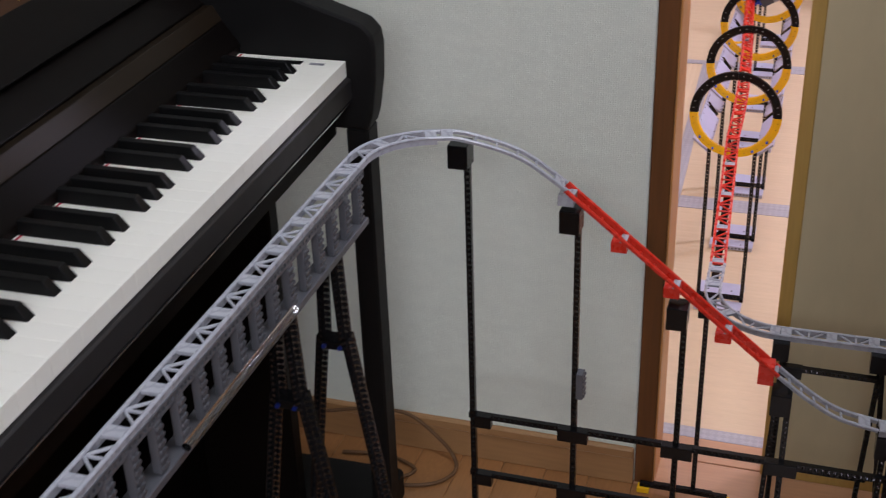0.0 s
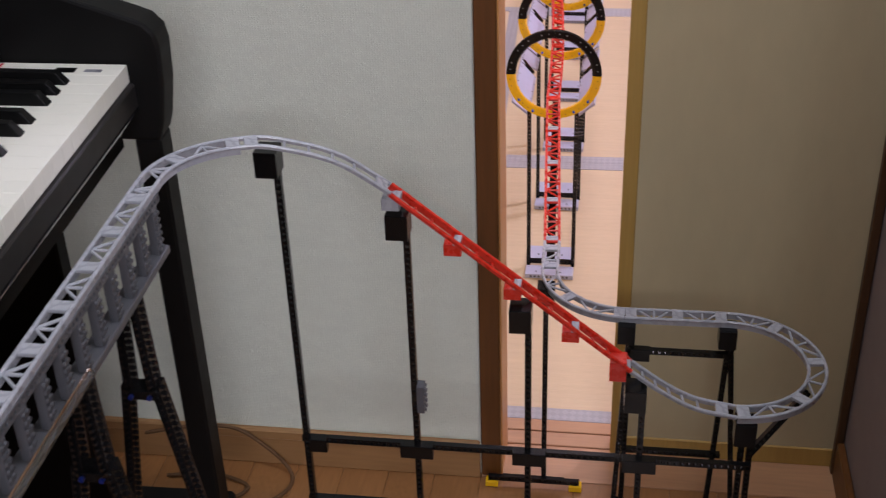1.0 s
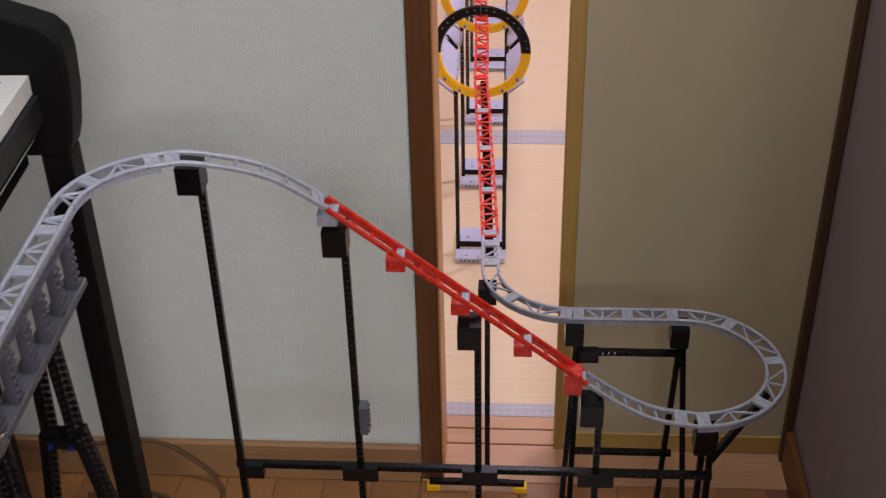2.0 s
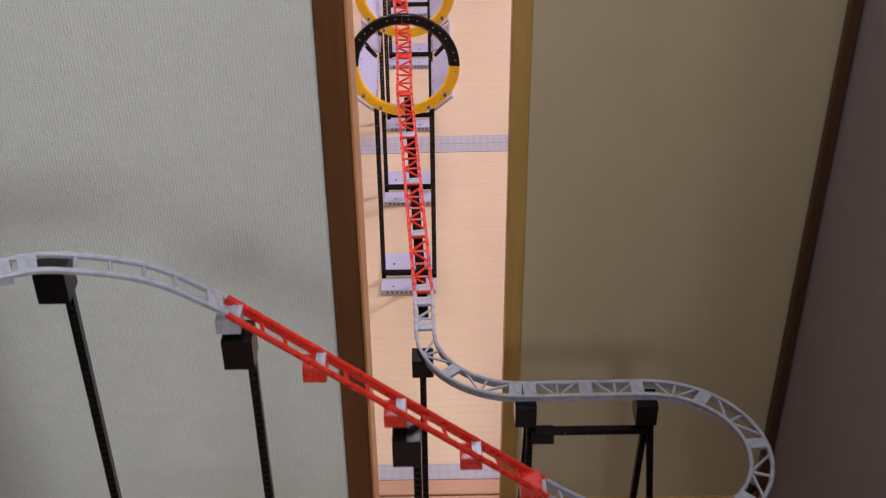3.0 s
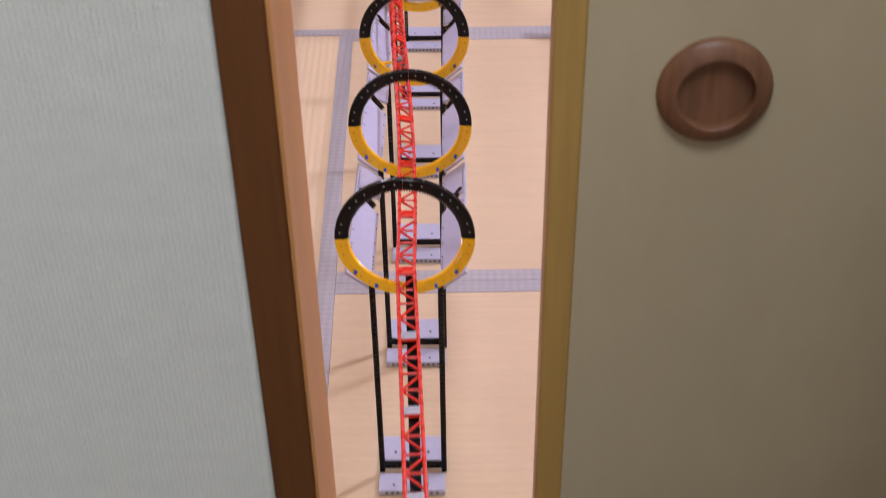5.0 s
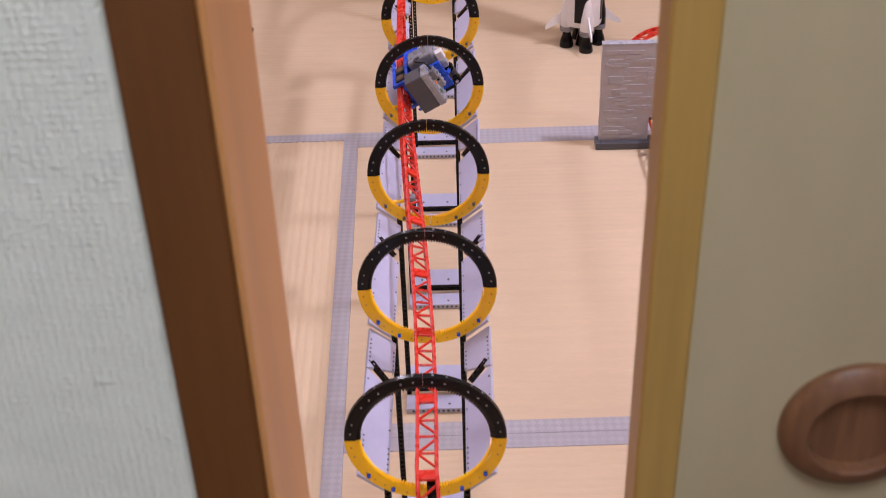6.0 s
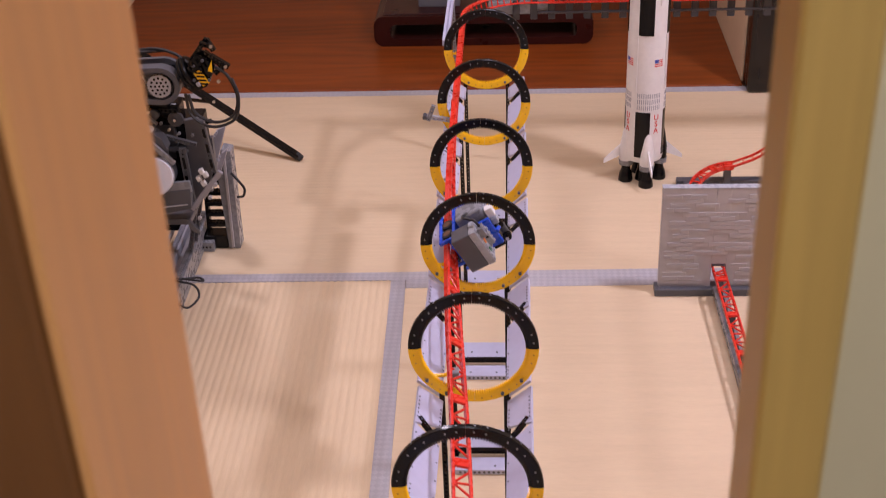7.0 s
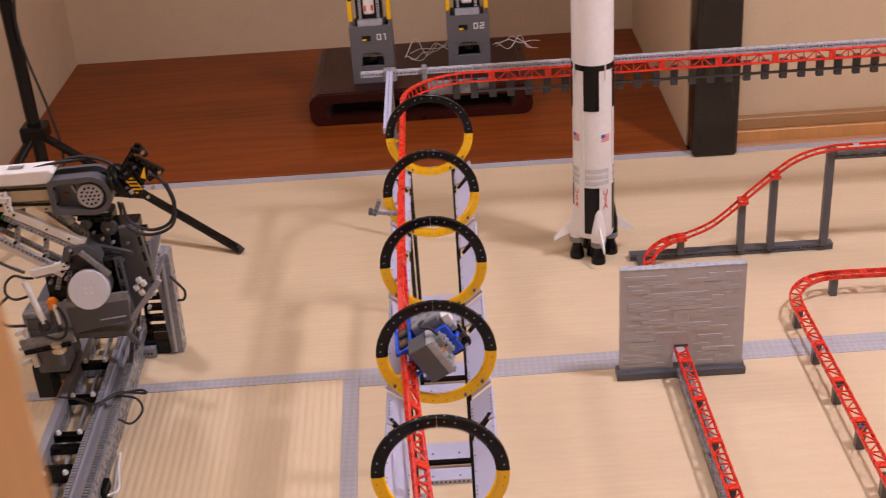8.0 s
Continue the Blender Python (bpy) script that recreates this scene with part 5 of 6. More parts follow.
bp = line((0.4555, 2.001, 0.058), (0.450, 2.335, 0.050), 14) + arc((0.550, 2.338), 0.100, 180, 90, 0.050, 0.066)[1:]
track("red toy coaster track bending behind the brick panel", bp, RED, RED, 0.128, 0.06, "zigzag", "tracks on the mats", 0.0150)
bp = [(p, UP) for p in smooth_line([(0.550, 2.438, 0.066), (0.600, 2.44, 0.086), (0.640, 2.44, 0.116), (0.690, 2.44, 0.162), (0.742, 2.44, 0.207), (0.790, 2.44, 0.240), (0.850, 2.44, 0.258), (0.93, 2.44, 0.262), (1.20, 2.44, 0.262), (1.45, 2.44, 0.262)], 8)]
climb, climbfr = track("red toy coaster track climbing an S-shaped slope on grey posts", bp, RED, RED, 2.0, 1.99, "ladder", "tracks on the mats", 0.0225, web=0.0035)
shared("tie_cover", cap, climb, pose_of(at_run(climbfr, 0.43)))
bs = thing("track_support", (0.66, 2.46, 0.0), "dark grey brick frame under the climbing red track", "track support", "supports on the mats")
part("base_beam", bm_beam((0.425, 2.462, 0.0078), (0.890, 2.462, 0.0078), (0, 1, 0), 0.0150, 0.022), DARK, bs, "dark perforated base beam")
part("base_beam", bm_beam((0.448, 2.30, 0.0078), (0.448, 2.45, 0.0078), (1, 0, 0), 0.0150, 0.016), DARK, bs)
for x, zt in ((0.539, 0.056), (0.675, 0.140), (0.744, 0.198)):
    part("post", bx((x, 2.446, (0.0155 + zt) / 2), (0.0158, 0.0158, zt - 0.0155), 0.0008), DARK, bs, "dark grey brick post")
for x, z in ((0.539, 0.0600), (0.675, 0.1430), (0.744, 0.2010)):
    part("saddle", bx((x, 2.441, z), (0.021, 0.027, 0.011), 0.001), RED, bs, "red saddle block under the track")
part("tall_post", bx((0.866, 2.450, 0.131), (0.0165, 0.018, 0.230), 0.0008), DARK, bs, "tall dark grey post")
part("upper_beam", bm_beam((0.8755, 2.450, 0.238), (1.45, 2.450, 0.238), (0, 1, 0), 0.0155, 0.018), DARK, bs)
part("cap_block", bx((0.868, 2.446, 0.2500), (0.018, 0.020, 0.008), 0.0008), DARK, bs)
part("tall_post", bx((1.42, 2.450, 0.115), (0.0165, 0.018, 0.230), 0.0008), DARK, bs)

# ---- lacquer stand with two toy robots ----
ls = thing("lacquer_stand", (-0.052, 3.57, 0.004), "low dark red lacquered display stand with rounded hollow ends", "display stand")


def rounded(cx, cz, w, h, r, n=6):
    out = []
    for a0, sx, sz in ((0, 1, 1), (90, -1, 1), (180, -1, -1), (270, 1, -1)):
        for i in range(n + 1):
            a = radians(a0 + 90 * i / n)
            out.append((cx + sx * (w / 2 - r) + r * math.cos(a), cz + sz * (h / 2 - r) + r * math.sin(a)))
    return out


def frame_tube(outer, inner, y0, y1):
    bm = bmesh.new()
    A = [[bm.verts.new((x, y, z)) for x, z in pts] for pts, y in ((outer, y0), (outer, y1), (inner, y1), (inner, y0))]
    n = len(outer)
    for a, b in zip(A, A[1:] + A[:1]):
        for i in range(n):
            bm.faces.new((a[i], a[(i + 1) % n], b[(i + 1) % n], b[i]))
    bmesh.ops.recalc_face_normals(bm, faces=bm.faces)
    return bm


ft = frame_tube(rounded(-0.053, 0.052, 0.655, 0.094, 0.030), rounded(-0.053, 0.050, 0.560, 0.046, 0.020), 3.372, 3.79)
part("hollow_body", ft, LACQUER, ls, "", True)
part("top_lip", bx((-0.053, 3.58, 0.1005), (0.600, 0.390, 0.003), 0.0015), LACQUER, ls)


def squared_digit(digit, x, y, z, w=0.0135, h=0.0190, b=0.0034):
    """A numeral of straight bars standing on (x, z), facing the doorway."""
    bars = {"t": (0, h - b, w, h), "m": (0, (h - b) / 2, w, (h + b) / 2), "l": (0, 0, w, b), "ul": (0, h / 2, b, h), "ll": (0, 0, b, h / 2), "ur": (w - b, h / 2, w, h), "lr": (w - b, 0, w, h / 2), "c": (w / 2 - b / 2, 0, w / 2 + b / 2, h), "f": (w / 2 - 1.6 * b, h - b, w / 2, h)}
    bm = bmesh.new()
    for k, key in enumerate({"0": ("t", "l", "ul", "ll", "ur", "lr"), "1": ("c", "f"), "2": ("t", "m", "l", "ur", "ll")}[digit]):
        x0, z0, x1, z1 = bars[key]
        box(bm, (x + (x0 + x1) / 2, y - 0.00012 * k, z + (z0 + z1) / 2), (x1 - x0, 0.0010, z1 - z0))
    return bm


def toy_robot(x, number, y=3.445):
    t = thing("toy_robot", (x, y + 0.045, 0.102), "grey and yellow toy brick robot base numbered " + number + " on the stand", "toy robot", "robots on the stand")
    zb = 0.1022
    bm = bmesh.new()
    wb, wt, zt = 0.0625, 0.0600, 0.275
    # front board round an arched opening
    for a, b in (((-wb, zb), (wb, zb + 0.052)), ((-wb, zb + 0.0521), (-0.032, zb + 0.092)), ((0.032, zb + 0.0521), (wb, zb + 0.092)), ((-wb, zb + 0.0921), (wb, zt))):
        box(bm, (x + (a[0] + b[0]) / 2, y + 0.006, (a[1] + b[1]) / 2), (b[0] - a[0], 0.012, b[1] - a[1]), 0.0006)
    part("front_board", bm, GUN, t, "grey front with an arched opening")
    part("arch", profile_solid([(x - 0.032, zb + 0.0915), (x - 0.032, zb + 0.078), (x - 0.020, zb + 0.0915)], y + 0.001, y + 0.011), GUN, t)
    part("arch", profile_solid([(x + 0.032, zb + 0.0915), (x + 0.020, zb + 0.0915), (x + 0.032, zb + 0.078)], y + 0.001, y + 0.011), GUN, t)
    for s in (-1, 1):
        part("side_board", bx((x + s * 0.057, y + 0.052, (zb + zt) / 2), (0.011, 0.078, zt - zb), 0.0008), GUN, t)
    part("back_board", bx((x, y + 0.085, (zb + zt) / 2), (0.10, 0.008, zt - zb), 0.0008), DARK, t)
    part("inner_gear", cy((x - 0.012, y + 0.040, zb + 0.065), (x + 0.012, y + 0.040, zb + 0.065), 0.018, 16), BLACK, t)
    part("inner_bar", bm_beam((x - 0.050, y + 0.020, zb + 0.080), (x + 0.050, y + 0.020, zb + 0.080), (0, 1, 0)), GREY, t)
    for i, digit in enumerate(number):
        part("numeral", squared_digit(digit, x + 0.0165 + 0.0185 * i, y - 0.0008, 0.2335), WHITE, t, "squared white numeral")
    sg = part("warning_plate", bx((x - 0.014, y - 0.0006, 0.240), (0.026, 0.0012, 0.016), 0.0002), BLACK, t, "black and yellow warning plate")
    part("warning_mark", bx((x - 0.020, y - 0.0015, 0.236), (0.012, 0.0008, 0.006), 0.0002), YELLOW, sg)
    part("waist", bx((x, y + 0.030, 0.284), (0.072, 0.050, 0.018), 0.001), GREY, t, "pale grey waist bracket")
    part("chest", bx((x, y + 0.040, 0.345), (0.078, 0.040, 0.105), 0.002), BLACK, t, "black chest frame")
    part("chest_core", bx((x, y + 0.014, 0.335), (0.030, 0.020, 0.050), 0.004), WHITE, t, "white core with red marks")
    for s in (-1, 1):
        part("red_mark", bx((x + s * 0.010, y + 0.0035, 0.330), (0.006, 0.0012, 0.016), 0.0003), RED, t)
        part("chest_beam", bm_beam((x + s * 0.026, y + 0.014, 0.293), (x + s * 0.026, y + 0.014, 0.40), (0, 1, 0)), GREY, t)
        part("shoulder", bx((x + s * 0.056, y + 0.030, 0.318), (0.013, 0.030, 0.060), 0.002), YELLOW, t, "yellow side strut")
        part("upper_strut", bx((x + s * 0.054, y + 0.030, 0.385), (0.010, 0.022, 0.074), 0.002), BLACK, t)
    part("head", bx((x, y + 0.040, 0.425), (0.060, 0.040, 0.052), 0.006), GREY, t)


toy_robot(-0.186, "01")
toy_robot(0.098, "02", 3.49)
wires = thing("white_cables", (0.0, 3.62, 0.102), "tangle of thin white cables behind the toy robots", "cables")
rng = random.Random(2)
for k in range(7):
    x0 = -0.10 if k < 4 else 0.18
    pts = [(x0 + rng.uniform(-0.01, 0.02), 3.62 + 0.012 * k, 0.106 + 0.002 * k)]
    for j in range(4):
        pts.append((pts[-1][0] + rng.uniform(0.015, 0.04), 3.62 + rng.uniform(-0.03, 0.06), 0.108 + rng.uniform(0, 0.045)))
    part("cable", tube(bmesh.new(), smooth_line(pts, 6), 0.0013, 6), WHITE, wires, "", True)

# ---- robot arm on rails ----
ra = thing("robot_crane", (-0.70, 2.02, 0.0), "grey and white toy brick robot with gripper on rails", "toy robot")


def rb(name, c, s, mat, bevel=0.0012, label="", rot=None, parent=None):
    m = Matrix.Translation(c) @ (rot or Matrix.Identity(4))
    return part(name, bx((0, 0, 0), s, bevel, m, 2), mat, parent or ra, label)


def ry(deg, rz=0.0):
    return Matrix.Rotation(radians(rz), 4, "Z") @ Matrix.Rotation(radians(deg), 4, "Y")


def xz(name, pts, y0, y1, mat, bevel=0.001, label="", parent=None):
    return part(name, profile_solid(pts, y0, y1, bevel), mat, parent or ra, label)


def xb(name, a, b, y, mat, w=0.0078, t=0.0078, label=""):
    """A perforated beam in the plane of the arm, from (x, z) to (x, z)."""
    return part(name, bm_beam((a[0], y, a[1]), (b[0], y, b[1]), (0, 1, 0), w, t), mat, ra, label)


def xbar(name, a, b, y, mat, w, t, label="", bevel=0.0012):
    """A plain bar in the plane of the arm."""
    p, q = Vector((a[0], y, a[1])), Vector((b[0], y, b[1]))
    return part(name, bx((0, 0, 0), (w, t, (q - p).length), bevel, axis_matrix((p + q) / 2, q - p), 2), mat, ra, label)


def xpin(x, z, y, mat, r=0.0026, label="", length=0.004):
    return part("pin", cy((x, y, z), (x, y - length, z + 0.0006), r, 9), mat, ra, label)


# carriage
xz("carriage_front", [(-0.699, 0.268), (-0.581, 0.279), (-0.584, 0.236), (-0.694, 0.212)], 1.926, 1.946, DARK, 0.0015, "dark grey carriage board")
xbar("front_ledge", (-0.700, 0.273), (-0.579, 0.284), 1.930, MID, 0.006, 0.024, "grey ledge along the carriage board")
xbar("front_ledge", (-0.640, 0.240), (-0.590, 0.246), 1.9245, ASH, 0.002, 0.003)
rb("carriage_deck", (-0.690, 2.04, 0.196), (0.190, 0.190, 0.014), DARK, 0.002)
rb("carriage_foot", (-0.772, 2.08, 0.124), (0.028, 0.100, 0.132), BLACK, 0.003, "black foot of the carriage on the rails")
xb("carriage_strut", (-0.604, 0.215), (-0.640, 0.062), 2.060, DARK, 0.0085, 0.012, "dark strut of the carriage")
xb("carriage_strut", (-0.604, 0.215), (-0.640, 0.062), 2.110, DARK, 0.0085, 0.012)
rb("inner_board", (-0.700, 1.985, 0.300), (0.085, 0.018, 0.090), BLACK, 0.002)
rb("inner_board", (-0.650, 1.995, 0.310), (0.070, 0.020, 0.060), DARK, 0.002)
for x, z in ((-0.735, 0.330), (-0.722, 0.318), (-0.708, 0.326), (-0.730, 0.303), (-0.700, 0.308), (-0.716, 0.340)):
    xpin(x, z, 1.976, ASH, 0.0034, "pale grey bush", 0.012)
    xpin(x + 0.005, z - 0.009, 1.976, BLACK, 0.0040, "", 0.010)
xb("arm_beam", (-0.742, 0.336), (-0.690, 0.346), 1.934, MID, 0.0078, 0.008)
xbar("top_bar", (-0.746, 0.347), (-0.676, 0.360), 1.927, WHITE, 0.012, 0.016, "off-white top bar", 0.002)
part("white_tube", cy((-0.761, 1.922, 0.334), (-0.741, 1.918, 0.246), 0.0056, 14), WHITE, ra, "white slanting tube")
part("white_tube", cy((-0.717, 1.922, 0.282), (-0.713, 1.920, 0.240), 0.0036, 10), WHITE, ra)
part("tube_ring", tube(bmesh.new(), [Vector((-0.741 + 0.0095 * math.cos(radians(a)), 1.916, 0.241 + 0.0095 * math.sin(radians(a)))) for a in range(0, 361, 24)], 0.0030, 7), CABLE, ra, "black ring round the tube", True)
part("orange_roller", lathe(bmesh.new(), [(0.006, -0.012), (0.0105, -0.006), (0.0105, 0.006), (0.006, 0.012)], Matrix.Translation((-0.722, 1.930, 0.278)), 16), ORANGE, ra, "orange roller", True)
part("cream_roller", lathe(bmesh.new(), [(0.008, -0.014), (0.0135, -0.010), (0.0135, -0.003), (0.010, 0.0), (0.0135, 0.003), (0.0135, 0.008), (0.008, 0.012)], Matrix.Translation((-0.727, 1.922, 0.190)), 18), TAN, ra, "cream roller", True)
part("roller_axle", cy((-0.727, 1.922, 0.150), (-0.727, 1.922, 0.176), 0.006, 10), DARK, ra)
xbar("shelf_bar", (-0.796, 0.195), (-0.694, 0.211), 1.922, MID, 0.008, 0.026, "grey shelf bar")
xb("shelf_beam", (-0.790, 0.184), (-0.700, 0.199), 1.916, BLACK)
mb = rb("motor_block", (-0.762, 1.962, 0.214), (0.054, 0.050, 0.082), MID, 0.005, "grey motor block")
rb("motor_face", (-0.762, 1.9362, 0.232), (0.036, 0.0016, 0.026), DARK, 0.0005, "", None, mb)
rb("motor_block", (-0.752, 1.962, 0.158), (0.058, 0.050, 0.070), DARK, 0.003, "dark motor block")
rb("motor_block", (-0.782, 1.972, 0.094), (0.034, 0.046, 0.072), BLACK, 0.002)
for k in range(5):
    rb("white_tooth", (-0.795 + 0.004 * (k % 2), 1.928, 0.222 - 0.0165 * k), (0.017, 0.013, 0.0085), WHITE, 0.0015, "white toothed piece", ry(-14))
xbar("white_spine", (-0.786, 0.228), (-0.778, 0.144), 1.930, WHITE, 0.010, 0.010)
part("pipe_loop", tube(bmesh.new(), smooth_line([(-0.752, 1.915, 0.236), (-0.742, 1.910, 0.222), (-0.722, 1.908, 0.214), (-0.706, 1.910, 0.220), (-0.700, 1.915, 0.240), (-0.704, 1.918, 0.262), (-0.712, 1.920, 0.276)], 6), 0.0030, 7), CABLE, ra, "", True)
# drum under its hood
dm = axis_matrix((-0.640, 1.905, 0.318), (0.10, -1, 0.28))
dr = part("drum", lathe(bmesh.new(), [(0.034, -0.060), (0.0355, -0.050), (0.0355, -0.0142)], dm, 36), DARK, ra, "dark grey drum", True)
part("drum_cap", lathe(bmesh.new(), [(0.0360, -0.0138), (0.0370, -0.0115), (0.0370, 0.006), (0.0355, 0.0085), (0.001, 0.009)], dm, 44), CAPGREY, dr, "pale round drum cap", True)
for a in range(4):
    p = dm @ Vector((0.007 * math.cos(radians(45 + 90 * a)), 0.007 * math.sin(radians(45 + 90 * a)), 0.0088))
    part("cap_pin", cy(p, p + (dm.to_3x3() @ Vector((0, 0, 1))) * 0.0012, 0.0016, 8), WHITE, dr)
xz("drum_hood", [(-0.692, 0.352), (-0.678, 0.390), (-0.672, 0.396), (-0.634, 0.400), (-0.620, 0.388), (-0.612, 0.366), (-0.622, 0.362), (-0.634, 0.382), (-0.668, 0.379), (-0.680, 0.348)], 1.922, 1.950, DARK, 0.0012, "dark grey angled hood over the drum")
xz("hood_back", [(-0.688, 0.352), (-0.674, 0.388), (-0.634, 0.392), (-0.618, 0.366), (-0.622, 0.336), (-0.680, 0.336)], 1.950, 1.956, DARK)
xbar("hood_strut", (-0.646, 0.389), (-0.601, 0.339), 1.917, MID, 0.0066, 0.010, "grey slanting strut")
xb("hood_leg", (-0.684, 0.372), (-0.708, 0.306), 1.936, MID)
xb("hood_leg", (-0.676, 0.345), (-0.690, 0.282), 1.930, DARK)
for x, z in ((-0.662, 0.386), (-0.676, 0.366), (-0.640, 0.384), (-0.687, 0.349)):
    xpin(x, z, 1.923, BLACK)
xpin(-0.664, 0.391, 1.923, ASH, 0.0030)
# lower arm: two white bars with grey perforated beams between
xbar("arm_bar", (-0.768, 0.474), (-0.640, 0.396), 1.936, WHITE, 0.0145, 0.016, "off-white parallel bar", 0.0018)
xbar("arm_bar", (-0.845, 0.448), (-0.688, 0.338), 1.936, WHITE, 0.0150, 0.016, "off-white parallel bar", 0.0018)
for x, z in ((-0.752, 0.4650), (-0.700, 0.4325), (-0.664, 0.4110)):
    xpin(x, z, 1.9285, BLACK, 0.0020, "", 0.001)
xb("arm_beam", (-0.770, 0.460), (-0.664, 0.394), 1.931, ASH)
xb("arm_beam", (-0.806, 0.434), (-0.682, 0.346), 1.929, ASH)
xb("arm_beam", (-0.800, 0.440), (-0.676, 0.352), 1.944, MID)
for x, z in ((-0.752, 0.438), (-0.706, 0.408), (-0.674, 0.386)):
    xb("arm_link", (x, z + 0.008), (x - 0.010, z - 0.034), 1.938, ASH, 0.0085, 0.0078, "grey cross link")
    xpin(x, z + 0.006, 1.927, BLACK, 0.0030)
    xpin(x - 0.008, z - 0.026, 1.925, BLACK, 0.0030)
rb("arm_shade", (-0.775, 1.972, 0.446), (0.050, 0.030, 0.044), BLACK, 0.003)
for x, z in ((-0.780, 0.452), (-0.764, 0.440), (-0.772, 0.432), (-0.756, 0.452)):
    xpin(x, z, 1.957, GREEN if x < -0.779 else DARK, 0.0046, "", 0.010)
xb("arm_beam", (-0.700, 0.467), (-0.636, 0.402), 1.956, MID, 0.0085, 0.010)
xb("arm_beam", (-0.706, 0.458), (-0.648, 0.400), 1.962, DARK, 0.0085, 0.010)
xbar("beam_cover", (-0.684, 0.474), (-0.656, 0.434), 1.948, SLATE, 0.010, 0.012, "pale grey beam cover")
for k in range(3):
    xpin(-0.680 + 0.009 * k, 0.468 - 0.0128 * k, 1.942, ASH, 0.0026, "", 0.002)
# black mechanism behind the arm
rb("mechanism", (-0.622, 2.00, 0.412), (0.055, 0.044, 0.046), BLACK, 0.006, "black motor of the arm")
rb("mechanism", (-0.648, 1.985, 0.440), (0.070, 0.026, 0.018), BLACK, 0.003, "", ry(8))
rb("mechanism", (-0.585, 2.02, 0.352), (0.052, 0.050, 0.092), BLACK, 0.003)
rb("mechanism", (-0.630, 2.00, 0.366), (0.040, 0.030, 0.050), DARK, 0.003)
part("mechanism_gear", cy((-0.604, 1.984, 0.404), (-0.604, 1.976, 0.404), 0.0150, 22), DARK, ra, "dark gear wheel")
part("mechanism_gear", cy((-0.640, 1.970, 0.420), (-0.640, 1.962, 0.420), 0.0100, 18), DARK, ra)
for x, z, m in ((-0.604, 0.404, CHROME), (-0.640, 0.420, ASH), (-0.618, 0.384, TAN), (-0.632, 0.398, ASH), (-0.600, 0.376, ASH), (-0.574, 0.372, MID), (-0.590, 0.338, MID)):
    xpin(x, z, 1.976, m, 0.0030, "", 0.006)
xb("mechanism_beam", (-0.655, 0.430), (-0.596, 0.424), 1.972, BLACK)
xb("mechanism_beam", (-0.610, 0.392), (-0.560, 0.398), 1.992, DARK)
xb("mechanism_beam", (-0.560, 0.398), (-0.566, 0.300), 1.998, DARK, 0.0078, 0.012)
part("mechanism_pin", cy((-0.578, 2.03, 0.372), (-0.548, 2.03, 0.376), 0.0048, 10), BLACK, ra)
part("mechanism_pin", cy((-0.566, 2.03, 0.3735), (-0.560, 2.03, 0.3745), 0.0068, 10), BLACK, ra)
# framed side boards
for o, y in ((0.0, 1.986), (0.040, 2.040)):
    outer = [(-0.641 + o, 0.341 - o * 0.3), (-0.573 + o * 0.5, 0.350 - o * 0.3), (-0.566 + o * 0.3, 0.246), (-0.616 + o * 0.6, 0.226)]
    cx, cz = sum(p[0] for p in outer) / 4, sum(p[1] for p in outer) / 4
    inner = [(cx + (x - cx) * 0.78, cz + (z - cz) * 0.84) for x, z in outer]
    part("side_frame", frame_tube(outer, inner, y - 0.008, y + 0.006), DARK, ra, "dark grey rimmed side board")
    xz("side_board", inner, y + 0.000, y + 0.005, BLACK, 0.0)
xz("side_plate", [(-0.587, 0.402), (-0.550, 0.407), (-0.537, 0.305), (-0.574, 0.228), (-0.592, 0.230)], 1.976, 1.982, DARK, 0.001, "dark grey slanting side plate")
xb("slotted_upright", (-0.591, 0.356), (-0.587, 0.222), 1.950, IRON, 0.0135, 0.010, "dark grey slotted upright")
xb("slotted_upright", (-0.5505, 0.409), (-0.540, 0.300), 1.962, IRON, 0.0125, 0.010)
for k in range(3):
    xz("slot", [(-0.5935 + 0.0008 * k, 0.338 - 0.040 * k), (-0.5885 + 0.0008 * k, 0.338 - 0.040 * k), (-0.5870 + 0.0008 * k, 0.314 - 0.040 * k), (-0.5920 + 0.0008 * k, 0.314 - 0.040 * k)], 1.9438, 1.9452, BLACK, 0.0, "dark slot")
    xz("slot", [(-0.5500 + 0.0030 * k, 0.392 - 0.032 * k), (-0.5450 + 0.0030 * k, 0.392 - 0.032 * k), (-0.5430 + 0.0030 * k, 0.374 - 0.032 * k), (-0.5480 + 0.0030 * k, 0.374 - 0.032 * k)], 1.9558, 1.9572, BLACK, 0.0)
xb("upper_beam", (-0.622, 0.378), (-0.564, 0.360), 1.956, IRON)
xz("recess_board", [(-0.633, 0.330), (-0.600, 0.322), (-0.594, 0.262), (-0.634, 0.258)], 1.962, 1.968, BLACK, 0.0)
for x, z in ((-0.561, 0.304), (-0.568, 0.289), (-0.554, 0.297), (-0.560, 0.278), (-0.549, 0.270)):
    rb("white_link", (x, 1.953, z), (0.009, 0.010, 0.011), WHITE, 0.0014, "white link", ry(-24))
part("guide_bar", bx((0, 0, 0), (0.0085, 0.010, 0.106), 0.001, axis_matrix((-0.5545, 1.944, 0.2665), (0.067, 0, 0.081)), 2), SLATE, ra, "pale grey slanting guide bar")
for x, z in ((-0.573, 0.211), (-0.546, 0.256), (-0.532, 0.284)):
    xpin(x, z, 1.938, ASH, 0.0036, "pale grey bush", 0.008)
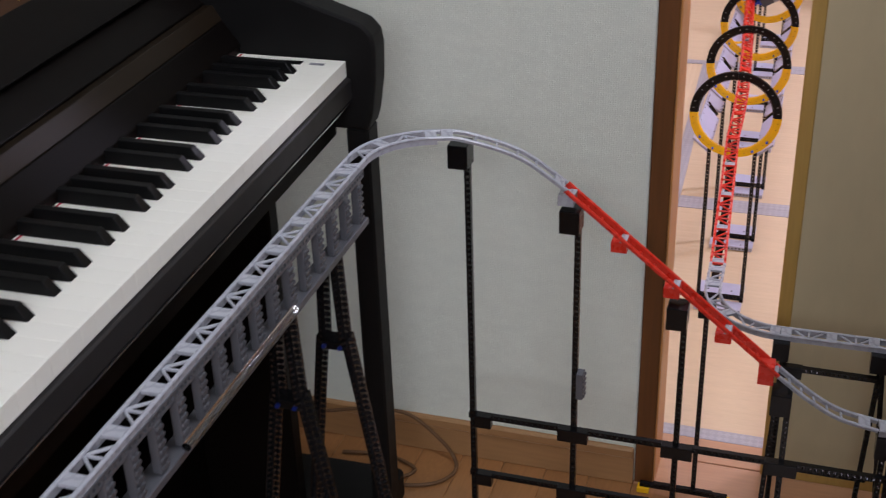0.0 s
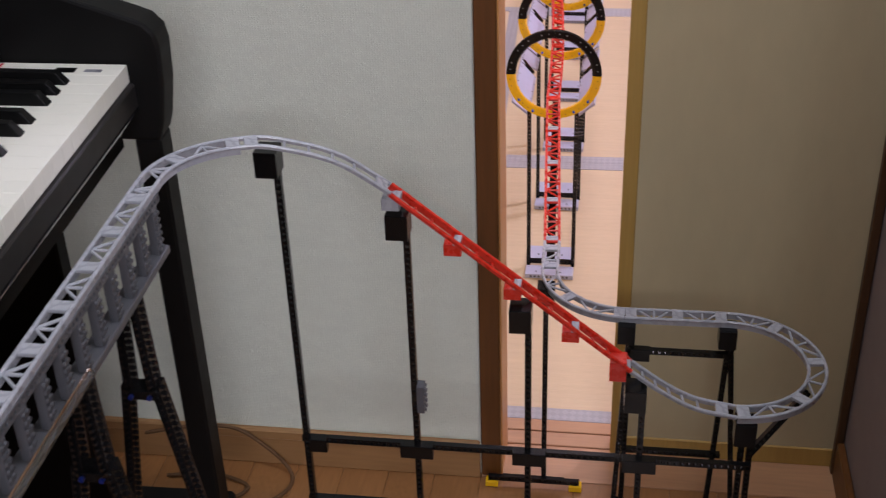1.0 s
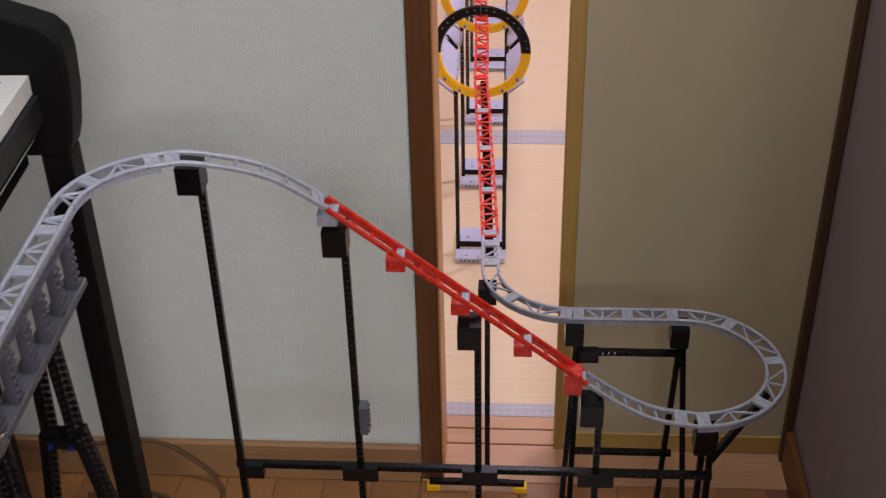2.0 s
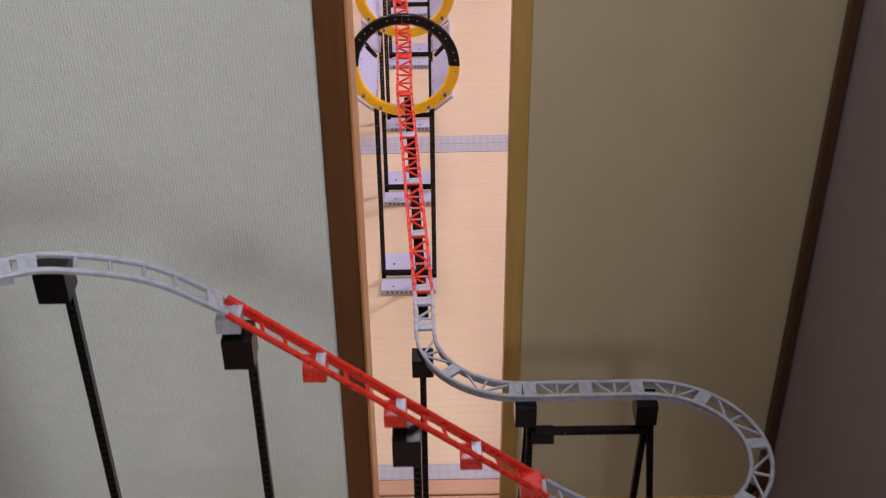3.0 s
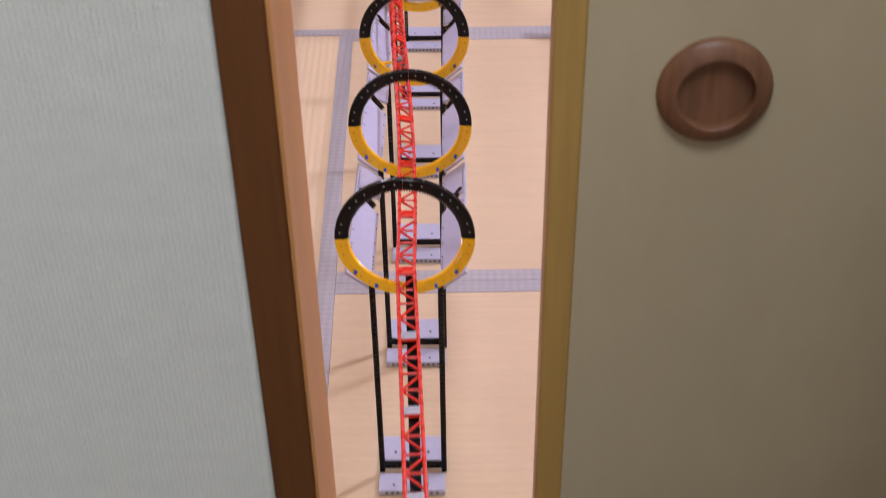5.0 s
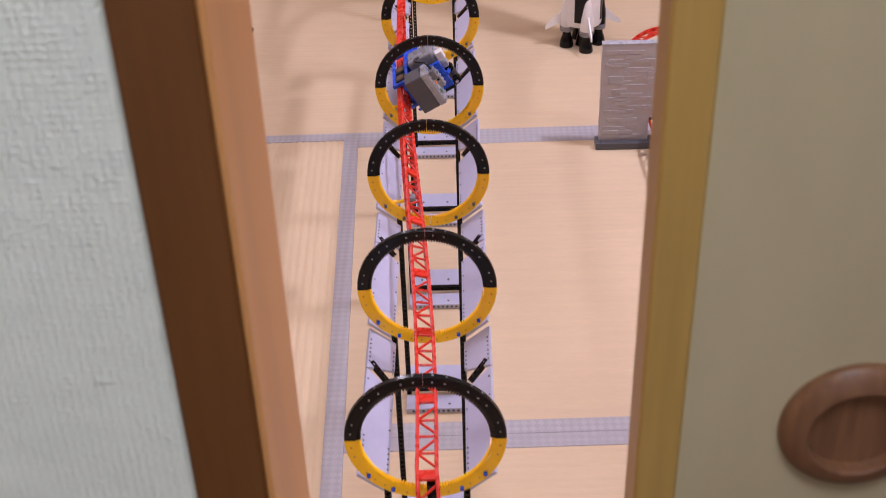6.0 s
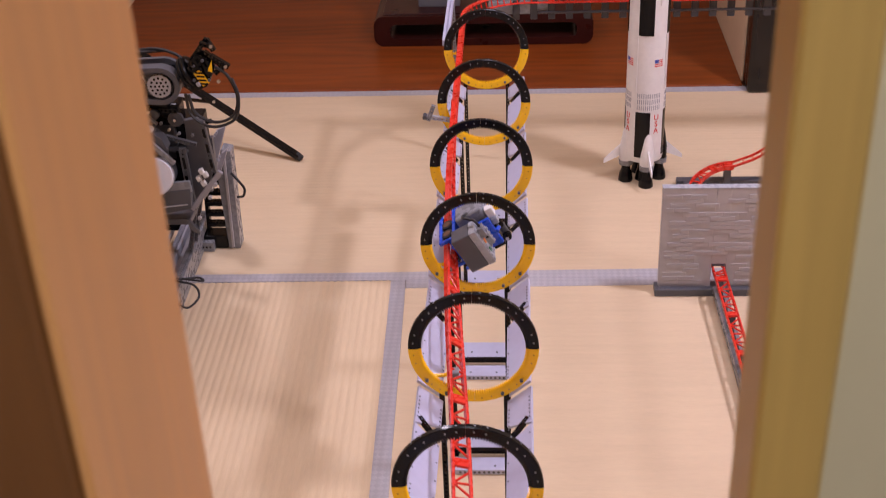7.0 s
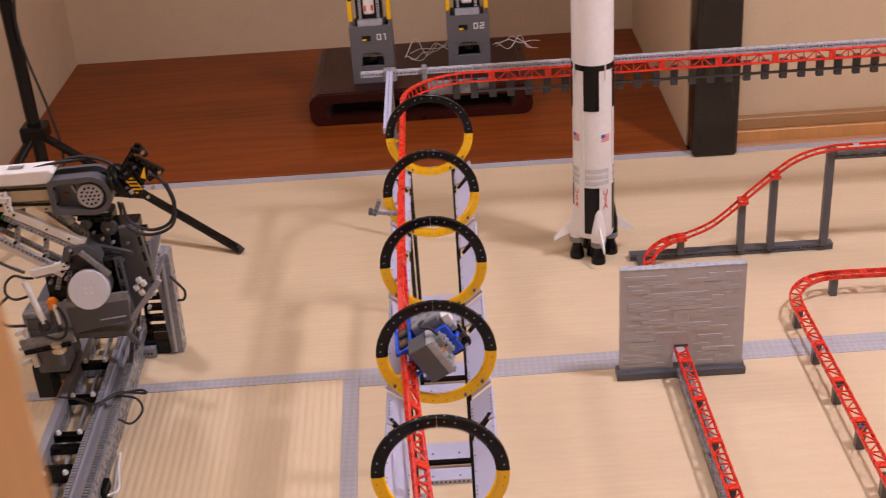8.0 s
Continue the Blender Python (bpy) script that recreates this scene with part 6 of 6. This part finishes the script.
xz("gusset", [(-0.600, 0.206), (-0.596, 0.206), (-0.577, 0.180), (-0.578, 0.172), (-0.596, 0.186)], 1.934, 1.942, IRON, 0.0006, "dark grey gusset")
# pale racks
tooth = mesh_of(bx((0, 0, 0), (0.0050, 0.012, 0.0034), 0.0004), "tooth", SLATE)
for pts, y, n, a, b in (([(-0.556, 0.326), (-0.540, 0.333), (-0.571, 0.241), (-0.585, 0.278)], 2.095, 9, (-0.557, 0.322), (-0.583, 0.282)), ([(-0.567, 0.252), (-0.552, 0.262), (-0.574, 0.207), (-0.593, 0.183)], 2.135, 8, (-0.569, 0.246), (-0.591, 0.190))):
    rk_ = xz("rack", pts, y, y + 0.014, SLATE, 0.001, "pale grey toothed rack")
    for k in range(n):
        u = k / (n - 1)
        o = new("tooth", tooth)
        o.parent = rk_
        o.matrix_basis = Matrix.Translation((a[0] + (b[0] - a[0]) * u - 0.001, y + 0.002, a[1] + (b[1] - a[1]) * u)) @ Matrix.Rotation(radians(28), 4, "Y")
xb("rack_beam", (-0.566, 0.262), (-0.586, 0.190), 2.090, MID, 0.0078, 0.008)
xb("rack_beam", (-0.560, 0.240), (-0.600, 0.180), 2.080, ASH)
# upper arm
xz("upper_arm", [(-0.86, 0.522), (-0.86, 0.540), (-0.80, 0.546), (-0.672, 0.549), (-0.664, 0.542), (-0.678, 0.522)], 1.925, 1.968, WHITE, 0.003, "white upper arm cover")
rb("cover_print", (-0.735, 1.946, 0.5494), (0.028, 0.012, 0.0008), MID, 0.0003, "grey mark on the cover", ry(-1))
xz("upper_arm_side", [(-0.86, 0.489), (-0.86, 0.514), (-0.677, 0.512), (-0.675, 0.487)], 1.931, 1.958, TAN, 0.002, "cream side of the upper arm")
xz("upper_arm_wedge", [(-0.800, 0.469), (-0.716, 0.479), (-0.702, 0.468), (-0.675, 0.466), (-0.672, 0.484), (-0.800, 0.484)], 1.928, 1.956, TAN, 0.0015, "cream wedge under the arm")
xpin(-0.692, 0.474, 1.929, BLACK, 0.0026, "", 0.001)
for z0, z1 in ((0.517, 0.515), (0.491, 0.483)):
    part("upper_arm_rod", cy((-0.86, 1.925, z0), (-0.668, 1.925, z1), 0.0028, 8), BLACK, ra)
xb("white_bracket", (-0.760, 0.514), (-0.754, 0.474), 1.921, WHITE, 0.012, 0.008, "white perforated bracket")
xb("white_bracket", (-0.772, 0.500), (-0.748, 0.500), 1.919, WHITE, 0.009, 0.008)


def fork(r, inset):
    pts = [(-0.680 + inset, 0.524 - inset * 0.7), (-0.668 + inset, 0.531 - inset)]
    for i in range(13):
        a = radians(88 - 176 * i / 12)
        pts.append((-0.606 + r * math.cos(a), 0.4965 + r * math.sin(a)))
    return pts + [(-0.678 + inset, 0.463 + inset), (-0.680 + inset, 0.474 + inset)]


part("elbow_rim", frame_tube(fork(0.037, 0.0), fork(0.0275, 0.010), 1.920, 1.940), DARK, ra, "dark grey rim of the elbow housing")
xz("elbow_side", fork(0.0365, 0.0005), 1.940, 1.946, DARK, 0.0, "dark grey elbow housing")
xz("elbow_side", fork(0.037, 0.0), 1.968, 1.978, DARK, 0.0)
rb("elbow_core", (-0.620, 1.957, 0.497), (0.070, 0.020, 0.050), BLACK, 0.002)
gm_ = axis_matrix((-0.608, 1.9285, 0.4955), (0, -1, 0.05))
gear = bmesh.new()
prof = []
for i in range(48):
    a = 2 * math.pi * i / 48
    prof.append((0.0235 if i % 2 else 0.0215, a))
lo = [gear.verts.new(gm_ @ Vector((r * math.cos(a), r * math.sin(a), 0))) for r, a in prof]
hi = [gear.verts.new(gm_ @ Vector((r * math.cos(a), r * math.sin(a), 0.006))) for r, a in prof]
gear.faces.new(lo[::-1])
gear.faces.new(hi)
for i in range(48):
    gear.faces.new((lo[i], lo[(i + 1) % 48], hi[(i + 1) % 48], hi[i]))
gw = part("elbow_gear", gear, ASH, ra, "light grey toothed wheel with holes")
for i in range(3):
    for j in range(6 * i if i else 1):
        a = 2 * math.pi * j / max(1, 6 * i)
        p = gm_ @ Vector((0.0078 * i * math.cos(a), 0.0078 * i * math.sin(a), 0.0058))
        part("gear_hole", cy(p, p + Vector((0, -0.0006, 0)), 0.0022, 8), BLACK, gw)
rb("brown_pin", (-0.656, 1.9385, 0.494), (0.010, 0.004, 0.008), POSTWOOD, 0.001)
xbar("white_tab", (-0.642, 0.512), (-0.636, 0.496), 1.9385, WHITE, 0.004, 0.003)
# gripper
part("wrist_ring", lathe(bmesh.new(), [(0.028, -0.009), (0.031, -0.006), (0.031, -0.002), (0.029, 0.0), (0.031, 0.002), (0.031, 0.006), (0.028, 0.009)], axis_matrix((-0.556, 1.945, 0.514), (1, 0, 0.45)), 28), BLACK, ra, "black ribbed wrist ring", True)
xz("gripper_side", [(-0.556, 0.492), (-0.548, 0.540), (-0.532, 0.556), (-0.514, 0.548), (-0.506, 0.520), (-0.520, 0.492), (-0.540, 0.484)], 1.926, 1.932, BLACK, 0.001, "black gripper side")
xz("gripper_side", [(-0.556, 0.492), (-0.548, 0.540), (-0.532, 0.556), (-0.514, 0.548), (-0.506, 0.520), (-0.520, 0.492), (-0.540, 0.484)], 1.952, 1.958, BLACK, 0.001)
rb("gripper_core", (-0.532, 1.942, 0.520), (0.026, 0.020, 0.040), BLACK, 0.003, "", ry(-22))
hz = rb("hazard_plate", (-0.526, 1.921, 0.512), (0.0150, 0.002, 0.030), YELLOW, 0.0004, "yellow and black hazard plate", ry(-30))
for k in range(4):
    part("hazard_stripe", bx((0, 0, 0), (0.0150, 0.001, 0.0032), 0.0, Matrix.Translation((-0.5295 + 0.0020 * k * 1.2, 1.9197, 0.5225 - 0.0072 * k)) @ ry(-30) @ Matrix.Rotation(radians(34), 4, "Y")), BLACK, hz)
xz("hazard_tip", [(-0.512, 0.528), (-0.503, 0.546), (-0.504, 0.524)], 1.917, 1.922, YELLOW, 0.0004, "small yellow wedge")
rb("white_knob", (-0.533, 1.920, 0.500), (0.007, 0.006, 0.008), ASH, 0.0012, "", ry(-30))
for a, b, y in (((-0.546, 0.540), (-0.512, 0.582), 1.938), ((-0.522, 0.578), (-0.500, 0.572), 1.926), ((-0.512, 0.582), (-0.500, 0.560), 1.936), ((-0.506, 0.552), (-0.474, 0.530), 1.930), ((-0.520, 0.556), (-0.484, 0.524), 1.940), ((-0.500, 0.520), (-0.478, 0.538), 1.924)):
    xb("finger", a, b, y, BLACK, 0.0085, 0.009, "black gripper finger")
for k in range(6):
    rb("gripper_block", (-0.546 + 0.007 * k, 1.922, 0.530 + 0.006 * (k % 3)), (0.0060, 0.008, 0.008), BLACK, 0.001, "", ry(-25))
for p in ((-0.500, 1.920, 0.574), (-0.478, 1.922, 0.534), (-0.494, 1.920, 0.506)):
    part("finger_pin", cy(p, Vector(p) + Vector((0, -0.006, 0.001)), 0.0032, 10), CHROME, ra, "steel pin")
for x, z in ((-0.538, 0.536), (-0.520, 0.546), (-0.512, 0.508), (-0.540, 0.508)):
    xpin(x, z, 1.922, DARK, 0.0028)
for pts in (((-0.70, 1.95, 0.540), (-0.63, 1.96, 0.556), (-0.58, 1.95, 0.550), (-0.548, 1.94, 0.530)), ((-0.555, 1.92, 0.480), (-0.545, 1.915, 0.445), (-0.510, 1.91, 0.428), (-0.474, 1.91, 0.440), (-0.462, 1.915, 0.475), (-0.476, 1.92, 0.515), (-0.498, 1.92, 0.535)), ((-0.562, 1.925, 0.480), (-0.553, 1.915, 0.440), (-0.515, 1.905, 0.421), (-0.470, 1.905, 0.436), (-0.459, 1.91, 0.478), (-0.470, 1.92, 0.512)), ((-0.76, 1.93, 0.535), (-0.68, 1.95, 0.549), (-0.60, 1.96, 0.552)), ((-0.83, 1.93, 0.395), (-0.79, 1.92, 0.372), (-0.755, 1.92, 0.352)), ((-0.80, 1.93, 0.30), (-0.826, 1.92, 0.275), (-0.815, 1.92, 0.245), (-0.776, 1.92, 0.240))):
    part("hose", tube(bmesh.new(), smooth_line(pts, 8), 0.0030, 7), CABLE, ra, "black hose", True)
# end frame standing on the mat
xz("end_plate", [(-0.578, 0.242), (-0.557, 0.238), (-0.562, 0.0005), (-0.588, 0.0005), (-0.592, 0.170)], 2.176, 2.212, MID, 0.0012, "grey end plate on the mat")
xbar("end_edge", (-0.571, 0.236), (-0.577, 0.006), 2.172, STONE, 0.006, 0.006)
for z in (0.052, 0.078, 0.104, 0.130, 0.156):
    part("end_rung", studs(bx((-0.612, 2.198, z), (0.040, 0.018, 0.0096), 0.0008), (-0.612, 2.198, z + 0.0048), 5, 2), BLACK, ra, "black studded rung")
xb("end_post", (-0.634, 0.004), (-0.626, 0.176), 2.200, BLACK, 0.0078, 0.016)
rb("end_foot", (-0.622, 2.196, 0.016), (0.064, 0.040, 0.031), BLACK, 0.001)
part("end_brick", studs(bx((-0.634, 2.168, 0.012), (0.032, 0.015, 0.023), 0.0008), (-0.634, 2.168, 0.0235), 4, 1), MID, ra, "grey brick with three holes")
for k in range(3):
    part("brick_hole", cy((-0.642 + 0.008 * k, 2.1606, 0.012), (-0.642 + 0.008 * k, 2.1598, 0.012), 0.0024, 8), BLACK, ra)
xb("brace", (-0.606, 0.248), (-0.640, 0.168), 2.060, SLATE, 0.0078, 0.010, "pale slanting brace")
xb("brace", (-0.588, 0.236), (-0.622, 0.160), 2.110, ASH, 0.0085, 0.008)
xb("brace", (-0.640, 0.206), (-0.596, 0.190), 2.120, MID)
rb("back_post", (-0.80, 2.14, 0.095), (0.040, 0.090, 0.188), DARK, 0.003)
part("hose", tube(bmesh.new(), smooth_line([(-0.560, 2.17, 0.190), (-0.545, 2.16, 0.178), (-0.533, 2.16, 0.158), (-0.537, 2.16, 0.140), (-0.552, 2.17, 0.132)], 8), 0.0028, 7), CABLE, ra, "", True)

part("hose", tube(bmesh.new(), smooth_line([(-0.752, 1.945, 0.326), (-0.763, 1.935, 0.333), (-0.781, 1.930, 0.341), (-0.799, 1.930, 0.326), (-0.803, 1.930, 0.304), (-0.789, 1.930, 0.292), (-0.766, 1.935, 0.294)], 8), 0.0026, 7), CABLE, ra, "", True)

# rails with black sleepers
rl = thing("robot_rails", (-0.69, 1.75, 0.0), "pale grey toothed toy rails with black sleepers and white studs", "toy rails")

def askew(bm):
    for v in bm.verts:
        v.co.x -= 0.025 * (v.co.y - 1.95)
    return bm


for x0, x1 in ((-0.764, -0.748), (-0.686, -0.668), (-0.652, -0.634)):
    part("rail", askew(span((x0, 1.25, 0.034), (x1, 2.25, 0.056), 0.0008)), SLATE if x0 < -0.66 else MID, rl, "pale grey rail" if x0 < -0.66 else "mid grey outer rail")
    part("rail_side", askew(bm_beam(((x0 + x1) / 2, 1.25, 0.0165), ((x0 + x1) / 2, 2.25, 0.0165), (1, 0, 0), 0.033, 0.012)), MID, rl)
part("channel", askew(span((-0.6675, 1.25, 0.036), (-0.6525, 2.25, 0.040))), STONE, rl, "stone grey channel between the rails")
for x, m in ((-0.683, SLATE), (-0.649, MID)):
    # Dark strip puts the shade of the tooth gaps into colour
    part("tooth_bed", askew(span((x - 0.0015, 1.252, 0.0562), (x + 0.0095, 2.248, 0.0568))), DARK, rl, "dark strip shading the gaps between the rail teeth")
    tb = bmesh.new()
    for i in range(124):
        box(tb, (x + 0.004, 1.256 + 0.008 * i, 0.0582), (0.0095, 0.0046, 0.0030))
    tagged(part("rail_teeth", askew(tb), m, rl), kind="stuff")
for i in range(8):
    y = 2.208 - 0.1225 * i
    o = -0.025 * (y - 1.95)
    sl = part("sleeper", studs(bx((-0.717 + o, y, 0.040), (0.060, 0.015, 0.016), 0.001), (-0.717 + o, y, 0.048), 6, 1), BLACK, rl, "black sleeper")
    for x in (-0.738, -0.698):
        part("white_stud", lathe(bmesh.new(), [(0.0052, 0.0482), (0.0050, 0.052), (0.0030, 0.0555)], Matrix.Translation((x + o, y, 0)), 14), WHITE, sl, "white round stud", True)
    if i in (3, 4, 6):
        part("sleeper", studs(bx((-0.717 + o, y - 0.030 + 0.06 * (i == 4), 0.034), (0.060, 0.015, 0.016), 0.001), (-0.717 + o, y - 0.030 + 0.06 * (i == 4), 0.042), 6, 1), BLACK, rl, "black sleeper")
part("lower_rod", askew(cy((-0.717, 1.28, 0.020), (-0.717, 2.22, 0.020), 0.0046, 10)), ASH, rl, "pale rod under the sleepers")
part("rail_foot", span((-0.755, 1.30, 0.0), (-0.64, 1.33, 0.004)), DARK, rl)
part("rail_foot", span((-0.765, 2.10, 0.0), (-0.645, 2.13, 0.004)), DARK, rl)
wr = thing("black_cable", (-0.66, 1.93, 0.06), "loose black cable lying over the toy rails", "cable")
for pts in (((-0.755, 1.935, 0.068), (-0.715, 1.92, 0.070), (-0.680, 1.905, 0.066), (-0.640, 1.93, 0.068), (-0.600, 1.945, 0.066), (-0.588, 1.935, 0.064), (-0.640, 1.935, 0.069), (-0.672, 1.905, 0.066)), ((-0.640, 1.925, 0.071), (-0.600, 1.915, 0.066), (-0.586, 1.89, 0.055), (-0.604, 1.865, 0.045), (-0.625, 1.86, 0.060)), ((-0.675, 1.90, 0.066), (-0.685, 1.86, 0.050), (-0.69, 1.83, 0.03), (-0.685, 1.80, 0.010)), ((-0.760, 1.90, 0.05), (-0.772, 1.86, 0.02), (-0.770, 1.80, 0.006))):
    part("strand", tube(bmesh.new(), smooth_line(pts, 8), 0.0024, 7), CABLE, wr, "", True)
plg = thing("adapter", (-0.636, 1.72, 0.0), "small black plug adapter on a pale cord", "adapter")
part("body", bx((-0.634, 1.716, 0.011), (0.026, 0.040, 0.022), 0.004, None, 3), BLACK, plg)
part("prong_block", cy((-0.640, 1.738, 0.012), (-0.643, 1.756, 0.012), 0.006, 10), BLACK, plg)
part("cord", tube(bmesh.new(), smooth_line([(-0.622, 1.70, 0.006), (-0.606, 1.72, 0.004), (-0.618, 1.78, 0.004), (-0.626, 1.83, 0.004)], 8), 0.003, 7), WHITE, plg, "pale cord", True)
mc = thing("pale_cord", (-0.60, 1.45, 0.0), "pale power cord lying on the mat", "cord")
part("cord", tube(bmesh.new(), smooth_line([(-0.626, 1.82, 0.004), (-0.61, 1.70, 0.004), (-0.585, 1.56, 0.004), (-0.57, 1.40, 0.004), (-0.56, 1.20, 0.004)], 8), 0.003, 7), CORD, mc, "", True)

# ---- light stand ----
TX, TY, TZ = -1.00, 2.83, 0.262
st = thing("light_stand", (TX, TY, 0.0), "black tripod stand with spread legs", "tripod stand")
part("pole", cy((TX, TY, 0.06), (TX, TY, 1.86), 0.0165, 16), BLACK, st, "black pole")
part("hub", bx((TX, TY, TZ), (0.062, 0.062, 0.040), 0.006, None, 2), BLACK, st, "black leg hub")
for fx, fy in ((-0.494, 2.612), (-1.17, 2.46), (-1.12, 3.18)):
    a, b = Vector((TX, TY, TZ)), Vector((fx, fy, 0.008))
    d = (b - a).normalized()
    part("leg", bx((0, 0, 0), (0.020, 0.014, (b - a).length - 0.03), 0.002, axis_matrix((a + b) / 2 + d * 0.012, b - a)), BLACK, st, "black spread leg")
    part("foot", cy(b - d * 0.012, b + d * 0.004, 0.009, 12), RUBBER, st)
    m = a.lerp(b, 0.56)
    part("stay", cy(m, Vector((TX, TY, 0.10)), 0.005, 8), BLACK, st)
    part("bolt", cy(m + Vector((0, -0.012, 0.006)), m + Vector((0, -0.006, 0.006)), 0.004, 8), CHROME, st)
part("lead", tube(bmesh.new(), smooth_line([(TX + 0.02, TY - 0.02, 1.2), (TX + 0.035, TY - 0.02, 0.70), (TX + 0.020, TY - 0.02, 0.52), (TX + 0.05, TY - 0.02, 0.33), (TX + 0.062, TY - 0.02, 0.20), (TX + 0.03, TY - 0.03, 0.06)], 8), 0.0032, 7), CABLE, st, "black lead hanging beside the pole", True)
LM = look(STAND_LAMP, STAND_AIM)
head = part("lamp_head", bx((0, 0, 0.044), (0.23, 0.23, 0.064), 0.008, LM, 2), BLACK, st, "square black lamp head")
part("lamp_diffuser", bx((0, 0, 0.008), (0.205, 0.205, 0.006), 0.002, LM), lamp_glow, head, "glowing white diffuser")
part("bracket", bx((TX + 0.012, TY - 0.012, 1.872), (0.05, 0.05, 0.034), 0.004), BLACK, st)

# ---- cord on the hall floor ----
hc = thing("brown_cord", (-0.42, -0.04, 0.0), "brown cord looped on the wooden floor by the baseboard", "cord")
part("cord", tube(bmesh.new(), smooth_line([(-0.62, -0.025, 0.060), (-0.54, -0.022, 0.078), (-0.47, -0.020, 0.078), (-0.42, -0.022, 0.045), (-0.385, -0.03, 0.012), (-0.372, -0.06, 0.004), (-0.395, -0.10, 0.004), (-0.45, -0.12, 0.004), (-0.55, -0.13, 0.004)], 8), 0.0032, 7), BROWNCORD, hc, "", True)
part("cord", tube(bmesh.new(), smooth_line([(-0.58, -0.06, 0.004), (-0.50, -0.05, 0.004), (-0.44, -0.075, 0.004), (-0.48, -0.11, 0.004), (-0.58, -0.10, 0.004)], 8), 0.0032, 7), BROWNCORD, hc, "", True)
